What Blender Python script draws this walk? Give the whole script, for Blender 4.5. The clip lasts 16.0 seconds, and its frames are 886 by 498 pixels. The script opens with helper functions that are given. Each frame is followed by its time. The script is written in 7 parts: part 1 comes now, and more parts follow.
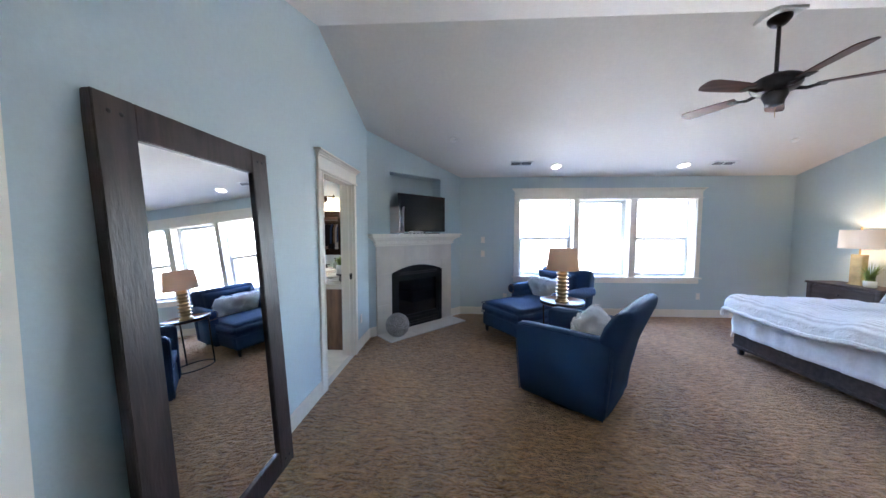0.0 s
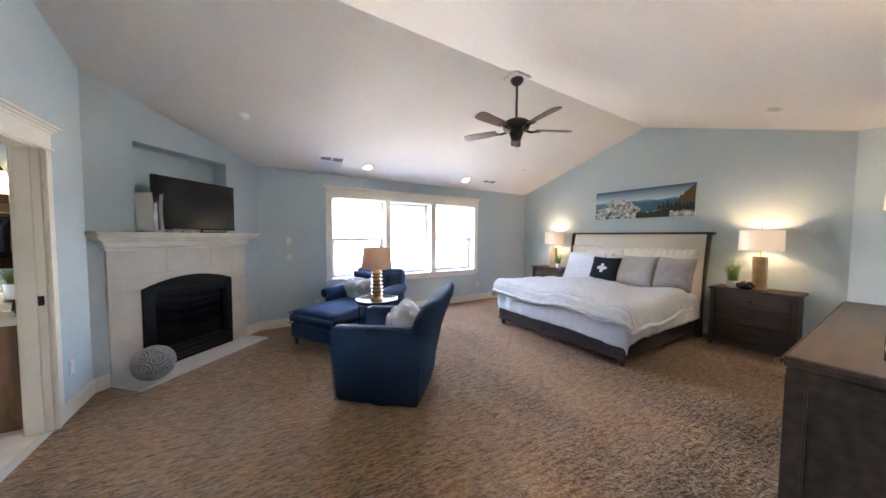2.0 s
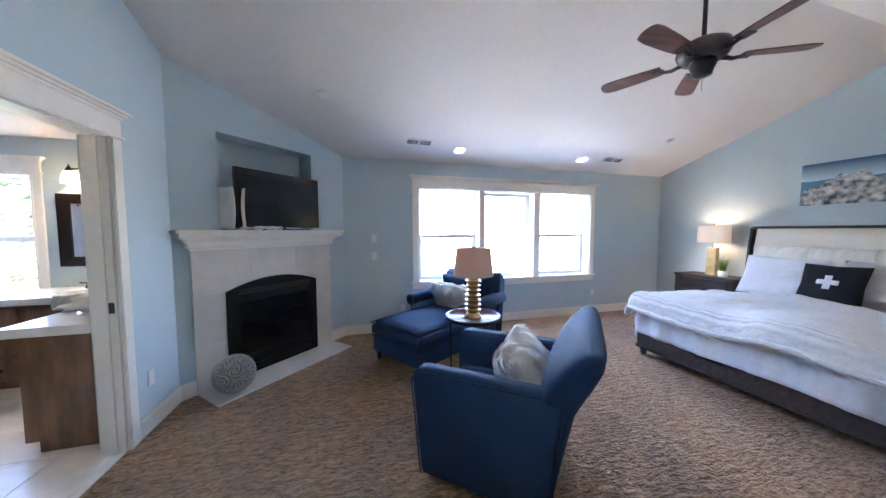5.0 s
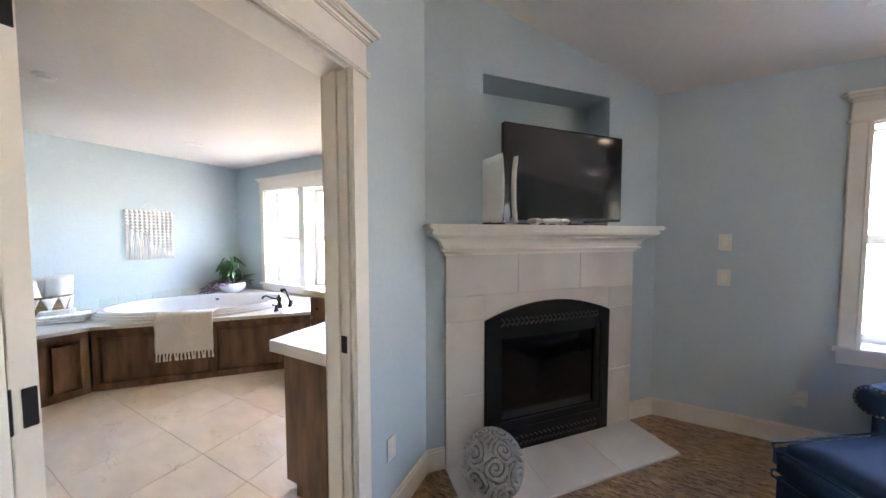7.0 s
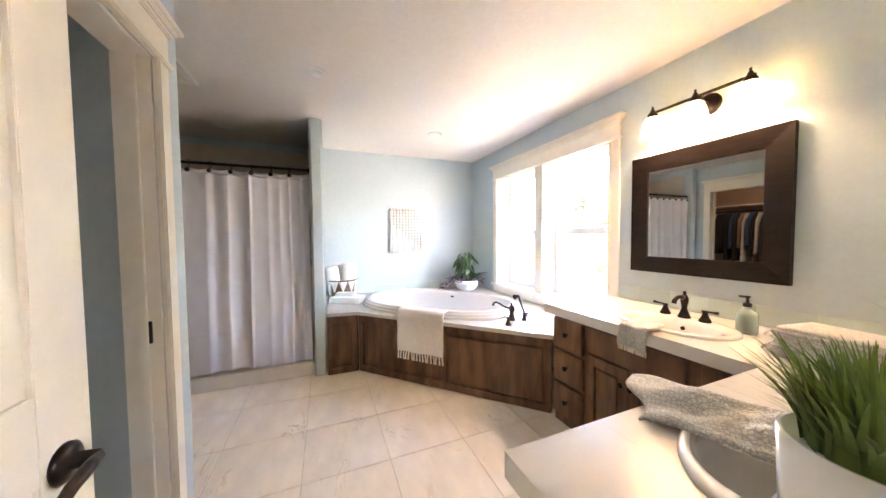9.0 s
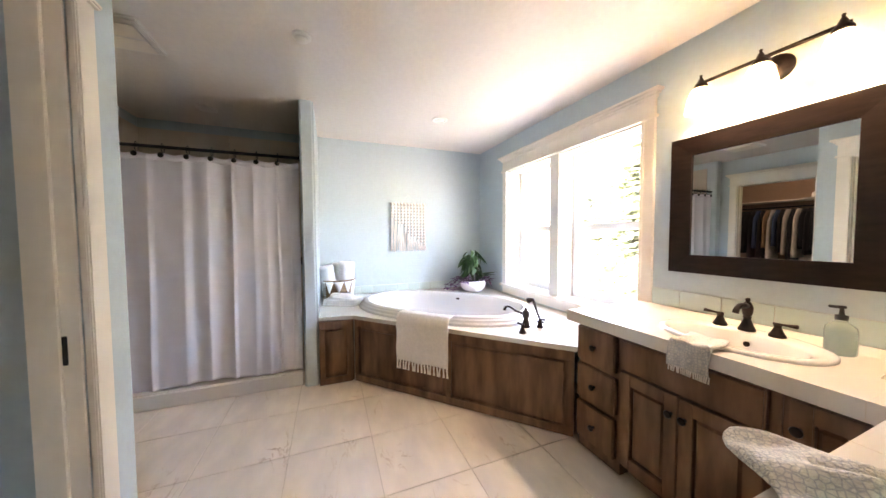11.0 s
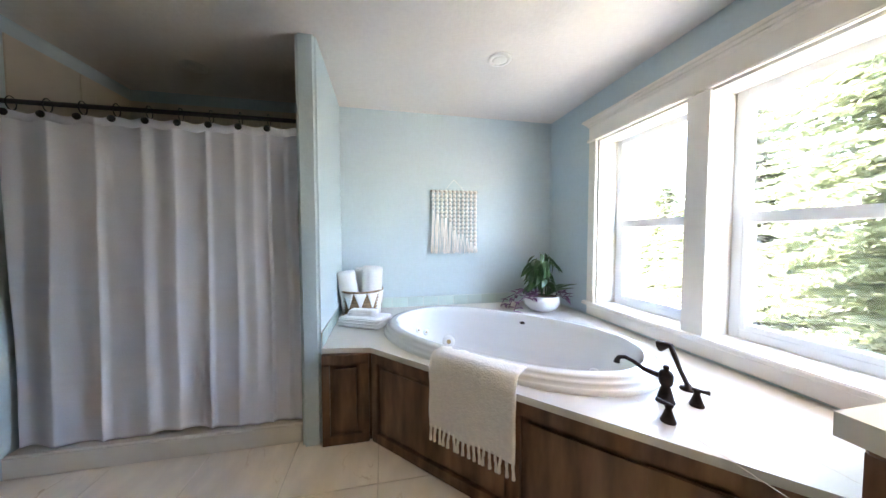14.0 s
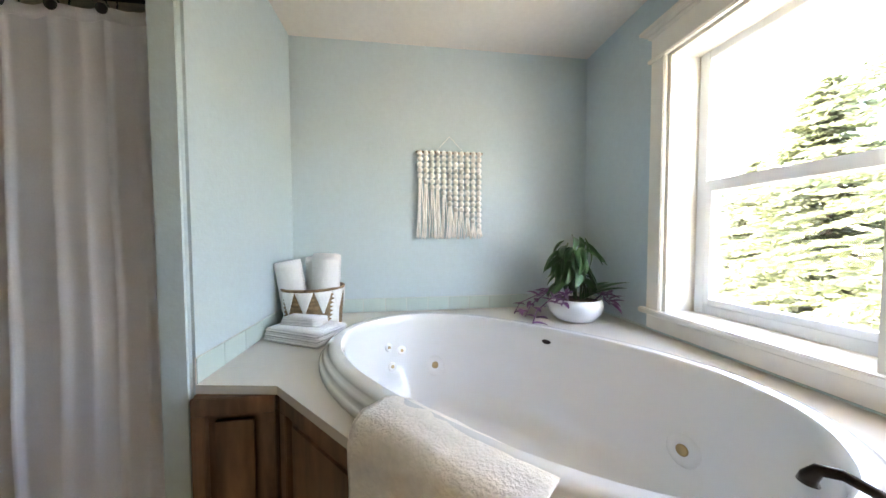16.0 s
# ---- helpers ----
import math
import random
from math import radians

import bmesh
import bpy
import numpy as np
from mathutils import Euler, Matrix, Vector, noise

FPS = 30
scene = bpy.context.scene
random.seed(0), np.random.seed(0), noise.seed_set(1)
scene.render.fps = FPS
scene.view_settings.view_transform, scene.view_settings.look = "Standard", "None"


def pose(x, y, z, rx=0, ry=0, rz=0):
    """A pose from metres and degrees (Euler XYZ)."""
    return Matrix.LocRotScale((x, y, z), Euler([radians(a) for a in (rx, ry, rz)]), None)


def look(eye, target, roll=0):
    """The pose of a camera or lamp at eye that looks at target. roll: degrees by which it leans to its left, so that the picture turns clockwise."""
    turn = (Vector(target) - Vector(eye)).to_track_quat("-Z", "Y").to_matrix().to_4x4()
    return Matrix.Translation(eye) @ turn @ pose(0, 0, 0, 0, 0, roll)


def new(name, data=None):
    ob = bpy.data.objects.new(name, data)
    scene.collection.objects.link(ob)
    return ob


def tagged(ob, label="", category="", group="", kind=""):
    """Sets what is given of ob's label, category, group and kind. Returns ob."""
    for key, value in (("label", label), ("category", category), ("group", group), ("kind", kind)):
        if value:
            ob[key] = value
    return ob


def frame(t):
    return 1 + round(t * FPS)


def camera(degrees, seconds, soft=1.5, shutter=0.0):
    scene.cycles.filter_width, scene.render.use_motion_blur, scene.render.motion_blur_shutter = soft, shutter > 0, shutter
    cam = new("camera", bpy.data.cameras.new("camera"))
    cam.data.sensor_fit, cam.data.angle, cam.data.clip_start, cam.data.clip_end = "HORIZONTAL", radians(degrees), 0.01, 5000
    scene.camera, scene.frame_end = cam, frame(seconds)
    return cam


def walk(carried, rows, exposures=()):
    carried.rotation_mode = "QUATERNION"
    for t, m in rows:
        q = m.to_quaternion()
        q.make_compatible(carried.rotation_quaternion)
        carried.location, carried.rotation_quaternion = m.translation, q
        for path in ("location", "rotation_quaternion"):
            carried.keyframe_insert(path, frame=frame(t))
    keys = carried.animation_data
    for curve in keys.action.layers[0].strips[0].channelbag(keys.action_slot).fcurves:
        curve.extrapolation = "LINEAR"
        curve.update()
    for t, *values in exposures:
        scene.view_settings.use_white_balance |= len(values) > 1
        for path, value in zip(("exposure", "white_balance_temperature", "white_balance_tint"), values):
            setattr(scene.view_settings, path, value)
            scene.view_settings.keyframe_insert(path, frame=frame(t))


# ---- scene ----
cam = camera(112.8, 16.0)
PATH = [
    (0, (-0.06, 0.236, 1.504), (-0.158, 2.23, 1.383), 0.1),
    (0.4, (-0.026, 0.312, 1.462), (0.139, 2.303, 1.36), 0.1),
    (0.5, (-0.034, 0.337, 1.463), (0.224, 2.317, 1.354), 0.3),
    (1, (-0.028, 0.367, 1.451), (0.571, 2.273, 1.35), 0.3),
    (1.5, (0.004, 0.378, 1.439), (0.879, 2.174, 1.351), 0.2),
    (2, (-0.001, 0.376, 1.446), (1.058, 2.07, 1.354), 0.3),
    (2.5, (0.018, 0.375, 1.458), (1.171, 2.007, 1.359), 0.2),
    (3, (0.04, 0.384, 1.443), (1.255, 1.97, 1.349), 0.2),
    (3.2, (0.053, 0.396, 1.432), (1.285, 1.969, 1.338), 0.3),
    (5.3, (0.206, 1.539, 1.458), (0.522, 3.511, 1.344), 0.1),
    (5.5, (0.139, 1.701, 1.45), (0.29, 3.693, 1.345), 0.2),
    (6, (0.05, 2.125, 1.395), (-0.216, 4.105, 1.31), -0.6),
    (6.5, (-0.218, 2.499, 1.391), (-0.8, 4.41, 1.298), -0.3),
    (7, (-0.452, 2.798, 1.401), (-1.349, 4.584, 1.31), -0.1),
    (7.5, (-0.779, 3.057, 1.377), (-2.053, 4.596, 1.301), 0.5),
    (7.7, (-0.877, 3.149, 1.367), (-2.338, 4.511, 1.269), -0.5),
    (8, (-1.099, 3.218, 1.33), (-2.742, 4.356, 1.255), -0.1),
    (8.5, (-1.317, 3.321, 1.326), (-3.13, 4.163, 1.243), -0.6),
    (10.8, (-1.695, 3.506, 1.286), (-3.583, 4.162, 1.209), -0.4),
    (11, (-1.718, 3.508, 1.292), (-3.581, 4.228, 1.206), -0.3),
    (11.5, (-1.744, 3.542, 1.274), (-3.552, 4.392, 1.2), -0.3),
    (12, (-1.803, 3.554, 1.272), (-3.57, 4.488, 1.197), -0.3),
    (12.5, (-1.945, 3.549, 1.274), (-3.711, 4.485, 1.202), -0.2),
    (13, (-2.118, 3.603, 1.276), (-3.953, 4.396, 1.199), -0.2),
    (13.5, (-2.313, 3.676, 1.275), (-4.237, 4.213, 1.197), -0.2),
    (14, (-2.601, 3.781, 1.268), (-4.56, 4.177, 1.184), -0.1),
    (14.5, (-2.858, 3.9, 1.183), (-4.823, 4.269, 1.106), -0.2),
    (15, (-3.089, 4.06, 1.103), (-5.054, 4.427, 1.019), -0.2),
    (15.5, (-3.248, 4.169, 1.08), (-5.213, 4.532, 1.0), -0.1),
    (16, (-3.341, 4.147, 1.11), (-5.323, 4.403, 1.034), -0.2),
]
walk(cam, [(t, look(eye, target, roll)) for t, eye, target, roll in PATH], 
     [(0, 5.90, 5850, 18), (1.0, 6.05, 6550, 21), (2.0, 6.12, 6800, 22), (3.0, 6.05, 6050, 19), (5.5, 5.95, 5800, 22), (6.2, 5.95, 6250, 22), (7.0, 6.0, 7150, 24), (7.7, 6.08, 7600, 28), (8.5, 6.33, 8050, 29), (11.0, 6.17, 7900, 28), (13.0, 5.93, 7500, 25), (14.5, 5.58, 6900, 18), (16.0, 5.40, 8100, 18)])

# ---- light ----
world = bpy.data.worlds.new("sky")
scene.world = world
world.use_nodes = True
wn = world.node_tree.nodes
sky = wn.new("ShaderNodeTexSky")
sky.sky_type, sky.sun_disc, sky.sun_elevation, sky.sun_rotation = "NISHITA", False, radians(50.6), radians(212)
sky.dust_density, sky.ozone_density = 2.0, 1.0
wn["Background"].inputs["Strength"].default_value = 0.15
world.node_tree.links.new(sky.outputs["Color"], wn["Background"].inputs["Color"])


def lamp(name, kind, m, energy, color, size=0.1, size_y=None):
    data = bpy.data.lights.new(name, kind)
    data.energy, data.color = energy, color
    if kind == "AREA":
        data.shape, data.size, data.size_y = "RECTANGLE", size, size_y or size
    elif kind == "SUN":
        data.angle = radians(size)
    else:
        data.shadow_soft_size = size
    ob = new(name, data)
    ob.matrix_world = m
    return ob


lamp("sun", "SUN", look((-5, -8, 11.5), (0, 0, 0)), 3.0, (1.0, 0.95, 0.88), 0.5)
WARM = (1.0, 0.72, 0.42)

# ---- materials ----
def material(name, color, rough=0.5, metal=0.0, grain=0.0, scale=8.0, spread=0.12, bump=0.0, bump_scale=None,
             stretch=(1, 1, 1), coarse=1.2, color2=None, random_tint=0.0, sheen=0.0, coat=0.0):
    """A surface with a fine grain and a coarse unevenness over the base colour, and a fine relief."""
    m = bpy.data.materials.new(name)
    m.use_nodes = True
    nt = m.node_tree
    n, l = nt.nodes, nt.links
    b = n["Principled BSDF"]
    b.inputs["Roughness"].default_value, b.inputs["Metallic"].default_value = rough, metal
    b.inputs["Sheen Weight"].default_value = sheen
    b.inputs["Coat Weight"].default_value = coat
    tc = n.new("ShaderNodeTexCoord")
    mp = n.new("ShaderNodeMapping")
    mp.inputs["Scale"].default_value = stretch
    l.new(tc.outputs["Object"], mp.inputs["Vector"])
    fine, broad = n.new("ShaderNodeTexNoise"), n.new("ShaderNodeTexNoise")
    fine.inputs["Scale"].default_value, fine.inputs["Detail"].default_value = scale, 6
    broad.inputs["Scale"].default_value, broad.inputs["Detail"].default_value = coarse, 3
    l.new(mp.outputs["Vector"], fine.inputs["Vector"])
    l.new(tc.outputs["Object"], broad.inputs["Vector"])
    add = n.new("ShaderNodeMath")
    add.operation = "MULTIPLY_ADD"
    l.new(fine.outputs["Fac"], add.inputs[0])
    add.inputs[1].default_value = 0.7
    mul = n.new("ShaderNodeMath")
    mul.operation = "MULTIPLY"
    l.new(broad.outputs["Fac"], mul.inputs[0])
    mul.inputs[1].default_value = 0.3
    l.new(mul.outputs[0], add.inputs[2])
    ramp = n.new("ShaderNodeValToRGB")
    ramp.color_ramp.elements[0].position, ramp.color_ramp.elements[1].position = 0.36, 0.64
    c = Vector(color)
    dark = Vector(color2) if color2 else c * (1 - spread)
    light = c if color2 else c * (1 + spread * 0.6)
    ramp.color_ramp.elements[0].color = (*dark, 1)
    ramp.color_ramp.elements[1].color = (*light, 1)
    l.new(add.outputs[0], ramp.inputs["Fac"])
    out = ramp.outputs["Color"]
    if random_tint:
        info, hsv, mr = n.new("ShaderNodeObjectInfo"), n.new("ShaderNodeHueSaturation"), n.new("ShaderNodeMapRange")
        mr.inputs["To Min"].default_value, mr.inputs["To Max"].default_value = 1 - random_tint, 1 + random_tint
        l.new(info.outputs["Random"], mr.inputs["Value"])
        l.new(mr.outputs["Result"], hsv.inputs["Value"])
        l.new(out, hsv.inputs["Color"])
        out = hsv.outputs["Color"]
    l.new(out, b.inputs["Base Color"])
    if bump:
        bn = n.new("ShaderNodeTexNoise")
        bn.inputs["Scale"].default_value, bn.inputs["Detail"].default_value = bump_scale or scale * 3, 4
        l.new(mp.outputs["Vector"], bn.inputs["Vector"])
        bp = n.new("ShaderNodeBump")
        bp.inputs["Strength"].default_value, bp.inputs["Distance"].default_value = bump, 0.01
        l.new(bn.outputs["Fac"], bp.inputs["Height"])
        l.new(bp.outputs["Normal"], b.inputs["Normal"])
    return m


def glowing(name, color, strength, base=(0.8, 0.75, 0.65)):
    m = bpy.data.materials.new(name)
    m.use_nodes = True
    b = m.node_tree.nodes["Principled BSDF"]
    b.inputs["Base Color"].default_value = (*base, 1)
    b.inputs["Emission Color"].default_value = (*color, 1)
    b.inputs["Emission Strength"].default_value = strength
    b.inputs["Roughness"].default_value = 0.4
    return m


def clear(name, color, rough=0.0, ior=1.45, weight=1.0):
    m = bpy.data.materials.new(name)
    m.use_nodes = True
    b = m.node_tree.nodes["Principled BSDF"]
    b.inputs["Base Color"].default_value = (*color, 1)
    b.inputs["Transmission Weight"].default_value = weight
    b.inputs["Roughness"].default_value, b.inputs["IOR"].default_value = rough, ior
    return m


def pane_glass():
    """Thin window glass: clear, with a faint mirror sheen."""
    m = bpy.data.materials.new("window_glass")
    m.use_nodes = True
    n, l = m.node_tree.nodes, m.node_tree.links
    t, g, mix = n.new("ShaderNodeBsdfTransparent"), n.new("ShaderNodeBsdfGlossy"), n.new("ShaderNodeMixShader")
    g.inputs["Roughness"].default_value = 0.02
    mix.inputs["Fac"].default_value = 0.06
    l.new(t.outputs[0], mix.inputs[1])
    l.new(g.outputs[0], mix.inputs[2])
    l.new(mix.outputs[0], n["Material Output"].inputs["Surface"])
    return m


def carpet_material():
    """Cut-pile carpet: fine tufts that lie over in strokes, with lighter and darker swathes where the pile was brushed."""
    m = bpy.data.materials.new("carpet")
    m.use_nodes = True
    n, l = m.node_tree.nodes, m.node_tree.links
    b = n["Principled BSDF"]
    b.inputs["Roughness"].default_value, b.inputs["Specular IOR Level"].default_value = 0.95, 0.1
    b.inputs["Sheen Weight"].default_value, b.inputs["Sheen Roughness"].default_value = 0.25, 0.6
    tc, warp, mix = n.new("ShaderNodeTexCoord"), n.new("ShaderNodeTexNoise"), n.new("ShaderNodeMixRGB")
    warp.inputs["Scale"].default_value, warp.inputs["Detail"].default_value = 9, 3
    mix.blend_type, mix.inputs[0].default_value = "ADD", 0.06
    l.new(tc.outputs["Object"], warp.inputs["Vector"])
    l.new(tc.outputs["Object"], mix.inputs[1])
    l.new(warp.outputs["Color"], mix.inputs[2])

    def noise_at(scale, detail, stretch, turn):
        mp, t = n.new("ShaderNodeMapping"), n.new("ShaderNodeTexNoise")
        mp.inputs["Scale"].default_value, mp.inputs["Rotation"].default_value = stretch, (0, 0, radians(turn))
        t.inputs["Scale"].default_value, t.inputs["Detail"].default_value = scale, detail
        l.new(mix.outputs[0], mp.inputs["Vector"])
        l.new(mp.outputs["Vector"], t.inputs["Vector"])
        return t.outputs["Fac"]

    tufts = noise_at(70, 4, (0.5, 1, 1), 20)
    strokes = noise_at(38, 3, (0.30, 1, 1), 20)
    swathes = noise_at(1.1, 3, (1, 0.4, 1), -30)

    def madd(a, k, c):
        h = n.new("ShaderNodeMath")
        h.operation = "MULTIPLY_ADD"
        l.new(a, h.inputs[0])
        h.inputs[1].default_value = k
        if isinstance(c, float):
            h.inputs[2].default_value = c
        else:
            l.new(c, h.inputs[2])
        return h.outputs[0]

    h = madd(swathes, 0.95, madd(strokes, 1.25, madd(tufts, 1.15, -1.15)))
    r = n.new("ShaderNodeValToRGB")
    r.color_ramp.elements[0].position, r.color_ramp.elements[0].color = 0.15, (0.165, 0.078, 0.028, 1)
    r.color_ramp.elements[1].position, r.color_ramp.elements[1].color = 0.90, (0.62, 0.36, 0.165, 1)
    l.new(h, r.inputs["Fac"])
    l.new(r.outputs["Color"], b.inputs["Base Color"])
    bp = n.new("ShaderNodeBump")
    bp.inputs["Strength"].default_value, bp.inputs["Distance"].default_value = 1.0, 0.045
    l.new(madd(strokes, 1.6, tufts), bp.inputs["Height"])
    l.new(bp.outputs["Normal"], b.inputs["Normal"])
    return m


WALL = material("wall_paint", (0.515, 0.612, 0.640), 0.6, scale=40, spread=0.03, bump=0.12, bump_scale=90)
CEIL = material("ceiling_paint", (0.74, 0.70, 0.655), 0.8, scale=30, spread=0.03, bump=0.22, bump_scale=60)
def add_rib(m, scale, depth):
    """Woven ribs as relief over a cloth."""
    n, l = m.node_tree.nodes, m.node_tree.links
    tc, w, b = n.new("ShaderNodeTexCoord"), n.new("ShaderNodeTexWave"), n.new("ShaderNodeBump")
    w.inputs["Scale"].default_value, w.inputs["Distortion"].default_value, w.inputs["Detail"].default_value = scale, 1.6, 2.0
    w.inputs["Detail Scale"].default_value = 3.0
    b.inputs["Strength"].default_value, b.inputs["Distance"].default_value = 0.7, depth
    l.new(tc.outputs["Object"], w.inputs["Vector"])
    l.new(w.outputs["Fac"], b.inputs["Height"])
    old = n["Principled BSDF"].inputs["Normal"]
    if old.links:
        l.new(old.links[0].from_socket, b.inputs["Normal"])
    l.new(b.outputs["Normal"], old)


def fuzz(m, color, share):
    """Lets part of the light pass through thin hair, needles or cloth."""
    n, l = m.node_tree.nodes, m.node_tree.links
    t, mix = n.new("ShaderNodeBsdfTranslucent"), n.new("ShaderNodeMixShader")
    t.inputs["Color"].default_value = (*color, 1)
    mix.inputs["Fac"].default_value = share
    l.new(n["Principled BSDF"].outputs[0], mix.inputs[1])
    l.new(t.outputs[0], mix.inputs[2])
    l.new(mix.outputs[0], n["Material Output"].inputs["Surface"])


TRIM = material("trim_paint", (0.86, 0.81, 0.72), 0.35, scale=15, spread=0.03)
CARPET = carpet_material()
TRAVERTINE = material("travertine", (0.88, 0.80, 0.69), 0.30, scale=3.5, spread=0.11, bump=0.03, bump_scale=20, coarse=0.8, random_tint=0.03, stretch=(1, 2.2, 1))


def veined(m, color):
    """Short broken veins and pits of darker mineral in a stone."""
    n, l = m.node_tree.nodes, m.node_tree.links
    geo, mp = n.new("ShaderNodeNewGeometry"), n.new("ShaderNodeMapping")
    mp.inputs["Rotation"].default_value, mp.inputs["Scale"].default_value = (0, 0, radians(40)), (1, 2.6, 1)
    l.new(geo.outputs["Position"], mp.inputs["Vector"])
    line, patch = n.new("ShaderNodeTexNoise"), n.new("ShaderNodeTexNoise")
    line.inputs["Scale"].default_value, line.inputs["Detail"].default_value, line.inputs["Distortion"].default_value = 3.2, 9, 0.6
    patch.inputs["Scale"].default_value, patch.inputs["Detail"].default_value = 2.4, 5
    near, where, both, mix = (n.new("ShaderNodeMath"), n.new("ShaderNodeMapRange"), n.new("ShaderNodeMath"), n.new("ShaderNodeMixRGB"))
    near.operation, near.inputs[1].default_value, near.inputs[2].default_value = "COMPARE", 0.5, 0.012
    for t in (line, patch):
        l.new(mp.outputs["Vector"], t.inputs["Vector"])
    l.new(line.outputs["Fac"], near.inputs[0])
    where.inputs["From Min"].default_value, where.inputs["From Max"].default_value = 0.55, 0.74
    l.new(patch.outputs["Fac"], where.inputs["Value"])
    both.operation = "MULTIPLY"
    l.new(near.outputs[0], both.inputs[0])
    l.new(where.outputs["Result"], both.inputs[1])
    l.new(both.outputs[0], mix.inputs[0])
    base = n["Principled BSDF"].inputs["Base Color"]
    l.new(base.links[0].from_socket, mix.inputs[1])
    mix.inputs[2].default_value = (*color, 1)
    l.new(mix.outputs[0], base)


veined(TRAVERTINE, (0.60, 0.47, 0.34))
GROUT = material("grout", (0.69, 0.62, 0.52), 0.9, scale=40, spread=0.1)
TILE_W = material("cream_tile", (0.75, 0.71, 0.64), 0.22, scale=3, spread=0.05, random_tint=0.03)
TILE_G = material("pale_green_glass_tile", (0.55, 0.66, 0.62), 0.12, scale=4, spread=0.06, random_tint=0.05)
STONE = material("limestone_tile", (0.71, 0.665, 0.60), 0.4, scale=5, spread=0.08, bump=0.04, random_tint=0.02)
WOOD = material("dark_stained_alder", (0.205, 0.108, 0.057), 0.42, scale=5, spread=0.5, bump=0.05, bump_scale=30, stretch=(3, 3, 0.6), random_tint=0.10)
WOOD_G = material("grey_brown_wood", (0.070, 0.051, 0.043), 0.5, scale=6, spread=0.4, bump=0.03, bump_scale=40, stretch=(0.6, 4, 4), random_tint=0.06)
WOOD_TOP = material("walnut_top", (0.20, 0.11, 0.065), 0.33, scale=6, spread=0.35, stretch=(0.5, 4, 1), bump=0.03)
WOOD_WORN = material("worn_dresser_top", (0.105, 0.066, 0.046), 0.36, scale=6, spread=0.35, stretch=(0.5, 4, 1), bump=0.03)
FRAME_V = material("dark_brown_frame", (0.012, 0.007, 0.006), 0.42, scale=12, spread=0.4, bump=0.05, stretch=(1, 4, 4))
FRAME_D = material("weathered_dark_frame", (0.042, 0.026, 0.023), 0.4, scale=7, spread=0.6, bump=0.2, bump_scale=30, stretch=(4, 4, 0.6))
BLUE = material("navy_upholstery", (0.025, 0.062, 0.138), 0.8, scale=250, spread=0.3, bump=0.15, bump_scale=600, coarse=3, sheen=0.0)
BLACK = material("black_iron", (0.018, 0.018, 0.02), 0.45, 0.3, scale=20, spread=0.3, bump=0.05)
MATTE = material("matte_black_steel", (0.009, 0.009, 0.010), 0.55, scale=20, spread=0.2)
BRONZE = material("oil_rubbed_bronze", (0.045, 0.035, 0.032), 0.32, 0.85, scale=25, spread=0.4)
FAN_D = material("fan_bronze", (0.07, 0.06, 0.058), 0.35, 0.7, scale=20, spread=0.3)
FAN_B = material("fan_blade_wood", (0.15, 0.07, 0.055), 0.45, scale=6, spread=0.4, stretch=(0.7, 5, 1))
BRASS = material("antique_brass", (0.52, 0.37, 0.19), 0.36, 1.0, scale=12, spread=0.25)
WHITE = material("white_ceramic", (0.82, 0.81, 0.79), 0.08, scale=3, spread=0.02, coat=0.5)
PLASTIC = material("white_plastic", (0.78, 0.76, 0.72), 0.35, scale=10, spread=0.02)
VINYL = material("white_vinyl_frame", (0.80, 0.81, 0.82), 0.35, scale=10, spread=0.02)
LINEN = material("white_linen", (0.74, 0.74, 0.77), 0.9, scale=30, spread=0.06, bump=0.6, bump_scale=13, sheen=0.2)
QUILT = material("white_quilt", (0.76, 0.74, 0.72), 0.9, scale=18, spread=0.06, bump=0.3, bump_scale=70, sheen=0.2)
GREYP = material("grey_pillowcase", (0.50, 0.47, 0.45), 0.9, scale=30, spread=0.08, bump=0.2, bump_scale=30, sheen=0.2)
TAUPE = material("taupe_pillowcase", (0.33, 0.29, 0.265), 0.9, scale=30, spread=0.08, bump=0.2, bump_scale=30, sheen=0.2)
BEIGE = material("cream_upholstery", (0.72, 0.66, 0.56), 0.8, scale=120, spread=0.06, bump=0.1, bump_scale=300)
SHAM = material("cream_sham", (0.80, 0.75, 0.66), 0.9, scale=60, spread=0.06, bump=0.3, bump_scale=90, sheen=0.2)
add_rib(QUILT, 8.0, 0.016)
FUR = material("white_fur", (0.95, 0.94, 0.92), 0.95, scale=60, spread=0.06, sheen=0.3)
fuzz(FUR, (0.98, 0.98, 0.98), 0.55)
TOWEL = material("white_towel", (0.88, 0.87, 0.86), 0.95, scale=60, spread=0.04, bump=0.5, bump_scale=140, sheen=0.3)
COTTON = material("cream_cotton", (0.92, 0.87, 0.81), 0.95, scale=50, spread=0.06, bump=0.5, bump_scale=120)
SHADE = material("linen_shade", (0.66, 0.56, 0.47), 0.9, scale=200, spread=0.08, bump=0.1)
fuzz(SHADE, (0.70, 0.55, 0.42), 0.35)
MIRROR = material("mirror_silver", (0.92, 0.93, 0.93), 0.01, 1.0, spread=0.0)
GLASS = pane_glass()
SCREEN = material("black_screen", (0.008, 0.008, 0.010), 0.09, scale=5, spread=0.1)
INK = material("black_cloth", (0.018, 0.02, 0.026), 0.9, scale=80, spread=0.3, bump=0.2)
LEAF = material("leaf_green", (0.035, 0.10, 0.03), 0.4, scale=8, spread=0.4, random_tint=0.2)
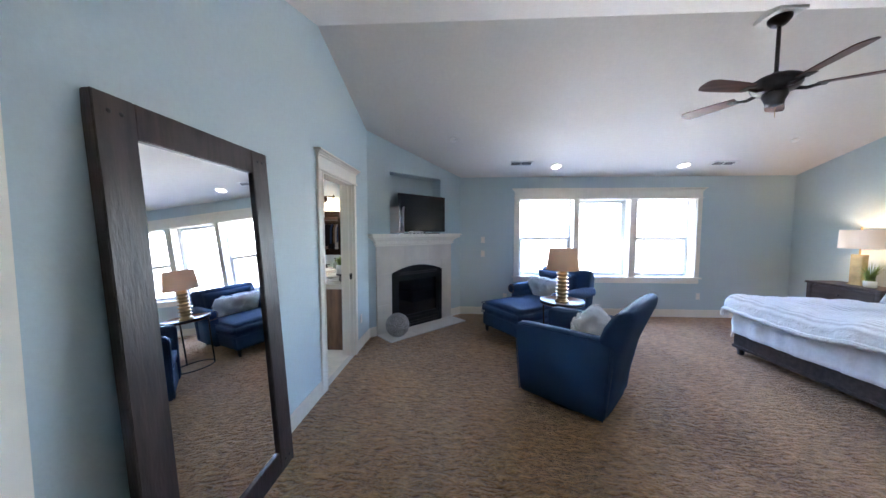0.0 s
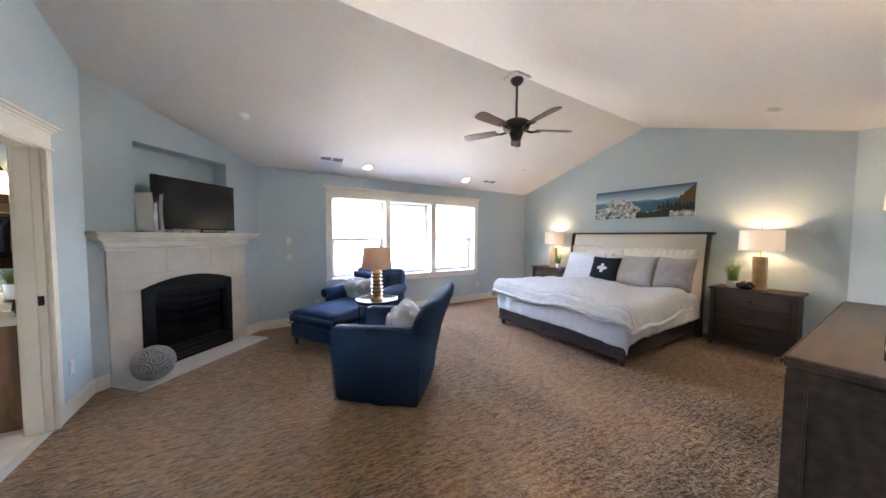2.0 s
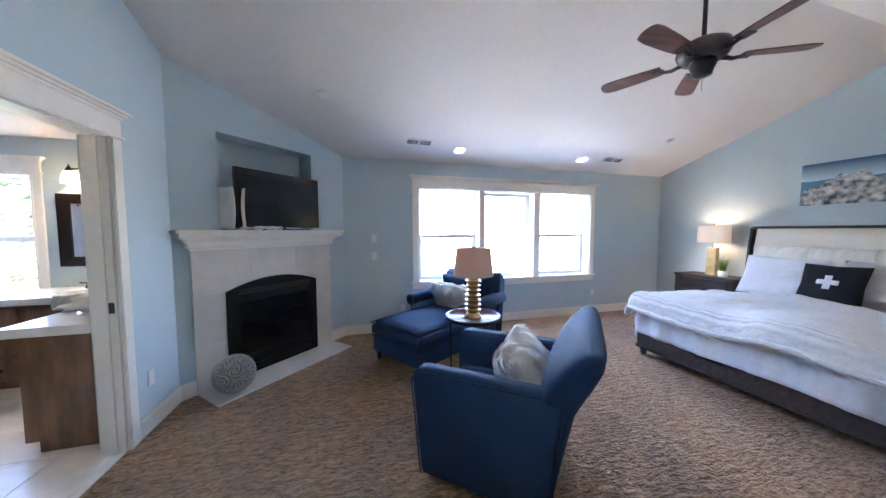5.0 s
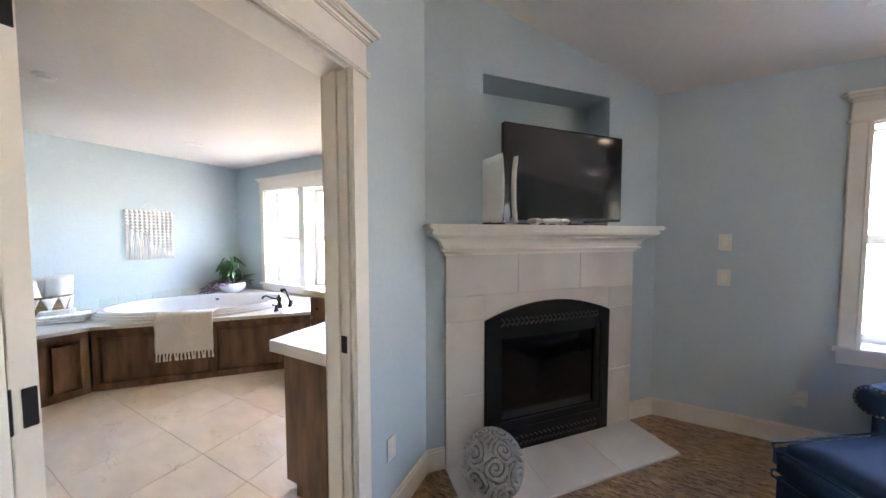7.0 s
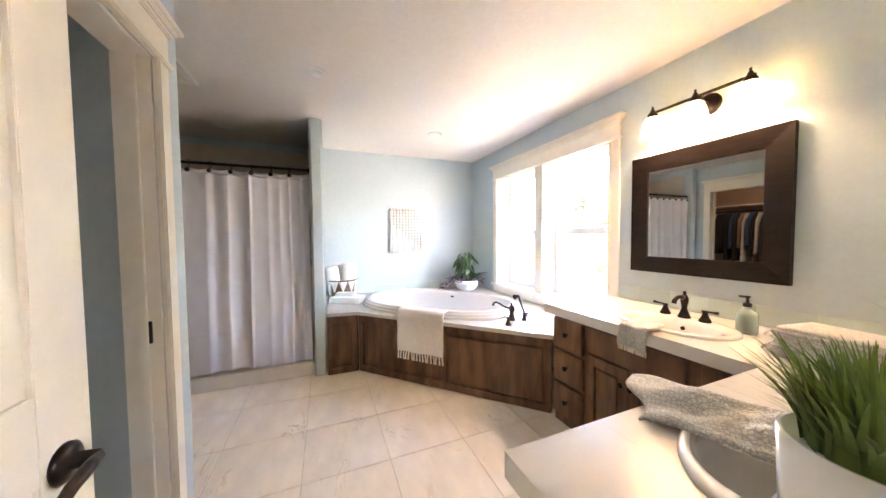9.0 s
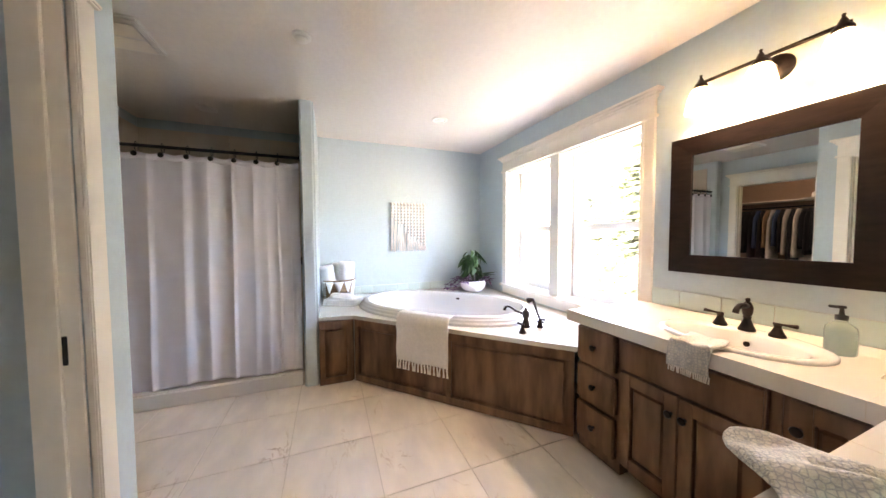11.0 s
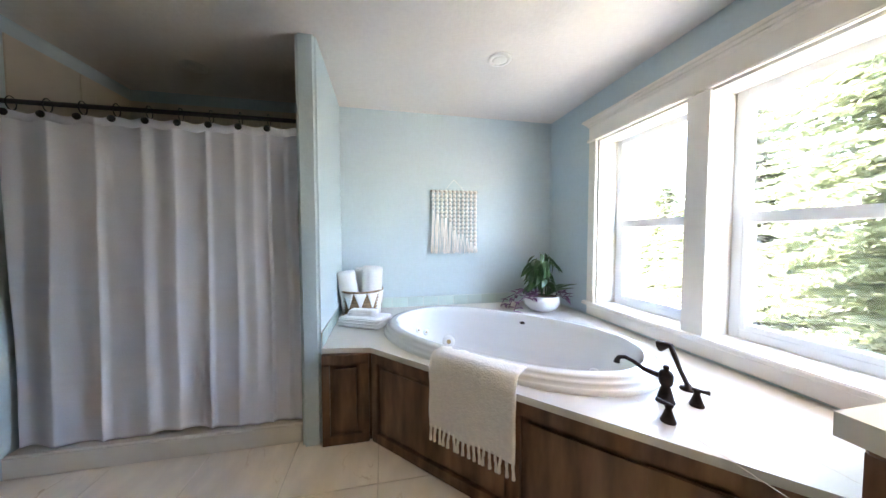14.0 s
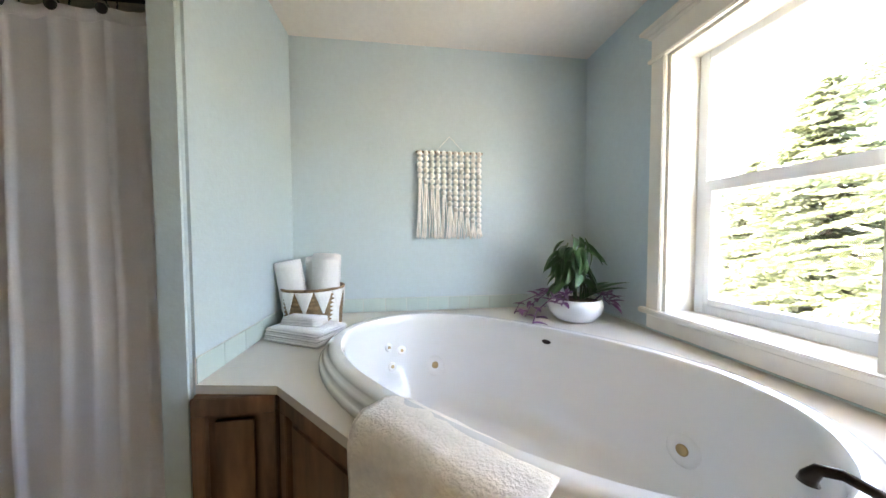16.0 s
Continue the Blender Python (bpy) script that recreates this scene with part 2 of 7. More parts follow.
LEAF_P = material("leaf_purple", (0.16, 0.055, 0.15), 0.45, scale=10, spread=0.4, random_tint=0.2)
GRASSY = material("grass_blades", (0.19, 0.29, 0.06), 0.5, scale=10, spread=0.4)
FIR = material("fir_needles", (0.11, 0.13, 0.09), 0.7, scale=3, spread=0.3)
BARK = material("bark", (0.10, 0.07, 0.05), 0.9, scale=9, spread=0.4, bump=0.4)
# ground colour kept pale so that it reflects sunlight up to the ceilings
BOUNCE_GROUND = material("bounce_ground", (0.31, 0.31, 0.26), 0.9, scale=2, spread=0.4)
WICKER = material("seagrass", (0.30, 0.19, 0.10), 0.8, scale=40, spread=0.4, bump=0.4)
CURTAIN = material("shower_curtain", (0.86, 0.86, 0.93), 0.75, scale=150, spread=0.04, bump=0.08, bump_scale=200)
fuzz(CURTAIN, (0.86, 0.86, 0.92), 0.25)
GROOVE = material("dark_grey_groove", (0.15, 0.145, 0.135), 0.7, scale=14, spread=0.4)
GREYSTONE = material("carved_grey_stone", (0.34, 0.34, 0.32), 0.28, scale=30, spread=0.25, bump=0.1)

fuzz(FIR, (0.15, 0.19, 0.10), 0.55)
for m, level in ((BLUE, 0.25), (MATTE, 0.2), (WOOD_G, 0.25), (FRAME_V, 0.18), (WOOD, 0.35), (FUR, 0.1), (INK, 0.2)):
    m.node_tree.nodes["Principled BSDF"].inputs["Specular IOR Level"].default_value = level


def hexed(m, scale, color):
    """Woven rings of darker thread over a cloth."""
    n, l = m.node_tree.nodes, m.node_tree.links
    tc, v, r, mix = n.new("ShaderNodeTexCoord"), n.new("ShaderNodeTexVoronoi"), n.new("ShaderNodeValToRGB"), n.new("ShaderNodeMixRGB")
    v.feature, v.inputs["Scale"].default_value, v.inputs["Randomness"].default_value = "DISTANCE_TO_EDGE", scale, 0.6
    r.color_ramp.elements[0].position, r.color_ramp.elements[0].color = 0.03, (1, 1, 1, 1)
    r.color_ramp.elements[1].position, r.color_ramp.elements[1].color = 0.15, (0, 0, 0, 1)
    base = n["Principled BSDF"].inputs["Base Color"]
    l.new(tc.outputs["Object"], v.inputs["Vector"])
    l.new(v.outputs["Distance"], r.inputs["Fac"])
    l.new(r.outputs["Color"], mix.inputs[0])
    l.new(base.links[0].from_socket, mix.inputs[1])
    mix.inputs[2].default_value = (*color, 1)
    l.new(mix.outputs[0], base)


# ---- builders ----
def bm_box(x0, y0, z0, x1, y1, z1, bevel=0.0, seg=2):
    bm = bmesh.new()
    bmesh.ops.create_cube(bm, size=1, matrix=Matrix.Translation(((x0 + x1) / 2, (y0 + y1) / 2, (z0 + z1) / 2))
                          @ Matrix.Diagonal((abs(x1 - x0), abs(y1 - y0), abs(z1 - z0), 1)))
    if bevel:
        bmesh.ops.bevel(bm, geom=bm.edges[:], offset=bevel, segments=seg, affect="EDGES", clamp_overlap=True)
    return bm


def join(*bms):
    out = bms[0]
    for b in bms[1:]:
        me = bpy.data.meshes.new("t")
        b.to_mesh(me)
        out.from_mesh(me)
        bpy.data.meshes.remove(me)
        b.free()
    return out


def moved(bm, m):
    bm.transform(m)
    return bm


def bm_prism(poly, z0, z1, bevel=0.0):
    """An upright prism over a polygon of (x, y), counter-clockwise."""
    bm = bmesh.new()
    lo, hi = [bm.verts.new((x, y, z0)) for x, y in poly], [bm.verts.new((x, y, z1)) for x, y in poly]
    bm.faces.new(lo[::-1])
    bm.faces.new(hi)
    for i in range(len(poly)):
        j = (i + 1) % len(poly)
        bm.faces.new((lo[i], lo[j], hi[j], hi[i]))
    if bevel:
        bmesh.ops.bevel(bm, geom=bm.edges[:], offset=bevel, segments=2, affect="EDGES", clamp_overlap=True)
    bmesh.ops.recalc_face_normals(bm, faces=bm.faces[:])
    return bm


def bm_lathe(profile, n=28, sx=1.0, sy=1.0):
    """A turned shape from rows of (radius, height)."""
    bm = bmesh.new()
    rings = []
    for r, z in profile:
        r = max(r, 0.0004)
        rings.append([bm.verts.new((sx * r * math.cos(2 * math.pi * i / n), sy * r * math.sin(2 * math.pi * i / n), z)) for i in range(n)])
    for a, b in zip(rings, rings[1:]):
        for i in range(n):
            j = (i + 1) % n
            bm.faces.new((a[i], a[j], b[j], b[i]))
    if profile[0][0] <= 0.002:
        bm.faces.new(rings[0][::-1])
    if profile[-1][0] <= 0.002:
        bm.faces.new(rings[-1])
    bmesh.ops.recalc_face_normals(bm, faces=bm.faces[:])
    for f in bm.faces:
        f.smooth = True
    return bm


def bm_tube(points, r, n=10):
    """A round bar along points; r is a radius or one for each point."""
    bm = bmesh.new()
    pts = [Vector(p) for p in points]
    rs = r if isinstance(r, (list, tuple)) else [r] * len(pts)
    rings, side = [], None
    for i, p in enumerate(pts):
        d = (pts[min(i + 1, len(pts) - 1)] - pts[max(i - 1, 0)]).normalized()
        if side is None:
            side = d.cross(Vector((0, 0, 1)) if abs(d.z) < 0.9 else Vector((1, 0, 0))).normalized()
        side = (side - d * side.dot(d)).normalized()
        up = d.cross(side)
        rings.append([bm.verts.new(p + rs[i] * (math.cos(2 * math.pi * k / n) * side + math.sin(2 * math.pi * k / n) * up)) for k in range(n)])
    for a, b in zip(rings, rings[1:]):
        for k in range(n):
            bm.faces.new((a[k], a[(k + 1) % n], b[(k + 1) % n], b[k]))
    bm.faces.new(rings[0][::-1])
    bm.faces.new(rings[-1])
    bmesh.ops.recalc_face_normals(bm, faces=bm.faces[:])
    for f in bm.faces:
        f.smooth = True
    return bm


def bm_grid(nu, nv, fn, thick=0.0):
    """A sheet from fn(u, v) with u and v from 0 to 1, with thickness where asked."""
    bm = bmesh.new()
    g = [[bm.verts.new(fn(i / nu, j / nv)) for j in range(nv + 1)] for i in range(nu + 1)]
    for i in range(nu):
        for j in range(nv):
            bm.faces.new((g[i][j], g[i + 1][j], g[i + 1][j + 1], g[i][j + 1]))
    bmesh.ops.recalc_face_normals(bm, faces=bm.faces[:])
    if thick:
        bmesh.ops.solidify(bm, geom=bm.faces[:], thickness=thick)
    for f in bm.faces:
        f.smooth = True
    return bm


def bm_cushion(w, d, h, puff=2.6, n=12, wobble=0.0, seed=0):
    """A soft pillow w x d x h with pinched edges, centred on its middle."""
    bm = bmesh.new()
    def top(u, v, s):
        x, y = (u - 0.5) * 2, (v - 0.5) * 2
        e = max(0.0, (1 - abs(x) ** puff)) ** 0.5 * max(0.0, (1 - abs(y) ** puff)) ** 0.5
        pin = 1 - 0.07 * (1 - abs(x)) * abs(y) - 0.07 * (1 - abs(y)) * abs(x)
        wob = wobble * noise.noise((x * 2.2 + seed, y * 2.2, s * 3.0))
        return Vector((x * w / 2 * pin, y * d / 2 * pin, s * (h / 2 * e + 0.004) + wob * e))
    for s in (1, -1):
        g = [[bm.verts.new(top(i / n, j / n, s)) for j in range(n + 1)] for i in range(n + 1)]
        for i in range(n):
            for j in range(n):
                bm.faces.new((g[i][j], g[i + 1][j], g[i + 1][j + 1], g[i][j + 1]))
    bmesh.ops.remove_doubles(bm, verts=bm.verts[:], dist=0.0085)
    bmesh.ops.recalc_face_normals(bm, faces=bm.faces[:])
    for f in bm.faces:
        f.smooth = True
    return bm


def mesh_of(name, bm, mat):
    me = bpy.data.meshes.new(name)
    bm.to_mesh(me)
    bm.free()
    me.materials.append(mat)
    return me


def part(name, bm, mat, parent, label=""):
    ob = new(name, mesh_of(name, bm, mat))
    ob.parent = parent
    if label:
        tagged(ob, label)
    return ob


def thing(name, label, category, m=None, group="", kind=""):
    ob = new(name)
    ob.empty_display_size = 0.1
    ob.matrix_world = m or Matrix.Identity(4)
    return tagged(ob, label, category, group, kind)


def solid(name, bm, mat, label, category, m=None, group="", kind=""):
    ob = new(name, mesh_of(name, bm, mat))
    ob.matrix_world = m or Matrix.Identity(4)
    return tagged(ob, label, category, group, kind)


def structure(name, bm, mat, label="", category=""):
    return solid(name, bm, mat, label or name.replace("_", " "), category or name.split("_")[0], kind="structure")


def wall_bm(p0, p1, thick, top, holes=(), cuts=(), base=-0.02):
    """A wall from p0 to p1, thick to its left, with holes of (s0, s1, z0, z1); top(s) is its height."""
    p0, p1 = Vector(p0), Vector(p1)
    length, d = (p1 - p0).length, (p1 - p0).normalized()
    nrm = Vector((-d.y, d.x))
    stops = sorted({0.0, length, *cuts, *(h[0] for h in holes), *(h[1] for h in holes)})
    bm = bmesh.new()
    for a, b in zip(stops, stops[1:]):
        spans, z = [], base
        for h in sorted((h for h in holes if h[0] <= a + 1e-6 and h[1] >= b - 1e-6), key=lambda h: h[2]):
            if h[2] > z + 1e-4:
                spans.append((z, z, h[2], h[2]))
            z = h[3]
        spans.append((z, z, top(a), top(b)))
        for za, zb, ta, tb in spans:
            q = [p0 + d * a, p0 + d * b, p0 + d * b + nrm * thick, p0 + d * a + nrm * thick]
            lo = [bm.verts.new((*q[0], za)), bm.verts.new((*q[1], zb)), bm.verts.new((*q[2], zb)), bm.verts.new((*q[3], za))]
            hi = [bm.verts.new((*q[0], ta)), bm.verts.new((*q[1], tb)), bm.verts.new((*q[2], tb)), bm.verts.new((*q[3], ta))]
            bm.faces.new(lo[::-1])
            bm.faces.new(hi)
            for i in range(4):
                j = (i + 1) % 4
                bm.faces.new((lo[i], lo[j], hi[j], hi[i]))
    bmesh.ops.recalc_face_normals(bm, faces=bm.faces[:])
    return bm


# ---- the plan ----
N, E, W, S = 5.55, 5.64, -1.30, 0.05            # faces of the bedroom walls
EAVE, RIDGE_Y, SLOPE = 2.455, 2.885, 0.32
BN, BW, BE, BH = 5.51, -5.435, -1.42, 2.44        # bathroom faces and height


def roof(y):
    return EAVE + SLOPE * (N - y if y > RIDGE_Y else N - 2 * RIDGE_Y + y)


Q0, Q1 = Vector((-1.30, 4.26)), Vector((-0.01, 5.55))   # the corner wall of the fireplace
QD = (Q1 - Q0).normalized()
QN = Vector((QD.y, -QD.x))


def diag(s, d, z=0.0):
    p = Q0 + QD * s + QN * d
    return Vector((p.x, p.y, z))


DIAG = Matrix.Translation((Q0.x, Q0.y, 0)) @ Matrix.Rotation(math.atan2(QD.y, QD.x), 4, "Z")  # x along, -y into the room

flat = lambda z: (lambda s: z)
BED_WIN = (1.035, 4.045, 0.70, 2.075)
BATH_WIN = (-4.735, -3.12, 0.71, 2.055)
DOOR = (2.885, 3.665, 2.045)

structure("wall_north", wall_bm((5.8, N), (Q1.x - 0.1, N), -0.22, flat(EAVE + 0.03),
          [(5.8 - BED_WIN[1], 5.8 - BED_WIN[0], BED_WIN[2], BED_WIN[3])]), WALL, "pale blue painted wall with a triple window", "wall")
structure("wall_east", wall_bm((E, 0.55), (E, N), -0.15, lambda s: roof(0.55 + s) + 0.03, cuts=[RIDGE_Y - 0.55]), WALL, "pale blue painted gable wall behind the bed", "wall")
structure("wall_south_east", wall_bm((E - 0.85, S), (E, 0.75), -0.12, lambda s: roof(S + 0.7) + 0.05), WALL, "pale blue angled corner wall", "wall")
structure("wall_south", wall_bm((-1.42, S), (E - 0.7, S), -0.12, flat(roof(S) + 0.05), [(0.45, 1.33, -0.02, 2.05)]), WALL, "pale blue wall with the entry door", "wall")
structure("wall_west", wall_bm((W, S - 0.1), (W, N + 0.1), 0.12, lambda s: roof(S - 0.1 + s) + 0.03,
          [(DOOR[0] - S + 0.1, DOOR[1] - S + 0.1, -0.02, DOOR[2])], cuts=[RIDGE_Y - S + 0.1]), WALL, "pale blue wall between bedroom and bathroom", "wall")
structure("wall_corner", wall_bm(tuple(Q0), tuple(Q1), 0.10, lambda s: roof(Q0.y + s * QD.y) + 0.03,
          [(0.36, 1.345, 1.47, 2.365), (0.40, 1.315, -0.02, 0.90)]), WALL, "pale blue angled wall above the fireplace", "wall")
nb = join(bm_box(0.30, 0.22, 1.40, 1.41, 0.25, 2.44), bm_box(0.32, 0.08, 1.42, 0.36, 0.24, 2.40), bm_box(1.345, 0.08, 1.42, 1.39, 0.24, 2.40),
          bm_box(0.32, 0.08, 2.365, 1.39, 0.24, 2.41), bm_box(0.32, 0.08, 1.41, 1.39, 0.24, 1.468))
structure("wall_niche", moved(nb, DIAG), WALL, "recessed niche above the mantel", "wall")

# bedroom ceiling: two slopes meeting at the ridge
cb = bmesh.new()
for ya, yb in ((S - 0.15, RIDGE_Y), (RIDGE_Y, N + 0.15)):
    q = [(-1.42, ya, roof(ya)), (5.85, ya, roof(ya)), (5.85, yb, roof(yb) if yb != RIDGE_Y else roof(RIDGE_Y)), (-1.42, yb, roof(yb))]
    lo = [cb.verts.new(p) for p in q]
    hi = [cb.verts.new((p[0], p[1], p[2] + 0.15)) for p in q]
    cb.faces.new(lo[::-1])
    cb.faces.new(hi)
    for i in range(4):
        cb.faces.new((lo[i], lo[(i + 1) % 4], hi[(i + 1) % 4], hi[i]))
bmesh.ops.recalc_face_normals(cb, faces=cb.faces[:])
structure("ceiling", cb, CEIL, "vaulted off-white textured ceiling", "ceiling")
structure("floor", bm_box(-1.36, S - 0.5, -0.12, 5.9, 5.75, 0.0), CARPET, "tan textured carpet", "floor")
structure("ceiling_bath", bm_box(-5.6, 1.0, BH, -1.36, 5.7, BH + 0.12), CEIL, "off-white textured bathroom ceiling", "ceiling")

# bathroom walls
structure("wall_bath_north", wall_bm((-1.36, BN), (-5.6, BN), -0.25, flat(BH + 0.03),
          [(-1.36 - BATH_WIN[1], -1.36 - BATH_WIN[0], BATH_WIN[2], BATH_WIN[3])]), WALL, "pale blue bathroom wall with a double window", "wall")
structure("wall_bath_west", wall_bm((BW, BN + 0.1), (BW, 1.0), -0.14, flat(BH + 0.03)), WALL, "pale blue wall behind the bathtub", "wall")
pw = bm_box(-5.44, 3.29, -0.02, -4.46, 3.405, BH + 0.01, 0.018, 3)
structure("wall_shower_side", pw, WALL, "pale blue wing wall with rounded corners beside the shower", "wall")
JX, AX, AY = -2.96, -3.18, 2.79
structure("wall_bath_south", wall_bm((AX + 0.05, AY), (-1.36, AY), -0.12, flat(BH + 0.03), [(JX - AX - 0.05, JX + 0.74 - AX - 0.05, -0.02, 2.04)]), WALL, "pale blue bathroom wall with a doorway", "wall")
structure("wall_bath_return", wall_bm((AX, AY + 0.0015), (AX, 1.55), 0.12, flat(BH + 0.03)), WALL, "pale blue return wall", "wall")
structure("wall_closet", wall_bm((-5.6, 1.62), (AX + 0.1, 1.62), -0.12, flat(BH + 0.03), [(1.27, 2.05, -0.02, 2.04)]), WALL, "pale blue wall with the closet doorway", "wall")
structure("wall_shower_south", bm_box(-5.5, 1.70, -0.02, -4.5, 1.82, BH + 0.01, 0.01), WALL, "wall at the shower's end", "wall")
CLOSET = material("closet_paint", (0.42, 0.31, 0.23), 0.8, scale=30, spread=0.05, bump=0.15, bump_scale=60)
cl = join(bm_box(-5.3, -0.72, -0.02, -2.4, -0.6, 2.5), bm_box(-5.42, -0.7, -0.02, -5.3, 1.55, 2.5), bm_box(-2.5, -0.7, -0.02, -2.4, 1.55, 2.5))
structure("wall_closet_back", cl, CLOSET, "beige closet walls", "wall")
structure("ceiling_closet", bm_box(-5.5, -0.8, 2.44, -2.2, 1.62, 2.5), CEIL, "closet ceiling", "ceiling")
structure("floor_closet", bm_box(-5.5, -0.8, -0.1, -2.2, 1.56, 0.0), CARPET, "tan closet carpet", "floor")
wc = join(bm_box(-3.12, 0.9, -0.02, -1.36, 1.02, 2.5), bm_box(-1.5, 1.0, -0.02, -1.42, 2.68, 2.5))
structure("wall_toilet_room", wc, WALL, "plain pale blue walls of the side room", "wall")

# entry hall behind the camera, closed
hall = join(bm_box(-1.6, -1.9, -0.02, 0.9, -1.78, 2.6), bm_box(-1.6, -1.9, -0.02, -1.48, -0.2, 2.6), bm_box(0.8, -1.9, -0.02, 0.92, -0.22, 2.6), bm_box(-1.6, -1.9, 2.5, 0.92, -0.2, 2.6))
structure("wall_hall", hall, WALL, "plain walls of the entry hall", "wall")
structure("floor_hall", bm_box(-1.6, -1.9, -0.12, 0.92, S - 0.45, -0.002), CARPET, "tan hall carpet", "floor")

# ---- floors, trim, windows, doors ----
bath_floor = structure("floor_bath", bm_box(-5.6, 0.95, -0.12, -1.34, 5.6, -0.004), GROUT, "cream travertine tile floor with thin grout joints", "floor")


def baseboard(name, p0, p1, h=0.135):
    """A baseboard along the wall from p0 to p1, in the room to its right."""
    p0, p1 = Vector(p0), Vector(p1)
    length, a = (p1 - p0).length, math.atan2((p1 - p0).y, (p1 - p0).x)
    bm = join(bm_box(0, -0.016, 0.0, length, 0.0, h - 0.02, 0.002), bm_box(0, -0.012, h - 0.022, length, 0.0, h, 0.004))
    return structure(name, moved(bm, Matrix.Translation((p0.x, p0.y, 0)) @ Matrix.Rotation(a, 4, "Z")), TRIM, "cream painted baseboard", "baseboard")


baseboard("baseboard_1", (Q1.x, N), (E, N))
baseboard("baseboard_2", (E, N), (E, 0.75))
baseboard("baseboard_3", (W, S), (W, DOOR[0] - 0.10))
baseboard("baseboard_4", (W, DOOR[1] + 0.10), tuple(Q0))
baseboard("baseboard_5", tuple(Q0), tuple(diag(0.114, 0).xy))
baseboard("baseboard_6", tuple(diag(1.576, 0).xy), tuple(Q1))
baseboard("baseboard_7", (0.0, S), (E - 0.85, S))
baseboard("baseboard_8", (AX + 0.0, AY), (JX - 0.1, AY))


def casing(name, length, height, m, legs=True, wall=0.12, sill=None):
    """Door or window casing in craftsman style: flat legs, a head board with fillet and crown; x along, -y into the room, opening 0..length."""
    ob = thing(name, "cream painted craftsman casing with crowned head board", "trim", m, kind="structure")
    z0 = sill if sill is not None else 0.0
    for x in (-0.092, length + 0.002):
        part("leg", join(bm_box(x, -0.020, z0, x + 0.09, -0.001, height, 0.003), bm_box(x + (0.066 if x < 0 else 0.0), -0.027, z0, x + (0.09 if x < 0 else 0.024), -0.018, height, 0.004)), TRIM, ob)
    part("fillet", bm_box(-0.108, -0.034, height, length + 0.108, -0.001, height + 0.020, 0.006), TRIM, ob)
    part("head_board", bm_box(-0.092, -0.022, height + 0.020, length + 0.092, -0.001, height + 0.135, 0.003), TRIM, ob)
    crown = join(bm_box(-0.105, -0.035, height + 0.125, length + 0.105, -0.001, height + 0.147, 0.006),
                 bm_box(-0.120, -0.050, height + 0.145, length + 0.120, -0.001, height + 0.163, 0.006),
                 bm_box(-0.135, -0.064, height + 0.161, length + 0.135, -0.001, height + 0.180, 0.004))
    part("crown", crown, TRIM, ob)
    return ob


def jamb(ob, length, height, depth, y0=0.0):
    for x0, x1 in ((-0.012, 0.006), (length - 0.006, length + 0.012)):
        part("jamb", bm_box(x0, y0, 0, x1, y0 + depth, height, 0.002), TRIM, ob)
    part("jamb_head", bm_box(-0.012, y0, height - 0.008, length + 0.012, y0 + depth, height + 0.01, 0.002), TRIM, ob)
    for x in (0.006, length - 0.018):
        part("stop", bm_box(x, y0 + depth * 0.35, 0, x + 0.012, y0 + depth * 0.62, height - 0.008, 0.002), TRIM, ob)


# openings seen from both sides; the frames' x axis runs along the wall, -y towards the viewer
door_w = DOOR[1] - DOOR[0]
m_bed = Matrix.Translation((W, DOOR[0], 0)) @ Matrix.Rotation(radians(90), 4, "Z")
frame_1 = casing("door_casing_1", door_w, DOOR[2], m_bed)
jamb(frame_1, door_w, DOOR[2], 0.12)
part("strike_plate", bm_box(door_w - 0.0085, 0.012, 0.93, door_w - 0.0055, 0.052, 1.00, 0.002), BLACK, frame_1, "black strike plate on the jamb")
part("threshold", bm_box(-0.0, 0.0, -0.003, door_w, 0.065, 0.004, 0.002), STONE, frame_1)
m_bath = Matrix.Translation((BE, DOOR[1], 0)) @ Matrix.Rotation(radians(-90), 4, "Z")
casing("door_casing_2", door_w, DOOR[2], m_bath)
m_side = Matrix.Translation((JX + 0.74, AY, 0)) @ Matrix.Rotation(radians(180), 4, "Z")
frame_3 = casing("door_casing_3", 0.74, 2.04, m_side)
jamb(frame_3, 0.74, 2.04, 0.12)
part("strike_plate", bm_box(0.7305, 0.030, 0.905, 0.7335, 0.062, 0.995, 0.002), BLACK, frame_3, "black strike plate on the jamb")
m_clo = Matrix.Translation((-3.55, 1.62, 0)) @ Matrix.Rotation(radians(180), 4, "Z")
frame_4 = casing("door_casing_4", 0.78, 2.04, m_clo)
jamb(frame_4, 0.78, 2.04, 0.12)


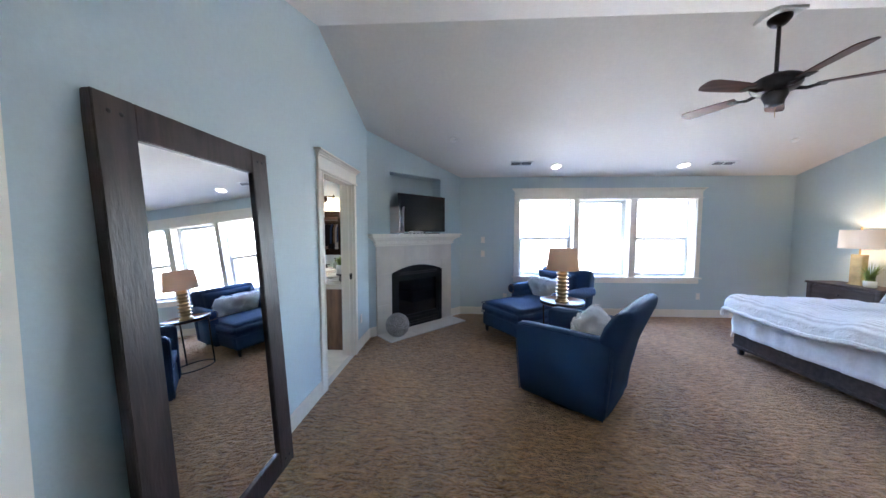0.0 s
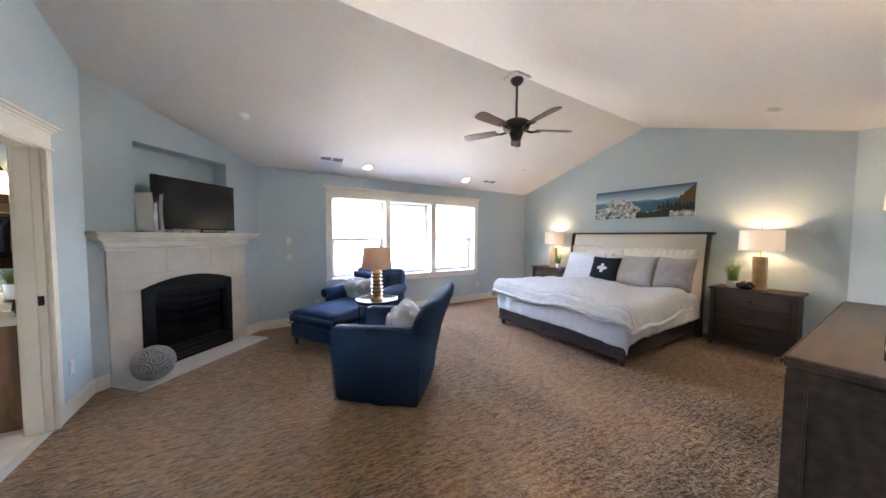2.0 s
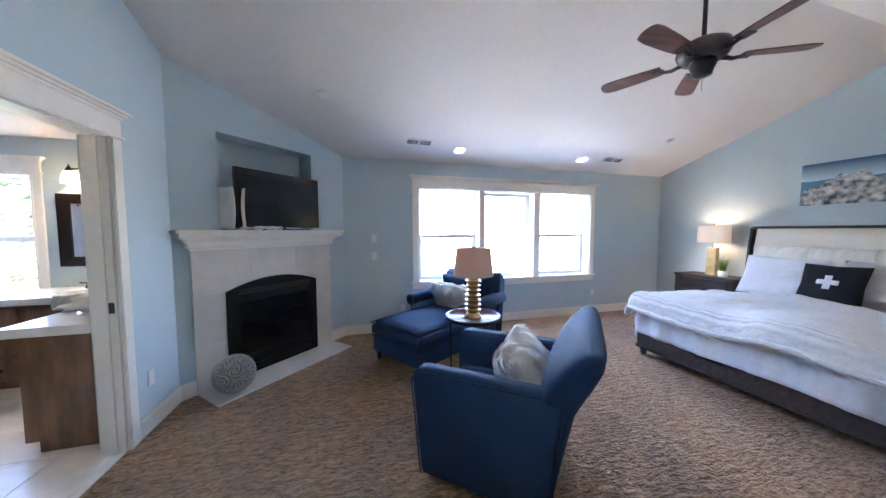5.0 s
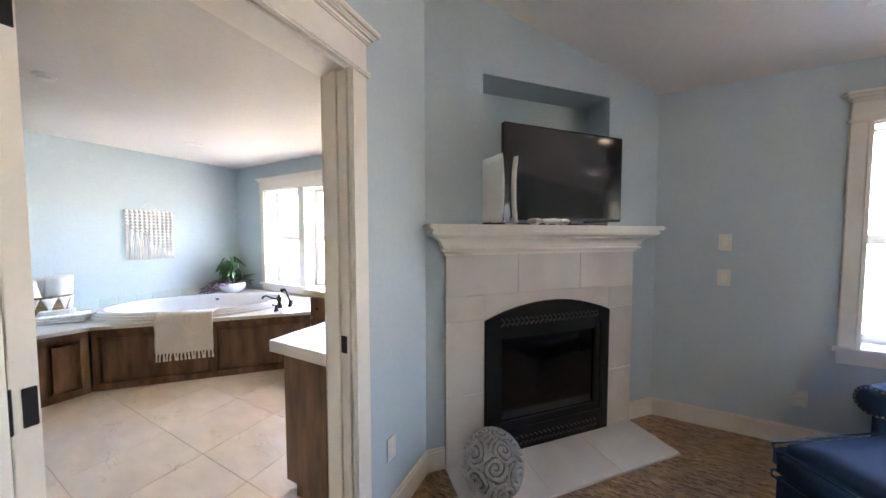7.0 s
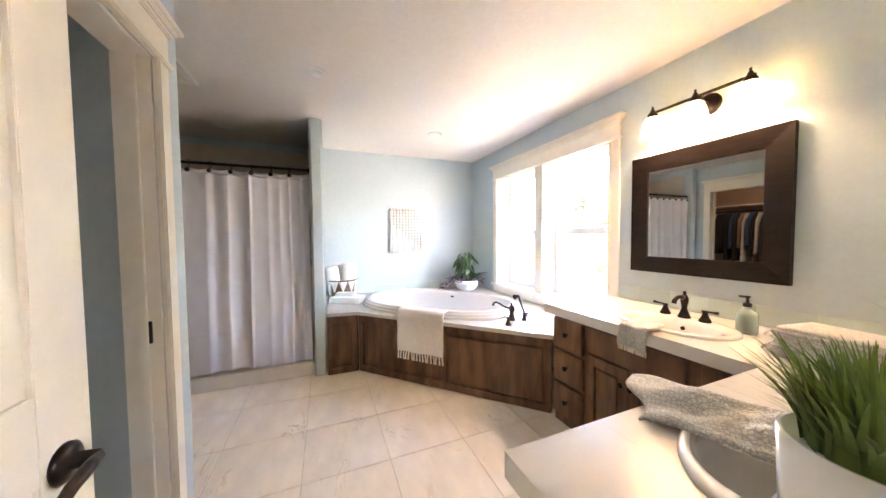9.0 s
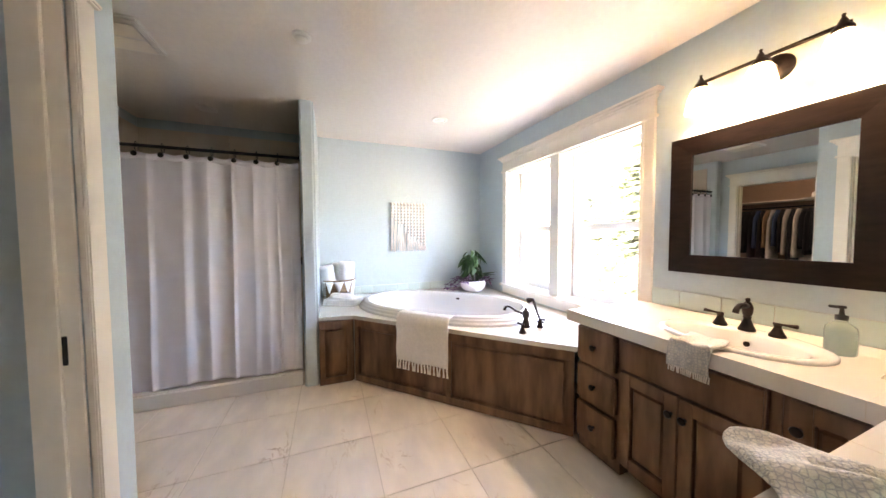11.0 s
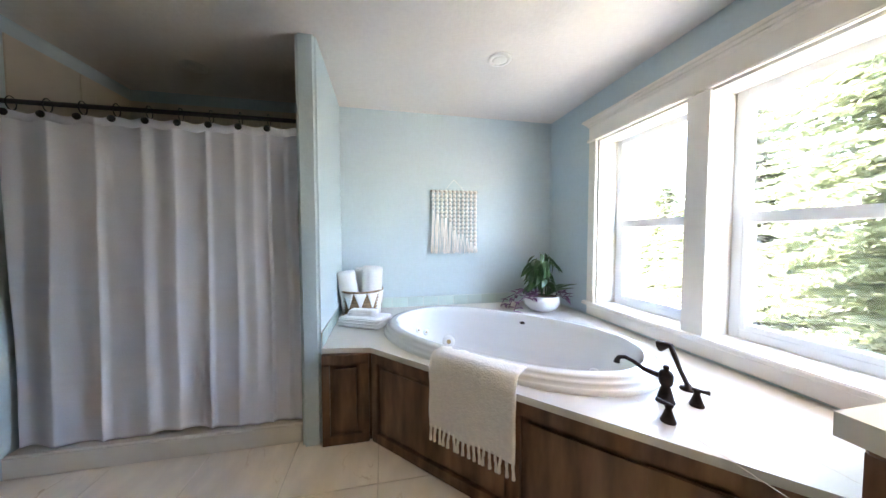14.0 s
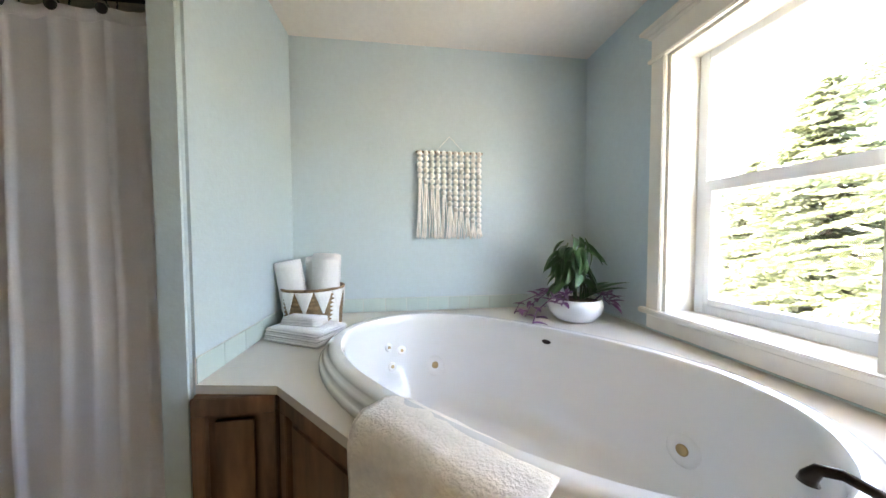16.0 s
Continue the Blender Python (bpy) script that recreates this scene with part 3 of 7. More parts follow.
def panel_door(name, label, m, w=0.70, h=2.02):
    """A two-panel painted door; hinged at x = 0, x towards its free edge, lever on both sides."""
    ob = thing(name, label, "door", m, kind="structure")
    t = 0.018
    st = 0.11
    part("stile", bm_box(0, -t, 0.012, st, t, h, 0.002), TRIM, ob)
    part("stile", bm_box(w - st, -t, 0.012, w, t, h, 0.002), TRIM, ob)
    for z0, z1 in ((0.012, 0.24), (0.92, 1.07), (h - 0.12, h)):
        part("rail", bm_box(st, -t, z0, w - st, t, z1, 0.002), TRIM, ob)
    for z0, z1 in ((0.24, 0.92), (1.07, h - 0.12)):
        part("panel", join(bm_box(st - 0.002, -0.008, z0 - 0.002, w - st + 0.002, 0.008, z1 + 0.002),
                           bm_box(st + 0.035, -0.014, z0 + 0.035, w - st - 0.035, 0.014, z1 - 0.035, 0.006)), TRIM, ob)
    for s in (1, -1):
        lev = join(moved(bm_lathe([(0.001, 0), (0.034, 0), (0.034, 0.006), (0.026, 0.012), (0.014, 0.016), (0.012, 0.045), (0.001, 0.046)], 20), Matrix.Translation((w - 0.065, s * t, 0.93)) @ Matrix.Rotation(radians(-90 * s), 4, "X")),
                   bm_tube([(w - 0.065, s * (t + 0.045), 0.93), (w - 0.10, s * (t + 0.052), 0.932), (w - 0.135, s * (t + 0.052), 0.925), (w - 0.17, s * (t + 0.05), 0.905)], [0.009, 0.011, 0.010, 0.008], 10))
        part("lever_handle", lev, BRONZE, ob, "oil-rubbed bronze lever handle")
    for z in (0.25, 1.06, 1.84):
        part("hinge_plate", bm_box(-0.0025, -0.015, z - 0.040, 0.001, 0.004, z + 0.040, 0.001), BLACK, ob, "black hinge plate")
        part("hinge", bm_tube([(-0.004, t + 0.004, z - 0.045), (-0.004, t + 0.004, z + 0.045)], 0.007, 8), BLACK, ob, "black hinge")
    return ob


panel_door("door_1", "cream painted panel door standing open", Matrix.Translation((BE - 0.03, DOOR[0] + 0.050, 0)) @ Matrix.Rotation(radians(178.5), 4, "Z"), 0.77)
panel_door("door_2", "cream painted entry door standing open", Matrix.Translation((-0.93, -0.06, 0)) @ Matrix.Rotation(radians(90), 4, "Z"), 0.82)


def window(name, label, x0, x1, y, z0, z1, bays, depth, sash=0.045):
    """A window in a wall facing -y: box frame, mullion posts, single-hung or fixed bays with glass."""
    ob = thing(name, label, "window", Matrix.Translation((0, y, 0)), kind="structure")
    for a, b in ((x0 - 0.005, x0 + 0.014), (x1 - 0.014, x1 + 0.005)):
        part("reveal", bm_box(a, -0.0005, z0, b, depth, z1, 0.001), TRIM, ob)
    part("reveal", bm_box(x0, -0.0005, z1 - 0.014, x1, depth, z1 + 0.005, 0.001), TRIM, ob)
    for a, b in zip(bays, bays[1:]):
        part("mullion", bm_box(a[1], -0.012, z0, b[0], depth, z1, 0.003), TRIM, ob)
    part("stool", bm_box(x0 - 0.125, -0.045, z0 - 0.024, x1 + 0.125, -0.001, z0 + 0.005, 0.006), TRIM, ob)
    part("sill", bm_box(x0 + 0.012, -0.003, z0 - 0.004, x1 - 0.012, depth, z0 + 0.005, 0.001), TRIM, ob)
    part("apron", bm_box(x0 - 0.092, -0.018, z0 - 0.105, x1 + 0.092, -0.001, z0 - 0.029, 0.004), TRIM, ob)
    for a, b, kind in bays:
        y0, y1 = depth - 0.07, depth - 0.002
        fr = part("window_frame", join(bm_box(a, y0, z0, a + sash, y1, z1, 0.004), bm_box(b - sash, y0, z0, b, y1, z1, 0.004),
                  bm_box(a + sash - 0.004, y0, z0, b - sash + 0.004, y1, z0 + sash, 0.004), bm_box(a + sash - 0.004, y0, z1 - sash, b - sash + 0.004, y1, z1, 0.004)), VINYL, ob)
        if kind == "hung":
            mid = z0 + (z1 - z0) * 0.488
            part("meeting_rail", bm_box(a + sash, y0 - 0.008, mid - 0.028, b - sash, y1 - 0.01, mid + 0.028, 0.004), VINYL, fr)
            part("sash", join(bm_box(a + sash, y0 - 0.006, z0 + sash, a + sash + 0.03, y1 - 0.02, mid, 0.003), bm_box(b - sash - 0.03, y0 - 0.006, z0 + sash, b - sash, y1 - 0.02, mid, 0.003),
                 bm_box(a + sash + 0.028, y0 - 0.006, z0 + sash, b - sash - 0.028, y1 - 0.02, z0 + sash + 0.03, 0.003)), VINYL, fr)
        else:
            part("sash", join(bm_box(a + sash, y0 + 0.01, z0 + sash, a + sash + 0.035, y1 - 0.02, z1 - sash, 0.003), bm_box(b - sash - 0.035, y0 + 0.01, z0 + sash, b - sash, y1 - 0.02, z1 - sash, 0.003),
                 bm_box(a + sash + 0.033, y0 + 0.01, z0 + sash, b - sash - 0.033, y1 - 0.02, z0 + sash + 0.035, 0.003), bm_box(a + sash + 0.033, y0 + 0.01, z1 - sash - 0.035, b - sash - 0.033, y1 - 0.02, z1 - sash, 0.003)), VINYL, fr)
            part("crank_handle", join(bm_box((a + b) / 2 - 0.05, y0 - 0.012, z0 + 0.045, (a + b) / 2 + 0.05, y0 + 0.008, z0 + 0.065, 0.004)), VINYL, fr)
        g = part("pane", bm_box(a + sash - 0.005, depth - 0.03, z0 + sash - 0.005, b - sash + 0.005, depth - 0.026, z1 - sash + 0.005), GLASS, ob)
        g.visible_shadow = False
    return ob


window("window_1", "white triple window in cream craftsman casing", *BED_WIN[:2], N, *BED_WIN[2:], [(1.045, 1.985, "hung"), (2.075, 2.945, "fixed"), (3.065, 4.035, "hung")], 0.21, 0.036)
casing("window_casing_1", BED_WIN[1] - BED_WIN[0], BED_WIN[3], Matrix.Translation((BED_WIN[0], N, 0)), sill=BED_WIN[2])
window("window_2", "white double window in cream craftsman casing", *BATH_WIN[:2], BN, *BATH_WIN[2:], [(-4.72, -4.012, "hung"), (-3.888, -3.135, "hung")], 0.235, 0.054)
casing("window_casing_2", BATH_WIN[1] - BATH_WIN[0], BATH_WIN[3], Matrix.Translation((BATH_WIN[0], BN, 0)), sill=BATH_WIN[2])

# ---- fireplace ----
fp = thing("fireplace", "cream limestone fireplace with black arched gas insert and painted mantel", "fireplace", DIAG)
SD = 0.025                      # how far the surround stands out
F0, F1 = 0.115, 1.575           # the surround's sides
A0, A1 = 0.367, 1.347           # the insert's sides


def tile(x0, z0, x1, z1, mat=STONE):
    return part("tile", bm_box(x0 + 0.0015, -SD, z0 + 0.0015, x1 - 0.0015, -SD + 0.012, z1 - 0.0015, 0.0015, 1), mat, fp)


part("core", join(bm_box(F0 + 0.002, -SD + 0.008, 0, A0 - 0.002, -0.001, 1.285), bm_box(A1 + 0.002, -SD + 0.008, 0, F1 - 0.002, -0.001, 1.285), bm_box(A0 - 0.004, -SD + 0.008, 1.0, A1 + 0.004, -0.001, 1.285)), GROUT, fp)
third = (F1 - F0) / 3
for i in range(3):
    tile(F0 + i * third, 1.040, F0 + (i + 1) * third, 1.285)
for x0, x1 in ((F0, A0), (A1, F1)):
    for z0, z1 in ((0.0, 0.43), (0.43, 0.888), (0.888, 1.040)):
        tile(x0, z0, x1, z1)
ARC = lambda x: 0.880 + 0.098 * (1 - ((x - (A0 + A1) / 2) / ((A1 - A0) / 2)) ** 2)
for x0, x1 in ((A0, F0 + third * 1.5), (F0 + third * 1.5, A1)):
    xs = [x0 + (x1 - x0) * i / 12 for i in range(13)]
    sp = bmesh.new()
    lo, hi, lob, hib = [], [], [], []
    for x in xs:
        lo.append(sp.verts.new((x, -SD, ARC(x)))), hi.append(sp.verts.new((x, -SD, 1.0385)))
        lob.append(sp.verts.new((x, -SD + 0.02, ARC(x)))), hib.append(sp.verts.new((x, -SD + 0.02, 1.0385)))
    for i in range(12):
        sp.faces.new((lo[i], lo[i + 1], hi[i + 1], hi[i]))
        sp.faces.new((lo[i], lob[i], lob[i + 1], lo[i + 1]))
    bmesh.ops.recalc_face_normals(sp, faces=sp.faces[:])
    part("tile", sp, STONE, fp)


def arch_plate(x0, x1, z0, inset, y0, y1):
    """An arched plate: the insert's outline, drawn in by inset."""
    n = 20
    xs = [x0 + (x1 - x0) * i / n for i in range(n + 1)]
    bm = bmesh.new()
    fr = [bm.verts.new((x0, y0, z0))] + [bm.verts.new((x, y0, ARC(x) - inset)) for x in xs] + [bm.verts.new((x1, y0, z0))]
    bk = [bm.verts.new((v.co.x, y1, v.co.z)) for v in fr]
    bm.faces.new(fr)
    bm.faces.new(bk[::-1])
    for i in range(len(fr)):
        j = (i + 1) % len(fr)
        bm.faces.new((fr[i], fr[j], bk[j], bk[i]))
    bmesh.ops.recalc_face_normals(bm, faces=bm.faces[:])
    return bm


ins = part("insert", arch_plate(A0 + 0.002, A1 - 0.002, 0.80, 0.003, -SD - 0.012, -SD + 0.03), MATTE, fp, "black arched steel insert")
for x0, x1 in ((A0 + 0.002, A0 + 0.075), (A1 - 0.075, A1 - 0.002)):
    part("side_bar", bm_box(x0, -SD - 0.012, 0.016, x1, -SD + 0.03, 0.80), MATTE, ins)
part("bottom_bar", bm_box(A0 + 0.075, -SD - 0.012, 0.016, A1 - 0.075, -SD + 0.03, 0.16), MATTE, ins)
part("firebox", join(bm_box(A0 + 0.04, 0.30, 0.03, A1 - 0.04, 0.32, 0.9), bm_box(A0 + 0.03, -SD + 0.03, 0.03, A0 + 0.05, 0.31, 0.9), bm_box(A1 - 0.05, -SD + 0.03, 0.03, A1 - 0.03, 0.31, 0.9),
     bm_box(A0 + 0.03, -SD + 0.03, 0.02, A1 - 0.03, 0.31, 0.05), bm_box(A0 + 0.03, -SD + 0.03, 0.86, A1 - 0.03, 0.31, 0.89)), MATTE, ins)
part("glass_door", bm_box(A0 + 0.10, -SD + 0.012, 0.155, A1 - 0.10, -SD + 0.018, 0.79), SCREEN, ins, "dark glass front")
part("door_frame", join(bm_box(A0 + 0.075, -SD - 0.004, 0.16, A0 + 0.12, -SD + 0.02, 0.80, 0.003), bm_box(A1 - 0.12, -SD - 0.004, 0.16, A1 - 0.075, -SD + 0.02, 0.80, 0.003),
     bm_box(A0 + 0.12, -SD - 0.004, 0.75, A1 - 0.12, -SD + 0.02, 0.80, 0.003), bm_box(A0 + 0.12, -SD - 0.004, 0.16, A1 - 0.12, -SD + 0.02, 0.21, 0.003)), MATTE, ins)
for row, zc in ((0, 0.845), (1, 0.875), (2, 0.06), (3, 0.10)):
    for i in range(22):
        x = A0 + 0.12 + i * (A1 - A0 - 0.24) / 21
        part("louver", moved(bm_box(-0.016, -0.004, -0.004, 0.016, 0.004, 0.004), Matrix.Translation((x, -SD - 0.015, zc)) @ Matrix.Rotation(radians(35 if row % 2 else -35), 4, "Y")), FAN_D, ins)
for i in range(3):
    x0 = F0 + i * third
    part("hearth_tile", bm_box(x0 + 0.001, -0.385, -0.01, x0 + third - 0.001, -SD + 0.006, 0.014, 0.002), STONE, fp)


def mantel_step(out, z0, z1, bev):
    return bm_box(F0 - out, -SD - out, z0, F1 + out, -0.001, z1, bev)


def mantel_run(profile):
    """A moulding round the breast's front and sides, from a profile of (out, z)."""
    bm = bmesh.new()
    rings = [[bm.verts.new((x, y, z)) for x, y in ((F0 - o, -0.001), (F0 - o, -SD - o), (F1 + o, -SD - o), (F1 + o, -0.001))] for o, z in profile]
    for a, b in zip(rings, rings[1:]):
        for k in range(4):
            bm.faces.new((a[k], a[(k + 1) % 4], b[(k + 1) % 4], b[k]))
    bm.faces.new(rings[0])
    bm.faces.new(rings[-1])
    bmesh.ops.recalc_face_normals(bm, faces=bm.faces[:])
    return bm


part("mantel_frieze", mantel_run([(0.012, 1.284), (0.012, 1.302), (0.024, 1.303), (0.031, 1.309), (0.031, 1.316), (0.024, 1.322), (0.014, 1.323), (0.014, 1.336)]), TRIM, fp)
part("mantel_crown", mantel_run([(0.012, 1.335), (0.032, 1.336), (0.032, 1.343), (0.036, 1.356), (0.046, 1.370), (0.060, 1.380), (0.072, 1.384), (0.072, 1.392), (0.088, 1.393), (0.099, 1.399), (0.110, 1.409), (0.113, 1.424), (0.104, 1.425), (0.104, 1.436)]), TRIM, fp)
part("mantel_shelf", mantel_step(0.135, 1.435, 1.464, 0.009), TRIM, fp)

# the mantel's things
tv = thing("television", "black flat-screen television on the mantel", "television", DIAG @ Matrix.Translation((0.905, -0.085, 1.464)) @ Matrix.Rotation(radians(1.5), 4, "Z"))
part("housing", join(bm_box(-0.465, -0.015, 0.03, 0.465, 0.02, 0.595, 0.006), bm_box(-0.25, 0.015, 0.1, 0.25, 0.05, 0.42, 0.015)), BLACK, tv)
part("screen", bm_box(-0.452, -0.0175, 0.045, 0.452, -0.014, 0.582), SCREEN, tv)
part("stand", join(bm_box(-0.04, -0.01, 0.004, 0.04, 0.015, 0.06, 0.004), bm_prism([(-0.30, -0.055), (0.30, -0.055), (0.24, 0.07), (-0.24, 0.07)], 0.0, 0.012, 0.003)), BLACK, tv)
con = thing("game_console", "tall white and black game console standing upright", "console", DIAG @ Matrix.Translation((0.425, -0.025, 1.469)) @ Matrix.Rotation(radians(14), 4, "Z"))
part("body", bm_box(-0.028, -0.11, 0.012, 0.028, 0.11, 0.36, 0.008), SCREEN, con)
for s in (1, -1):
    def fin(u, v, s=s):
        y, z = -0.135 + 0.27 * u, 0.005 + 0.385 * v
        return (s * (0.034 + 0.016 * (2 * v - 1) ** 2 + 0.010 * (2 * u - 1) ** 2), y, z)
    part("side_plate", bm_grid(8, 10, fin, 0.004), PLASTIC, con, "curved white side plate")
part("foot", bm_lathe([(0.001, 0), (0.07, 0), (0.07, 0.008), (0.03, 0.013), (0.001, 0.013)]), BLACK, con)
for x, y, a in ((0.66, -0.125, 20), (0.78, -0.13, -15)):
    pad = join(bm_cushion(0.10, 0.055, 0.035), moved(bm_cushion(0.045, 0.075, 0.03), Matrix.Translation((-0.055, -0.015, 0))), moved(bm_cushion(0.045, 0.075, 0.03), Matrix.Translation((0.055, -0.015, 0))))
    solid("game_controller", pad, PLASTIC, "small white game controller lying on the mantel", "controller", DIAG @ Matrix.Translation((x, y, 1.483)) @ Matrix.Rotation(radians(a), 4, "Z"), "controllers on the mantel")
solid("cable", bm_tube([(0.52, -0.13, 1.469), (0.6, -0.145, 1.469), (0.85, -0.148, 1.469), (0.95, -0.143, 1.469), (1.08, -0.135, 1.469)], 0.004, 6), BLACK, "thin black cable lying along the mantel", "cable", DIAG)

# carved ball on the hearth
ball = bmesh.new()
bmesh.ops.create_uvsphere(ball, u_segments=224, v_segments=120, radius=0.164)
rnd = random.Random(12)
curls = []
for k in range(24):                      # swirl centres spread evenly over the sphere
    zc = 1 - 2 * (k + 0.5) / 24
    c = Vector((math.sqrt(1 - zc * zc) * math.cos(2.4 * k), math.sqrt(1 - zc * zc) * math.sin(2.4 * k), zc)) + Vector((rnd.uniform(-0.12, 0.12), rnd.uniform(-0.12, 0.12), rnd.uniform(-0.12, 0.12)))
    c.normalize()
    e = c.orthogonal().normalized()
    curls.append((c, e, c.cross(e), rnd.choice((-1, 1)), rnd.uniform(0, 6.28)))
for v in ball.verts:
    p = v.co.normalized()
    c, e, g, turn, ph = max(curls, key=lambda s: s[0].dot(p))
    d = p - c
    h = math.sin(38 * d.length + turn * math.atan2(d.dot(g), d.dot(e)) + ph + 2.4 * noise.noise(p * 4))
    v.co = p * (0.162 + 0.0065 * max(-0.9, min(0.7, h * 1.3)))
for f in ball.faces:
    f.smooth = True
    # faces low in the relief take the darker grey
    f.material_index = 1 if sum(v.co.length for v in f.verts) / len(f.verts) < 0.1580 else 0
db = solid("decor_ball", ball, GREYSTONE, "grey carved stone-look sphere resting on the hearth", "ornament", DIAG @ Matrix.Translation((0.30, -0.265, 0.181)))
db.data.materials.append(GROOVE)

# ---- ceiling fixtures of the bedroom ----
def slope_pose(x, y):
    a = math.atan(SLOPE) * (-1 if y > RIDGE_Y else 1)
    return Matrix.Translation((x, y, roof(y))) @ Matrix.Rotation(a, 4, "X")


BULB = glowing("recessed_bulb", (1.0, 0.86, 0.68), 0.25)
for x in (1.55, 3.56):
    can = thing("recessed_light", "round recessed ceiling light switched on", "ceiling light", slope_pose(x, 5.21), "recessed lights of the bedroom")
    part("ring", bm_lathe([(0.070, 0.0), (0.095, 0.0), (0.095, -0.004), (0.072, -0.009), (0.070, 0.0)]), PLASTIC, can)
    part("lens", bm_lathe([(0.001, -0.004), (0.071, -0.004), (0.071, -0.001), (0.001, -0.001)]), BULB, can)


def vent(name, m, w, d, label):
    ob = thing(name, label, "vent", m, "ceiling vents")
    part("frame", join(bm_box(-w / 2, -d / 2, -0.008, w / 2, -d / 2 + 0.022, 0.0, 0.002), bm_box(-w / 2, d / 2 - 0.022, -0.008, w / 2, d / 2, 0.0, 0.002),
         bm_box(-w / 2, -d / 2, -0.008, -w / 2 + 0.022, d / 2, 0.0, 0.002), bm_box(w / 2 - 0.022, -d / 2, -0.008, w / 2, d / 2, 0.0, 0.002), bm_box(-0.01, -d / 2, -0.008, 0.01, d / 2, 0.0, 0.002)), PLASTIC, ob)
    # black sheet stands in for the shade inside the duct
    part("duct_dark", bm_box(-w / 2 + 0.01, -d / 2 + 0.01, -0.002, w / 2 - 0.01, d / 2 - 0.01, -0.0005), BLACK, ob)
    for i in range(6):
        y = -d / 2 + 0.03 + i * (d - 0.06) / 5
        part("slat", moved(bm_box(-w / 2 + 0.02, -0.009, -0.001, w / 2 - 0.02, 0.009, 0.001), Matrix.Translation((0, y, -0.006)) @ Matrix.Rotation(radians(30), 4, "X")), PLASTIC, ob)


vent("ceiling_vent", slope_pose(0.96, 5.11), 0.36, 0.14, "white slotted ceiling vent")
vent("ceiling_vent", slope_pose(4.12, 5.16), 0.36, 0.14, "white slotted ceiling vent")


def smoke(m, r=0.055, label="round white smoke detector on the ceiling"):
    ob = thing("smoke_detector", label, "smoke detector", m, "smoke detectors")
    part("base", bm_lathe([(0.001, 0.0), (r, 0.0), (r, -0.012), (r * 0.9, -0.016), (0.001, -0.016)]), PLASTIC, ob)
    part("cover", bm_lathe([(0.001, -0.015), (r * 0.72, -0.015), (r * 0.66, -0.028), (r * 0.4, -0.034), (0.001, -0.035)]), PLASTIC, ob)


smoke(slope_pose(-0.12, 4.48))
smoke(slope_pose(4.55, 4.59), 0.045)
smoke(slope_pose(4.55, 1.20), 0.06)

fan = thing("ceiling_fan", "dark bronze five-blade ceiling fan hanging from the ridge", "ceiling fan", Matrix.Translation((2.565, RIDGE_Y, 3.30)))
part("ceiling_plate", bm_prism([(-0.11, -0.11), (0.11, -0.11), (0.11, 0.11), (-0.11, 0.11)], -0.05, 0.02, 0.004), CEIL, fan, "square painted mounting block")
part("canopy", bm_lathe([(0.001, -0.05), (0.075, -0.05), (0.072, -0.075), (0.05, -0.105), (0.025, -0.12), (0.001, -0.12)]), FAN_D, fan)
part("downrod", bm_tube([(0, 0, -0.11), (0, 0, -0.50)], 0.014, 12), FAN_D, fan)
drop = Matrix.Translation((0, 0, -0.12))
part("motor", moved(bm_lathe([(0.001, -0.36), (0.03, -0.365), (0.05, -0.385), (0.11, -0.40), (0.150, -0.425), (0.158, -0.455), (0.152, -0.485), (0.140, -0.50), (0.128, -0.515), (0.07, -0.525), (0.001, -0.53)], 36), drop), FAN_D, fan)
part("switch_housing", moved(bm_lathe([(0.001, -0.52), (0.075, -0.525), (0.08, -0.55), (0.07, -0.575), (0.06, -0.60), (0.055, -0.625), (0.03, -0.635), (0.001, -0.637)]), drop), FAN_D, fan)
part("pull_chain", moved(bm_tube([(0.03, 0.02, -0.63), (0.03, 0.02, -0.72)], 0.0025, 6), drop), BRASS, fan)
for k in range(5):
    rot = Matrix.Rotation(radians(45 + 72 * k), 4, "Z") @ drop
    br = part("blade_bracket", moved(join(bm_tube([(0.12, 0, -0.51), (0.18, 0, -0.525), (0.25, 0, -0.512)], [0.016, 0.014, 0.012], 8), bm_box(0.22, -0.045, -0.512, 0.30, 0.045, -0.506, 0.003)), rot), FAN_D, fan)
    outline = [(0.24, -0.052), (0.40, -0.062), (0.58, -0.068), (0.645, -0.060), (0.665, -0.03), (0.668, 0.0), (0.665, 0.03), (0.645, 0.060), (0.58, 0.068), (0.40, 0.062), (0.24, 0.052)]
    part("blade", moved(bm_prism(outline, -0.004, 0.004, 0.002), rot @ Matrix.Translation((0, 0, -0.500)) @ Matrix.Rotation(radians(12), 4, "X")), FAN_B, br, "dark walnut fan blade")

# ---- switches and outlets ----
def plate(name, label, m, kind):
    ob = thing(name, label, "outlet" if kind == "outlet" else "switch", m, kind + "s")
    part("cover_plate", bm_box(-0.036, -0.006, -0.058, 0.036, 0.0, 0.058, 0.003), PLASTIC, ob)
    if kind == "outlet":
        for z in (-0.024, 0.024):
            part("socket", bm_box(-0.016, -0.008, z - 0.015, 0.016, -0.005, z + 0.015, 0.003), TRIM, ob)
    else:
        part("rocker", bm_box(-0.016, -0.009, -0.032, 0.016, -0.005, 0.032, 0.002), TRIM, ob)
    return ob


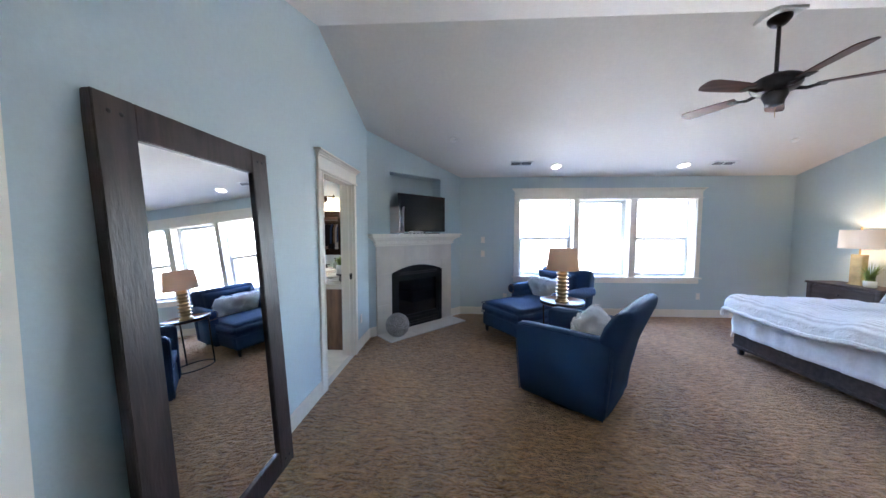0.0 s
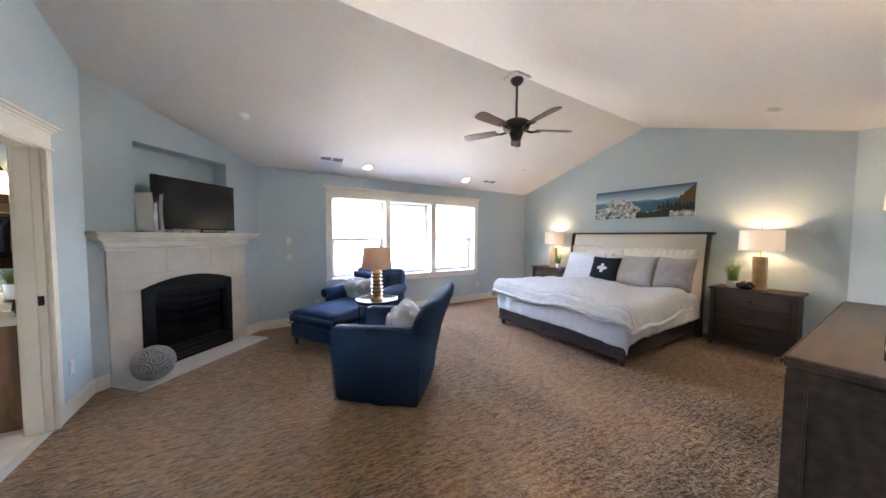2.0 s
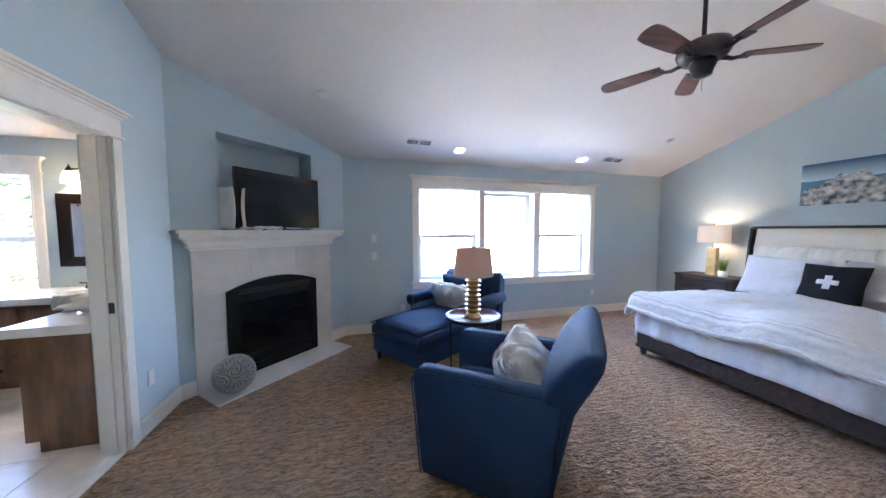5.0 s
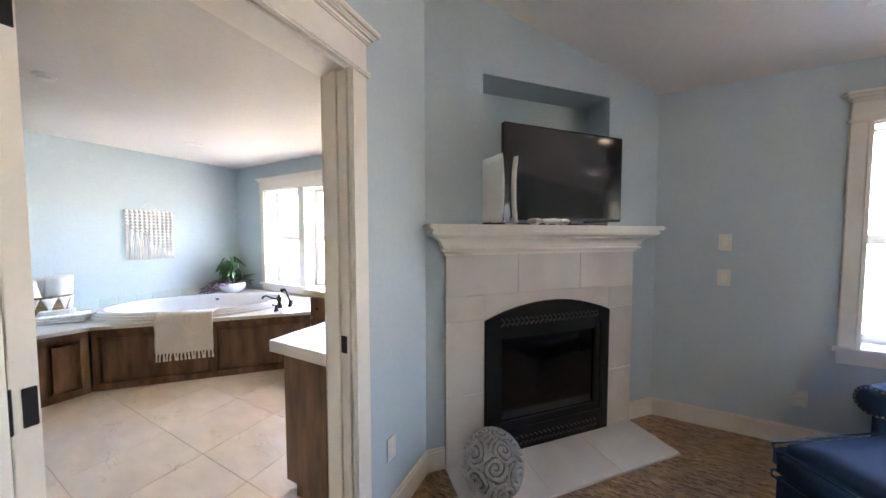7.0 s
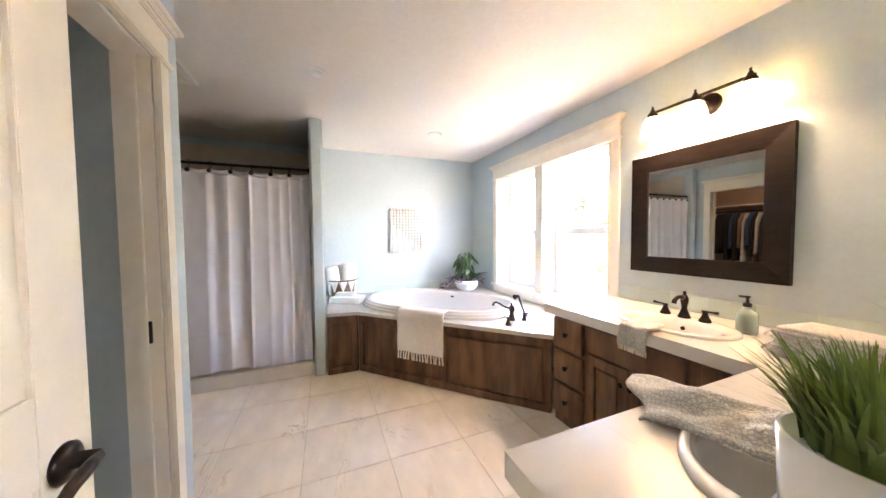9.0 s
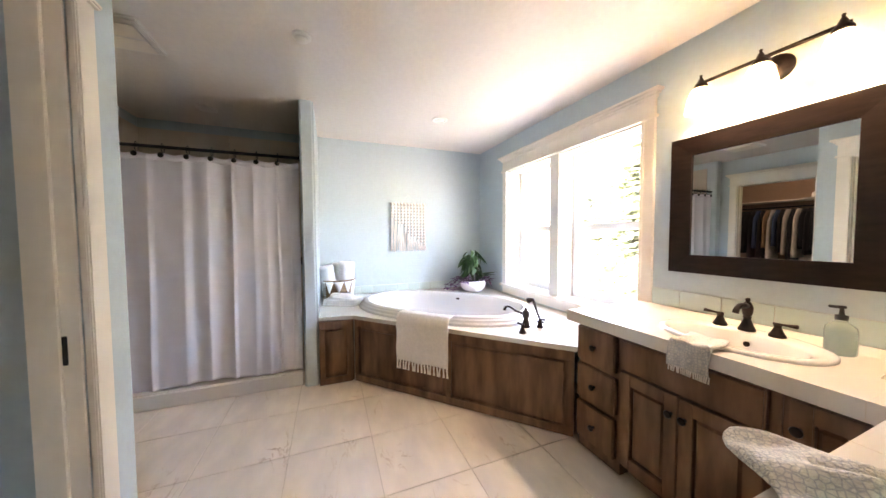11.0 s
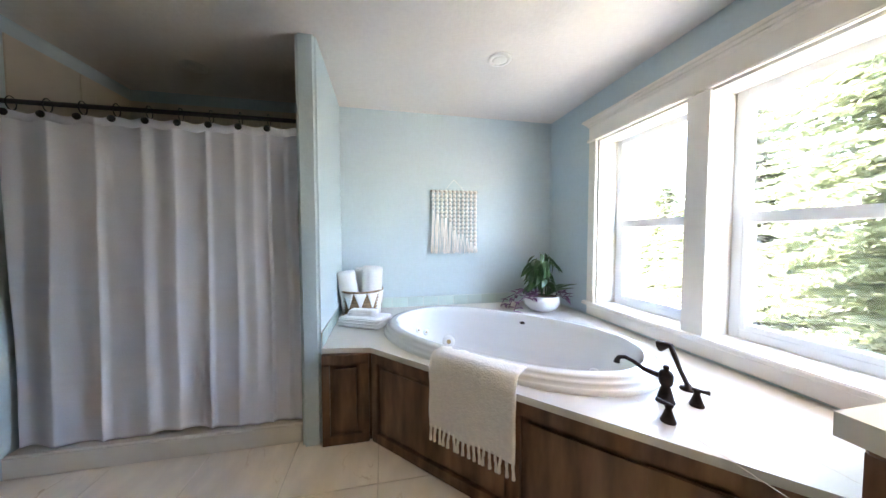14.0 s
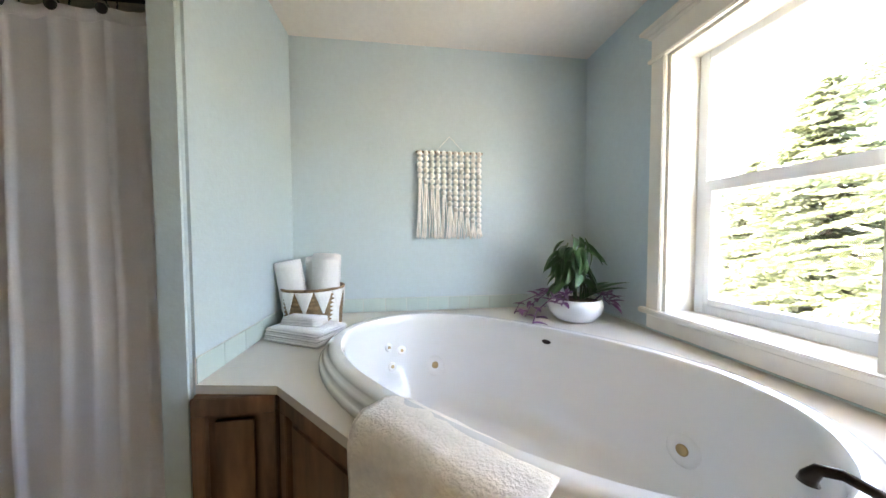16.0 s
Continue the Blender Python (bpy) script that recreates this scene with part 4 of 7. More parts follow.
plate("light_switch", "cream rocker switch beside the fireplace", Matrix.Translation((0.395, N, 1.35)), "switch")
plate("light_switch", "cream rocker switch beside the fireplace", Matrix.Translation((0.395, N, 1.10)), "switch")
plate("wall_outlet", "cream wall outlet above the baseboard", Matrix.Translation((4.15, N, 0.37)), "outlet")
plate("wall_outlet", "cream wall outlet with a plugged cord", Matrix.Translation((0.80, N, 0.325)), "outlet")
plate("wall_outlet", "cream wall outlet above the baseboard", Matrix.Translation((W, 3.92, 0.375)) @ Matrix.Rotation(radians(90), 4, "Z"), "outlet")

# ---- bedroom furniture ----
GLOW = glowing("lit_shade", (1.0, 0.72, 0.46), 0.0065, (0.82, 0.74, 0.62))


def prism_x(profile, x0, x1, bevel=0.0):
    """A prism along x over a profile of (y, z)."""
    bm = bm_prism(profile, x0, x1, bevel)
    return moved(bm, Matrix(((0, 0, 1, 0), (1, 0, 0, 0), (0, 1, 0, 0), (0, 0, 0, 1))))


def smooth(bm):
    for f in bm.faces:
        f.smooth = True
    return bm


def soft_box(x0, y0, z0, x1, y1, z1, r, crown=0.0, n=8):
    """A cushion-like box: rounded edges and a raised middle."""
    bm = bmesh.new()
    bmesh.ops.create_cube(bm, size=1, matrix=Matrix.Translation(((x0 + x1) / 2, (y0 + y1) / 2, (z0 + z1) / 2)) @ Matrix.Diagonal((x1 - x0, y1 - y0, z1 - z0, 1)))
    bmesh.ops.bevel(bm, geom=bm.edges[:], offset=r, segments=4, affect="EDGES", clamp_overlap=True)
    bmesh.ops.subdivide_edges(bm, edges=[e for e in bm.edges if e.calc_length() > 0.12], cuts=n, use_grid_fill=True)
    cx, cy, hx, hy = (x0 + x1) / 2, (y0 + y1) / 2, (x1 - x0) / 2, (y1 - y0) / 2
    for v in bm.verts:
        if v.co.z > (z0 + z1) / 2:
            v.co.z += crown * max(0, 1 - ((v.co.x - cx) / hx) ** 2) * max(0, 1 - ((v.co.y - cy) / hy) ** 2)
    return smooth(bm)


def fur_pillow(name, label, m, w, d, h, seed):
    """A long-haired cushion: a soft core with tufts of hair standing off it."""
    ob = thing(name, label, "pillow", m, "white fur pillows")
    part("core", bm_cushion(w * 0.92, d * 0.92, h * 0.84, n=16), FUR, ob)
    rnd = random.Random(seed)
    verts, faces = [], []
    for _ in range(11000):
        x, y, s = rnd.uniform(-1, 1), rnd.uniform(-1, 1), rnd.choice((1, -1))
        e = max(0.0, 1 - abs(x) ** 2.6) ** 0.5 * max(0.0, 1 - abs(y) ** 2.6) ** 0.5
        p = Vector((x * w / 2 * 0.96, y * d / 2 * 0.96, s * h / 2 * e))
        nr = Vector((x * abs(x) ** 3 * 1.2, y * abs(y) ** 3 * 1.2, s * (0.25 + e))).normalized()
        flow = Vector((noise.noise(p * 9 + Vector((seed, 0, 0))), noise.noise(p * 9 + Vector((0, seed, 3))), noise.noise(p * 9 + Vector((5, 0, seed))))) * 0.9 + Vector((0.1, -0.7, 0))
        d1 = (nr * 0.60 + flow).normalized()
        side = d1.cross(nr + Vector((0.01, 0.02, 0))).normalized() * rnd.uniform(0.0025, 0.005)
        ln = rnd.uniform(0.028, 0.06)
        mid = p + d1 * ln * 0.55 + nr * 0.006
        tip = p + d1 * ln
        k = len(verts)
        verts += [p - side, p + side, mid + side * 0.7, mid - side * 0.7, tip]
        faces += [(k, k + 1, k + 2, k + 3), (k + 3, k + 2, k + 4)]
    me = bpy.data.meshes.new("fur")
    me.from_pydata(verts, [], faces)
    me.materials.append(FUR)
    hair = new("fur", me)
    hair.parent = ob
    tagged(hair, kind="stuff")
    return ob


# armchair
ac = thing("armchair", "navy blue upholstered swivel armchair on carpet", "armchair", Matrix.Translation((1.035, 2.930, 0)) @ Matrix.Rotation(radians(48.6), 4, "Z"))
side = [(0.37, 0.05), (0.405, 0.64), (0.395, 0.675), (0.36, 0.69), (-0.40, 0.70), (-0.335, 0.05)]
for s in (-1, 1):
    flare = Matrix(((1, 0, s * 0.07, s * 0.295), (0, 1, 0, 0), (0, 0, 1, 0), (0, 0, 0, 1)))
    a = part("arm", smooth(moved(prism_x(side, -0.065, 0.065, 0.022), flare)), BLUE, ac)
    pts = [(s * (0.362 + 0.07 * z), y, z) for y, z in ((0.368, 0.06), (0.40, 0.63), (0.37, 0.682), (-0.39, 0.692), (-0.33, 0.06))]
    part("piping", bm_tube(pts, 0.005, 6), BLUE, a)
def loft(rows, n=32, e=5.0):
    """A body through rounded-rectangle sections: rows of (x, y, z, half width, half thickness)."""
    bm = bmesh.new()
    rings = []
    for cx, cy, z, hw, hd in rows:
        ring = []
        for k in range(n):
            t = 2 * math.pi * k / n
            c, q = math.cos(t), math.sin(t)
            ring.append(bm.verts.new((cx + hw * math.copysign(abs(c) ** (2 / e), c), cy + hd * math.copysign(abs(q) ** (2 / e), q), z)))
        rings.append(ring)
    for a, b in zip(rings, rings[1:]):
        for k in range(n):
            bm.faces.new((a[k], a[(k + 1) % n], b[(k + 1) % n], b[k]))
    bm.faces.new(rings[0][::-1])
    bm.faces.new(rings[-1])
    bmesh.ops.recalc_face_normals(bm, faces=bm.faces[:])
    return smooth(bm)


part("backrest", loft([(0, -0.295, 0.05, 0.29, 0.045), (0, -0.305, 0.20, 0.30, 0.06), (0, -0.32, 0.40, 0.31, 0.085), (-0.01, -0.345, 0.58, 0.34, 0.095), (-0.03, -0.38, 0.70, 0.40, 0.10), (-0.05, -0.42, 0.80, 0.435, 0.098), (-0.06, -0.46, 0.88, 0.45, 0.088),
     (-0.06, -0.485, 0.93, 0.45, 0.068), (-0.06, -0.497, 0.955, 0.44, 0.045), (-0.06, -0.502, 0.964, 0.425, 0.02)]), BLUE, ac)
part("seat_cushion", soft_box(-0.285, -0.26, 0.29, 0.285, 0.385, 0.455, 0.045, 0.025), BLUE, ac)
part("front_rail", soft_box(-0.285, -0.25, 0.06, 0.285, 0.365, 0.29, 0.02), BLUE, ac)
part("swivel_base", bm_lathe([(0.001, 0.0), (0.29, 0.0), (0.30, 0.008), (0.30, 0.02), (0.28, 0.028), (0.05, 0.032), (0.05, 0.06), (0.001, 0.06)]), BLACK, ac, "round black swivel base")
fur_pillow("fur_pillow", "white long-haired fur pillow leaning in the armchair", ac.matrix_world @ Matrix.Translation((0.085, -0.15, 0.585)) @ Matrix.Rotation(radians(-6), 4, "Y") @ Matrix.Rotation(radians(54), 4, "X"), 0.52, 0.46, 0.22, 3)

# chaise
ch = thing("chaise_longue", "navy blue chaise longue with rolled arms and nailhead trim", "chaise", Matrix.Translation((0.535, 4.335, 0)) @ Matrix.Rotation(radians(122.6), 4, "Z"))
part("base", soft_box(-0.39, -1.42, 0.10, 0.39, 0.0, 0.30, 0.02), BLUE, ch)
seat = part("seat_cushion", soft_box(-0.405, -1.22, 0.285, 0.405, 0.035, 0.455, 0.05, 0.03), BLUE, ch)
for z in (0.305, 0.435):
    part("piping", bm_tube([(-0.37, 0.034, z), (-0.398, 0.0, z), (-0.405, -0.6, z)][::-1] + [(0.37, 0.034, z), (0.398, 0.0, z), (0.405, -0.6, z)], 0.005, 6), BLUE, seat)
for s in (-1, 1):
    arm = part("arm", smooth(join(bm_box(s * 0.40 - 0.05, -1.42, 0.10, s * 0.40 + 0.05, -0.62, 0.56, 0.02), moved(bm_tube([(s * 0.425, -0.60, 0.575), (s * 0.425, -0.615, 0.575), (s * 0.425, -1.42, 0.60)], [0.072, 0.078, 0.078], 20), Matrix.Identity(4)))), BLUE, ch)
    for k in range(22):
        t = -0.6 + k * 0.285
        nx, nz = (s * 0.425 + 0.066 * math.cos(t), 0.575 + 0.066 * math.sin(t))
        nail = part("nailhead", moved(bm_lathe([(0.0055, 0), (0.004, 0.003), (0.0005, 0.0045)], 8), Matrix.Translation((nx, -0.600, nz)) @ Matrix.Rotation(radians(-90), 4, "X")), BRASS, arm)
part("backrest", smooth(prism_x([(-1.22, 0.40), (-1.30, 0.84), (-1.335, 0.90), (-1.39, 0.915), (-1.45, 0.90), (-1.46, 0.80), (-1.42, 0.12), (-1.24, 0.12)], -0.45, 0.45, 0.03)), BLUE, ch)
part("back_cushion", moved(bm_cushion(0.74, 0.44, 0.20, n=14), Matrix.Translation((0, -1.19, 0.655)) @ Matrix.Rotation(radians(79), 4, "X")), BLUE, ch)
for x, y in ((-0.34, -0.05), (0.34, -0.05), (-0.34, -1.38), (0.34, -1.38)):
    part("leg", moved(bm_lathe([(0.001, 0), (0.018, 0), (0.022, 0.03), (0.030, 0.10), (0.001, 0.10)], 4), Matrix.Translation((x, y, 0)) @ Matrix.Rotation(radians(45), 4, "Z")), WOOD_G, ch, "tapered dark wooden leg")
fur_pillow("fur_pillow", "white long-haired fur lumbar pillow on the chaise", ch.matrix_world @ Matrix.Translation((0.03, -0.98, 0.615)) @ Matrix.Rotation(radians(62), 4, "X"), 0.64, 0.37, 0.18, 11)

# side table with lamp
st = thing("side_table", "round walnut tray table with thin black iron legs", "side table", Matrix.Translation((1.215, 3.85, -0.045)))
part("tabletop", bm_lathe([(0.001, 0.672), (0.238, 0.672), (0.250, 0.680), (0.252, 0.712), (0.242, 0.712), (0.238, 0.692), (0.001, 0.690)], 48), WOOD_TOP, st, "round walnut tray top")
part("rim", bm_lathe([(0.2535, 0.682), (0.2565, 0.682), (0.2565, 0.713), (0.2405, 0.7135), (0.2405, 0.7115), (0.2535, 0.7115)], 48), BLACK, st)
for a in (25, 145, 265):
    c, s = math.cos(radians(a)), math.sin(radians(a))
    part("leg", bm_tube([(0.225 * c, 0.225 * s, 0.675), (0.215 * c, 0.215 * s, 0.4), (0.215 * c, 0.215 * s, 0.046)], 0.009, 8), BLACK, st)
part("foot_ring", bm_tube([(0.215 * math.cos(radians(10 * k)), 0.215 * math.sin(radians(10 * k)), 0.06) for k in range(37)], 0.008, 6), BLACK, st)

tl = thing("table_lamp", "gold ridged table lamp with softly lit beige drum shade", "table lamp", Matrix.Translation((1.215, 3.85, 0.646)))
prof = [(0.001, 0.0), (0.078, 0.0), (0.078, 0.018), (0.066, 0.022), (0.066, 0.034), (0.060, 0.04)]
for k in range(7):
    z = 0.045 + k * 0.045
    r = 0.052 + 0.004 * math.sin(k)
    prof += [(r - 0.004, z), (r, z + 0.010), (r + 0.006, z + 0.022), (r + 0.020, z + 0.030), (r + 0.020, z + 0.034), (r + 0.004, z + 0.037)]
prof += [(0.055, 0.365), (0.05, 0.385), (0.02, 0.39), (0.001, 0.39)]
part("base", bm_lathe(prof, 40), BRASS, tl)
part("stem", bm_tube([(0, 0, 0.385), (0, 0, 0.655)], 0.006, 8), BRASS, tl)
part("shade", bm_lathe([(0.187, 0.395), (0.158, 0.650), (0.156, 0.650), (0.185, 0.395), (0.187, 0.395)], 48), SHADE, tl, "beige linen drum shade")
lamp("table_lamp_bulb", "POINT", Matrix.Translation((1.215, 3.85, 1.17)), 0.035, WARM, 0.04)
part("finial", bm_lathe([(0.001, 0.65), (0.006, 0.655), (0.008, 0.662), (0.004, 0.67), (0.001, 0.675)], 12), BRASS, tl)


# bed
bed = thing("bed", "king bed with dark grey-brown wooden frame and cream upholstered headboard", "bed", Matrix.Translation((3.36, 2.99, 0)))
BX, BY = 2.20, 0.99
part("foot_rail", join(bm_box(0.0, -BY, 0.085, 0.045, BY, 0.28, 0.006), bm_box(-0.012, -BY - 0.01, 0.085, 0.03, BY + 0.01, 0.12, 0.006), bm_box(-0.008, -BY, 0.255, 0.02, BY, 0.285, 0.006)), WOOD_G, bed)
for s in (-1, 1):
    part("side_rail", join(bm_box(0.03, s * (BY - 0.02) - 0.02, 0.085, BX - 0.1, s * (BY - 0.02) + 0.02, 0.28, 0.006), bm_box(0.03, s * BY - 0.012, 0.085, BX - 0.1, s * BY + 0.012, 0.12, 0.005), bm_box(0.03, s * BY - 0.008, 0.255, BX - 0.1, s * BY + 0.008, 0.285, 0.005)), WOOD_G, bed)
    part("leg", moved(bm_lathe([(0.001, 0), (0.028, 0), (0.042, 0.09), (0.001, 0.09)], 4), Matrix.Translation((0.05, s * (BY - 0.05), 0)) @ Matrix.Rotation(radians(45), 4, "Z")), WOOD_G, bed)
part("slat_base", bm_box(0.04, -BY + 0.02, 0.20, BX - 0.1, BY - 0.02, 0.27), WOOD_G, bed)


def lean(z):
    return 2.02 + 0.13 * ((z - 0.3) / 1.2) ** 2 if z > 0.3 else 2.02


hb = bm_grid(2, 14, lambda u, v: (lean(0.3 + 1.17 * v), -1.03 + 2.06 * u, 0.3 + 1.17 * v), 0.05)
part("headboard_panel", hb, BEIGE, bed, "cream upholstered headboard panel")
for s in (-1, 1):
    def post(u, v, s=s):
        z = 1.50 * v
        return (lean(z) - 0.035 + 0.10 * u, s * (1.035 + 0.03 * max(0, z - 0.4)), z)
    part("headboard_post", bm_grid(1, 14, post, -0.05 * s), WOOD_G, bed)
part("headboard_rail", bm_box(lean(1.5) - 0.045, -1.105, 1.47, lean(1.5) + 0.065, 1.105, 1.515, 0.008), WOOD_G, bed)
part("headboard_foot", bm_box(2.02, -1.03, 0.08, 2.08, 1.03, 0.45, 0.006), WOOD_G, bed)
part("mattress", soft_box(0.03, -0.965, 0.272, 2.0, 0.965, 0.60, 0.05, 0.01), LINEN, bed)


def drape(x0, x1, y0, y1, ztop, foot, sides, head, amp, freq, seed, r=0.06, puff=0.02, nx=64, ny=80, extra=None, thick=0.025):
    """A cover lying on the mattress top and hanging over the foot and both sides with folds."""
    def fn(u, v):
        x = (x0 - foot) + (x1 + head - x0 + foot) * u
        y = (y0 - sides) + (y1 - y0 + 2 * sides) * v
        dx, dy = max(0.0, x0 - x), max(0.0, y0 - y, y - y1)
        sy = -1 if y < y0 else 1
        d = (dx ** 3.5 + dy ** 3.5) ** (1 / 3.5)
        reach = math.hypot(dx, dy)
        px, py = max(x, x0), min(max(y, y0), y1)
        z = ztop + puff * noise.noise((px * 1.7 + seed, py * 1.7, 0)) + 0.4 * puff * noise.noise((px * 6 + seed, py * 6, 2))
        if d > 0:
            ox, oy = -dx / reach, sy * dy / reach
            a = min(d / r, math.pi / 2)
            rip = amp * min(1, d / 0.25) * (noise.noise((px * freq + seed, py * freq, d * 1.5)) + 0.6 * noise.noise((px * freq * 2.3, py * freq * 2.3 + d * 3, d * 4 + seed)) + 0.35 * noise.noise((px * freq * 4.5, py * freq * 4.5 - d * 9, seed)))
            h = r * math.sin(a) + 0.10 * max(0, d - r) + rip
            z -= r * (1 - math.cos(a)) + max(0, d - r * math.pi / 2) * 0.985
            if extra:
                z -= extra(px, py, d)
            px, py = px + ox * h, py + oy * h
        return (px, py, max(z, 0.02))
    return bm_grid(nx, ny, fn, thick)


sheet = drape(0.05, 1.9, -0.96, 0.96, 0.625, 0.40, 0.36, 0.0, 0.036, 7.0, 4, puff=0.014, extra=lambda x, y, d: 0.07 * d * max(0, min(1, (-0.45 - y) * 3)) * max(0, min(1, (0.45 - x) * 3)))
solid("duvet", sheet, LINEN, "rumpled white cotton duvet hanging over the bed's sides", "duvet", bed.matrix_world.copy())
def quilt_sheet(thick):
    return drape(0.02, 1.38, -0.97, 0.97, 0.725, 0.26, 0.32, 0.0, 0.018, 2.9, 9, r=0.13, puff=0.06, nx=64, ny=84, thick=thick)


quilt = thing("quilt", "textured white quilt spread over the lower bed", "quilt", bed.matrix_world.copy())
part("cloth", quilt_sheet(0.055), QUILT, quilt)
flat_quilt = quilt_sheet(0.0)
flat_quilt.verts.ensure_lookup_table()
edge = [i * 85 for i in range(64, 0, -2)] + list(range(0, 85, 2)) + [i * 85 + 84 for i in range(2, 65, 2)]
part("hem", bm_tube([flat_quilt.verts[i].co.copy() for i in edge], 0.024, 8), QUILT, quilt, "thick rolled hem of the quilt")
flat_quilt.free()


def pillow(name, label, x, y, z, w, d, h, tilt, mat, seed, yaw=0, group="pillows on the bed", gathers=0.0):
    m = Matrix.Translation((x, y, z)) @ Matrix.Rotation(radians(-90 + yaw), 4, "Z") @ Matrix.Rotation(radians(tilt), 4, "X")
    bm = bm_cushion(w, d, h, n=40 if gathers else 18, wobble=0.02, seed=seed)
    for v in bm.verts:
        v.co.z += gathers * math.copysign(1, v.co.z) * (0.5 + 0.5 * math.sin(78 * v.co.x + 5 * math.sin(9 * v.co.y) + seed)) * (0.6 + 0.4 * math.sin(31 * v.co.y))
    return solid(name, bm, mat, label, "pillow", m, group)


for i, y in enumerate((3.70, 3.22, 2.74, 2.30)):
    pillow("pillow", "cream pillow in a ruffled sham against the headboard", 5.27, y, 0.985, 0.56, 0.58, 0.15, 76, SHAM, i, group="ruffled shams", gathers=0.02)
for i, (y, mat, lb) in enumerate(((3.60, LINEN, "white cotton pillow standing on the bed"), (2.78, GREYP, "light grey pillow standing on the bed"), (2.22, TAUPE, "grey-brown pillow at the bed's side"))):
    pillow("pillow", lb, 5.08 + 0.035 * (i == 2), y, 0.90, 0.50 if i == 2 else 0.72, 0.52, 0.16, 66, mat, 10 + i)
bp = thing("cushion", "black square cushion with a white cross", "pillow", Matrix.Translation((4.93, 3.13, 0.885)) @ Matrix.Rotation(radians(-88), 4, "Z") @ Matrix.Rotation(radians(64), 4, "X"))
part("cover", bm_cushion(0.46, 0.46, 0.15, n=18), INK, bp)
cross = bmesh.new()
for (xa, ya, xb, yb) in ((-0.075, -0.025, 0.075, 0.025), (-0.025, 0.025, 0.025, 0.075), (-0.025, -0.075, 0.025, -0.025)):
    def patch(u, v, q=(xa, ya, xb, yb)):
        x, y = q[0] + (q[2] - q[0]) * u, q[1] + (q[3] - q[1]) * v
        X, Y = x / 0.23, y / 0.23
        return (x, y, 0.075 * max(0, 1 - abs(X) ** 2.6) ** 0.5 * max(0, 1 - abs(Y) ** 2.6) ** 0.5 + 0.008)
    cross = join(cross, bm_grid(6, 4, patch, -0.004))
part("cross_patch", cross, LINEN, bp, "white cross appliqué")


def nightstand(m):
    ob = thing("nightstand", "dark grey-brown three-drawer nightstand beside the bed", "nightstand", m, "nightstands")
    part("top", bm_box(-0.41, -0.235, 0.745, 0.41, 0.22, 0.775, 0.008), WOOD_G, ob)
    part("body", join(bm_box(-0.375, -0.205, 0.06, -0.34, 0.21, 0.745, 0.004), bm_box(0.34, -0.205, 0.06, 0.375, 0.21, 0.745, 0.004), bm_box(-0.35, 0.18, 0.06, 0.35, 0.20, 0.745), bm_box(-0.35, -0.18, 0.08, 0.35, 0.19, 0.735)), WOOD_G, ob)
    for x in (-1, 1):
        part("corner_post", bm_box(x * 0.365 - 0.025, -0.222, 0.0, x * 0.365 + 0.025, -0.175, 0.745, 0.006), WOOD_G, ob)
    part("plinth", bm_box(-0.385, -0.228, 0.03, 0.385, -0.19, 0.11, 0.008), WOOD_G, ob)
    for i, (z0, z1) in enumerate(((0.125, 0.32), (0.33, 0.53), (0.54, 0.725))):
        dr = part("drawer", join(bm_box(-0.33, -0.215, z0, 0.33, -0.17, z1, 0.005), bm_box(-0.315, -0.219, z0 + 0.015, 0.315, -0.21, z1 - 0.015, 0.003)), WOOD_G, ob)
        zc = (z0 + z1) / 2
        if i == 2:
            part("knob", moved(bm_lathe([(0.001, 0), (0.007, 0), (0.006, 0.012), (0.016, 0.018), (0.014, 0.026), (0.001, 0.028)], 14), Matrix.Translation((0, -0.219, zc)) @ Matrix.Rotation(radians(90), 4, "X")), BRONZE, dr)
        else:
            part("handle", join(bm_box(-0.07, -0.232, zc - 0.012, 0.07, -0.226, zc + 0.012, 0.003), bm_box(-0.06, -0.228, zc - 0.006, -0.045, -0.216, zc + 0.006), bm_box(0.045, -0.228, zc - 0.006, 0.06, -0.216, zc + 0.006)), BRONZE, dr)
    return ob


NX = 5.41
TURN_E = Matrix.Rotation(radians(-90), 4, "Z")


def bedside_lamp(m):
    ob = thing("bedside_lamp", "brass block table lamp with lit cream drum shade", "table lamp", m, "bedside lamps")
    part("base", join(bm_box(-0.075, -0.05, 0.0, 0.075, 0.05, 0.012, 0.003), bm_box(-0.065, -0.04, 0.012, 0.065, 0.04, 0.42, 0.006)), BRASS, ob)
    part("neck", bm_tube([(0, 0, 0.42), (0, 0, 0.72)], 0.008, 8), BRASS, ob)
    out = [(0.205 * math.cos(a), 0.165 * math.sin(a)) for a in [2 * math.pi * k / 40 for k in range(40)]]
    sh = bmesh.new()
    rings = [[sh.verts.new((x * f, y * f, z)) for x, y in out] for f, z in ((1.0, 0.50), (0.98, 0.755), (0.965, 0.755), (0.985, 0.50))]
    for a, b in zip(rings, rings[1:] + rings[:1]):
        for k in range(40):
            sh.faces.new((a[k], a[(k + 1) % 40], b[(k + 1) % 40], b[k]))
    bmesh.ops.recalc_face_normals(sh, faces=sh.faces[:])
    part("shade", sh, GLOW, ob, "glowing cream fabric shade")
    part("finial", bm_lathe([(0.001, 0.72), (0.008, 0.725), (0.008, 0.765), (0.014, 0.772), (0.010, 0.785), (0.001, 0.79)], 12), BRASS, ob)
    part("bulb", moved(bm_lathe([(0.001, 0.58), (0.02, 0.59), (0.032, 0.62), (0.025, 0.65), (0.001, 0.66)], 14), Matrix.Identity(4)), GLOW, ob)
    return ob


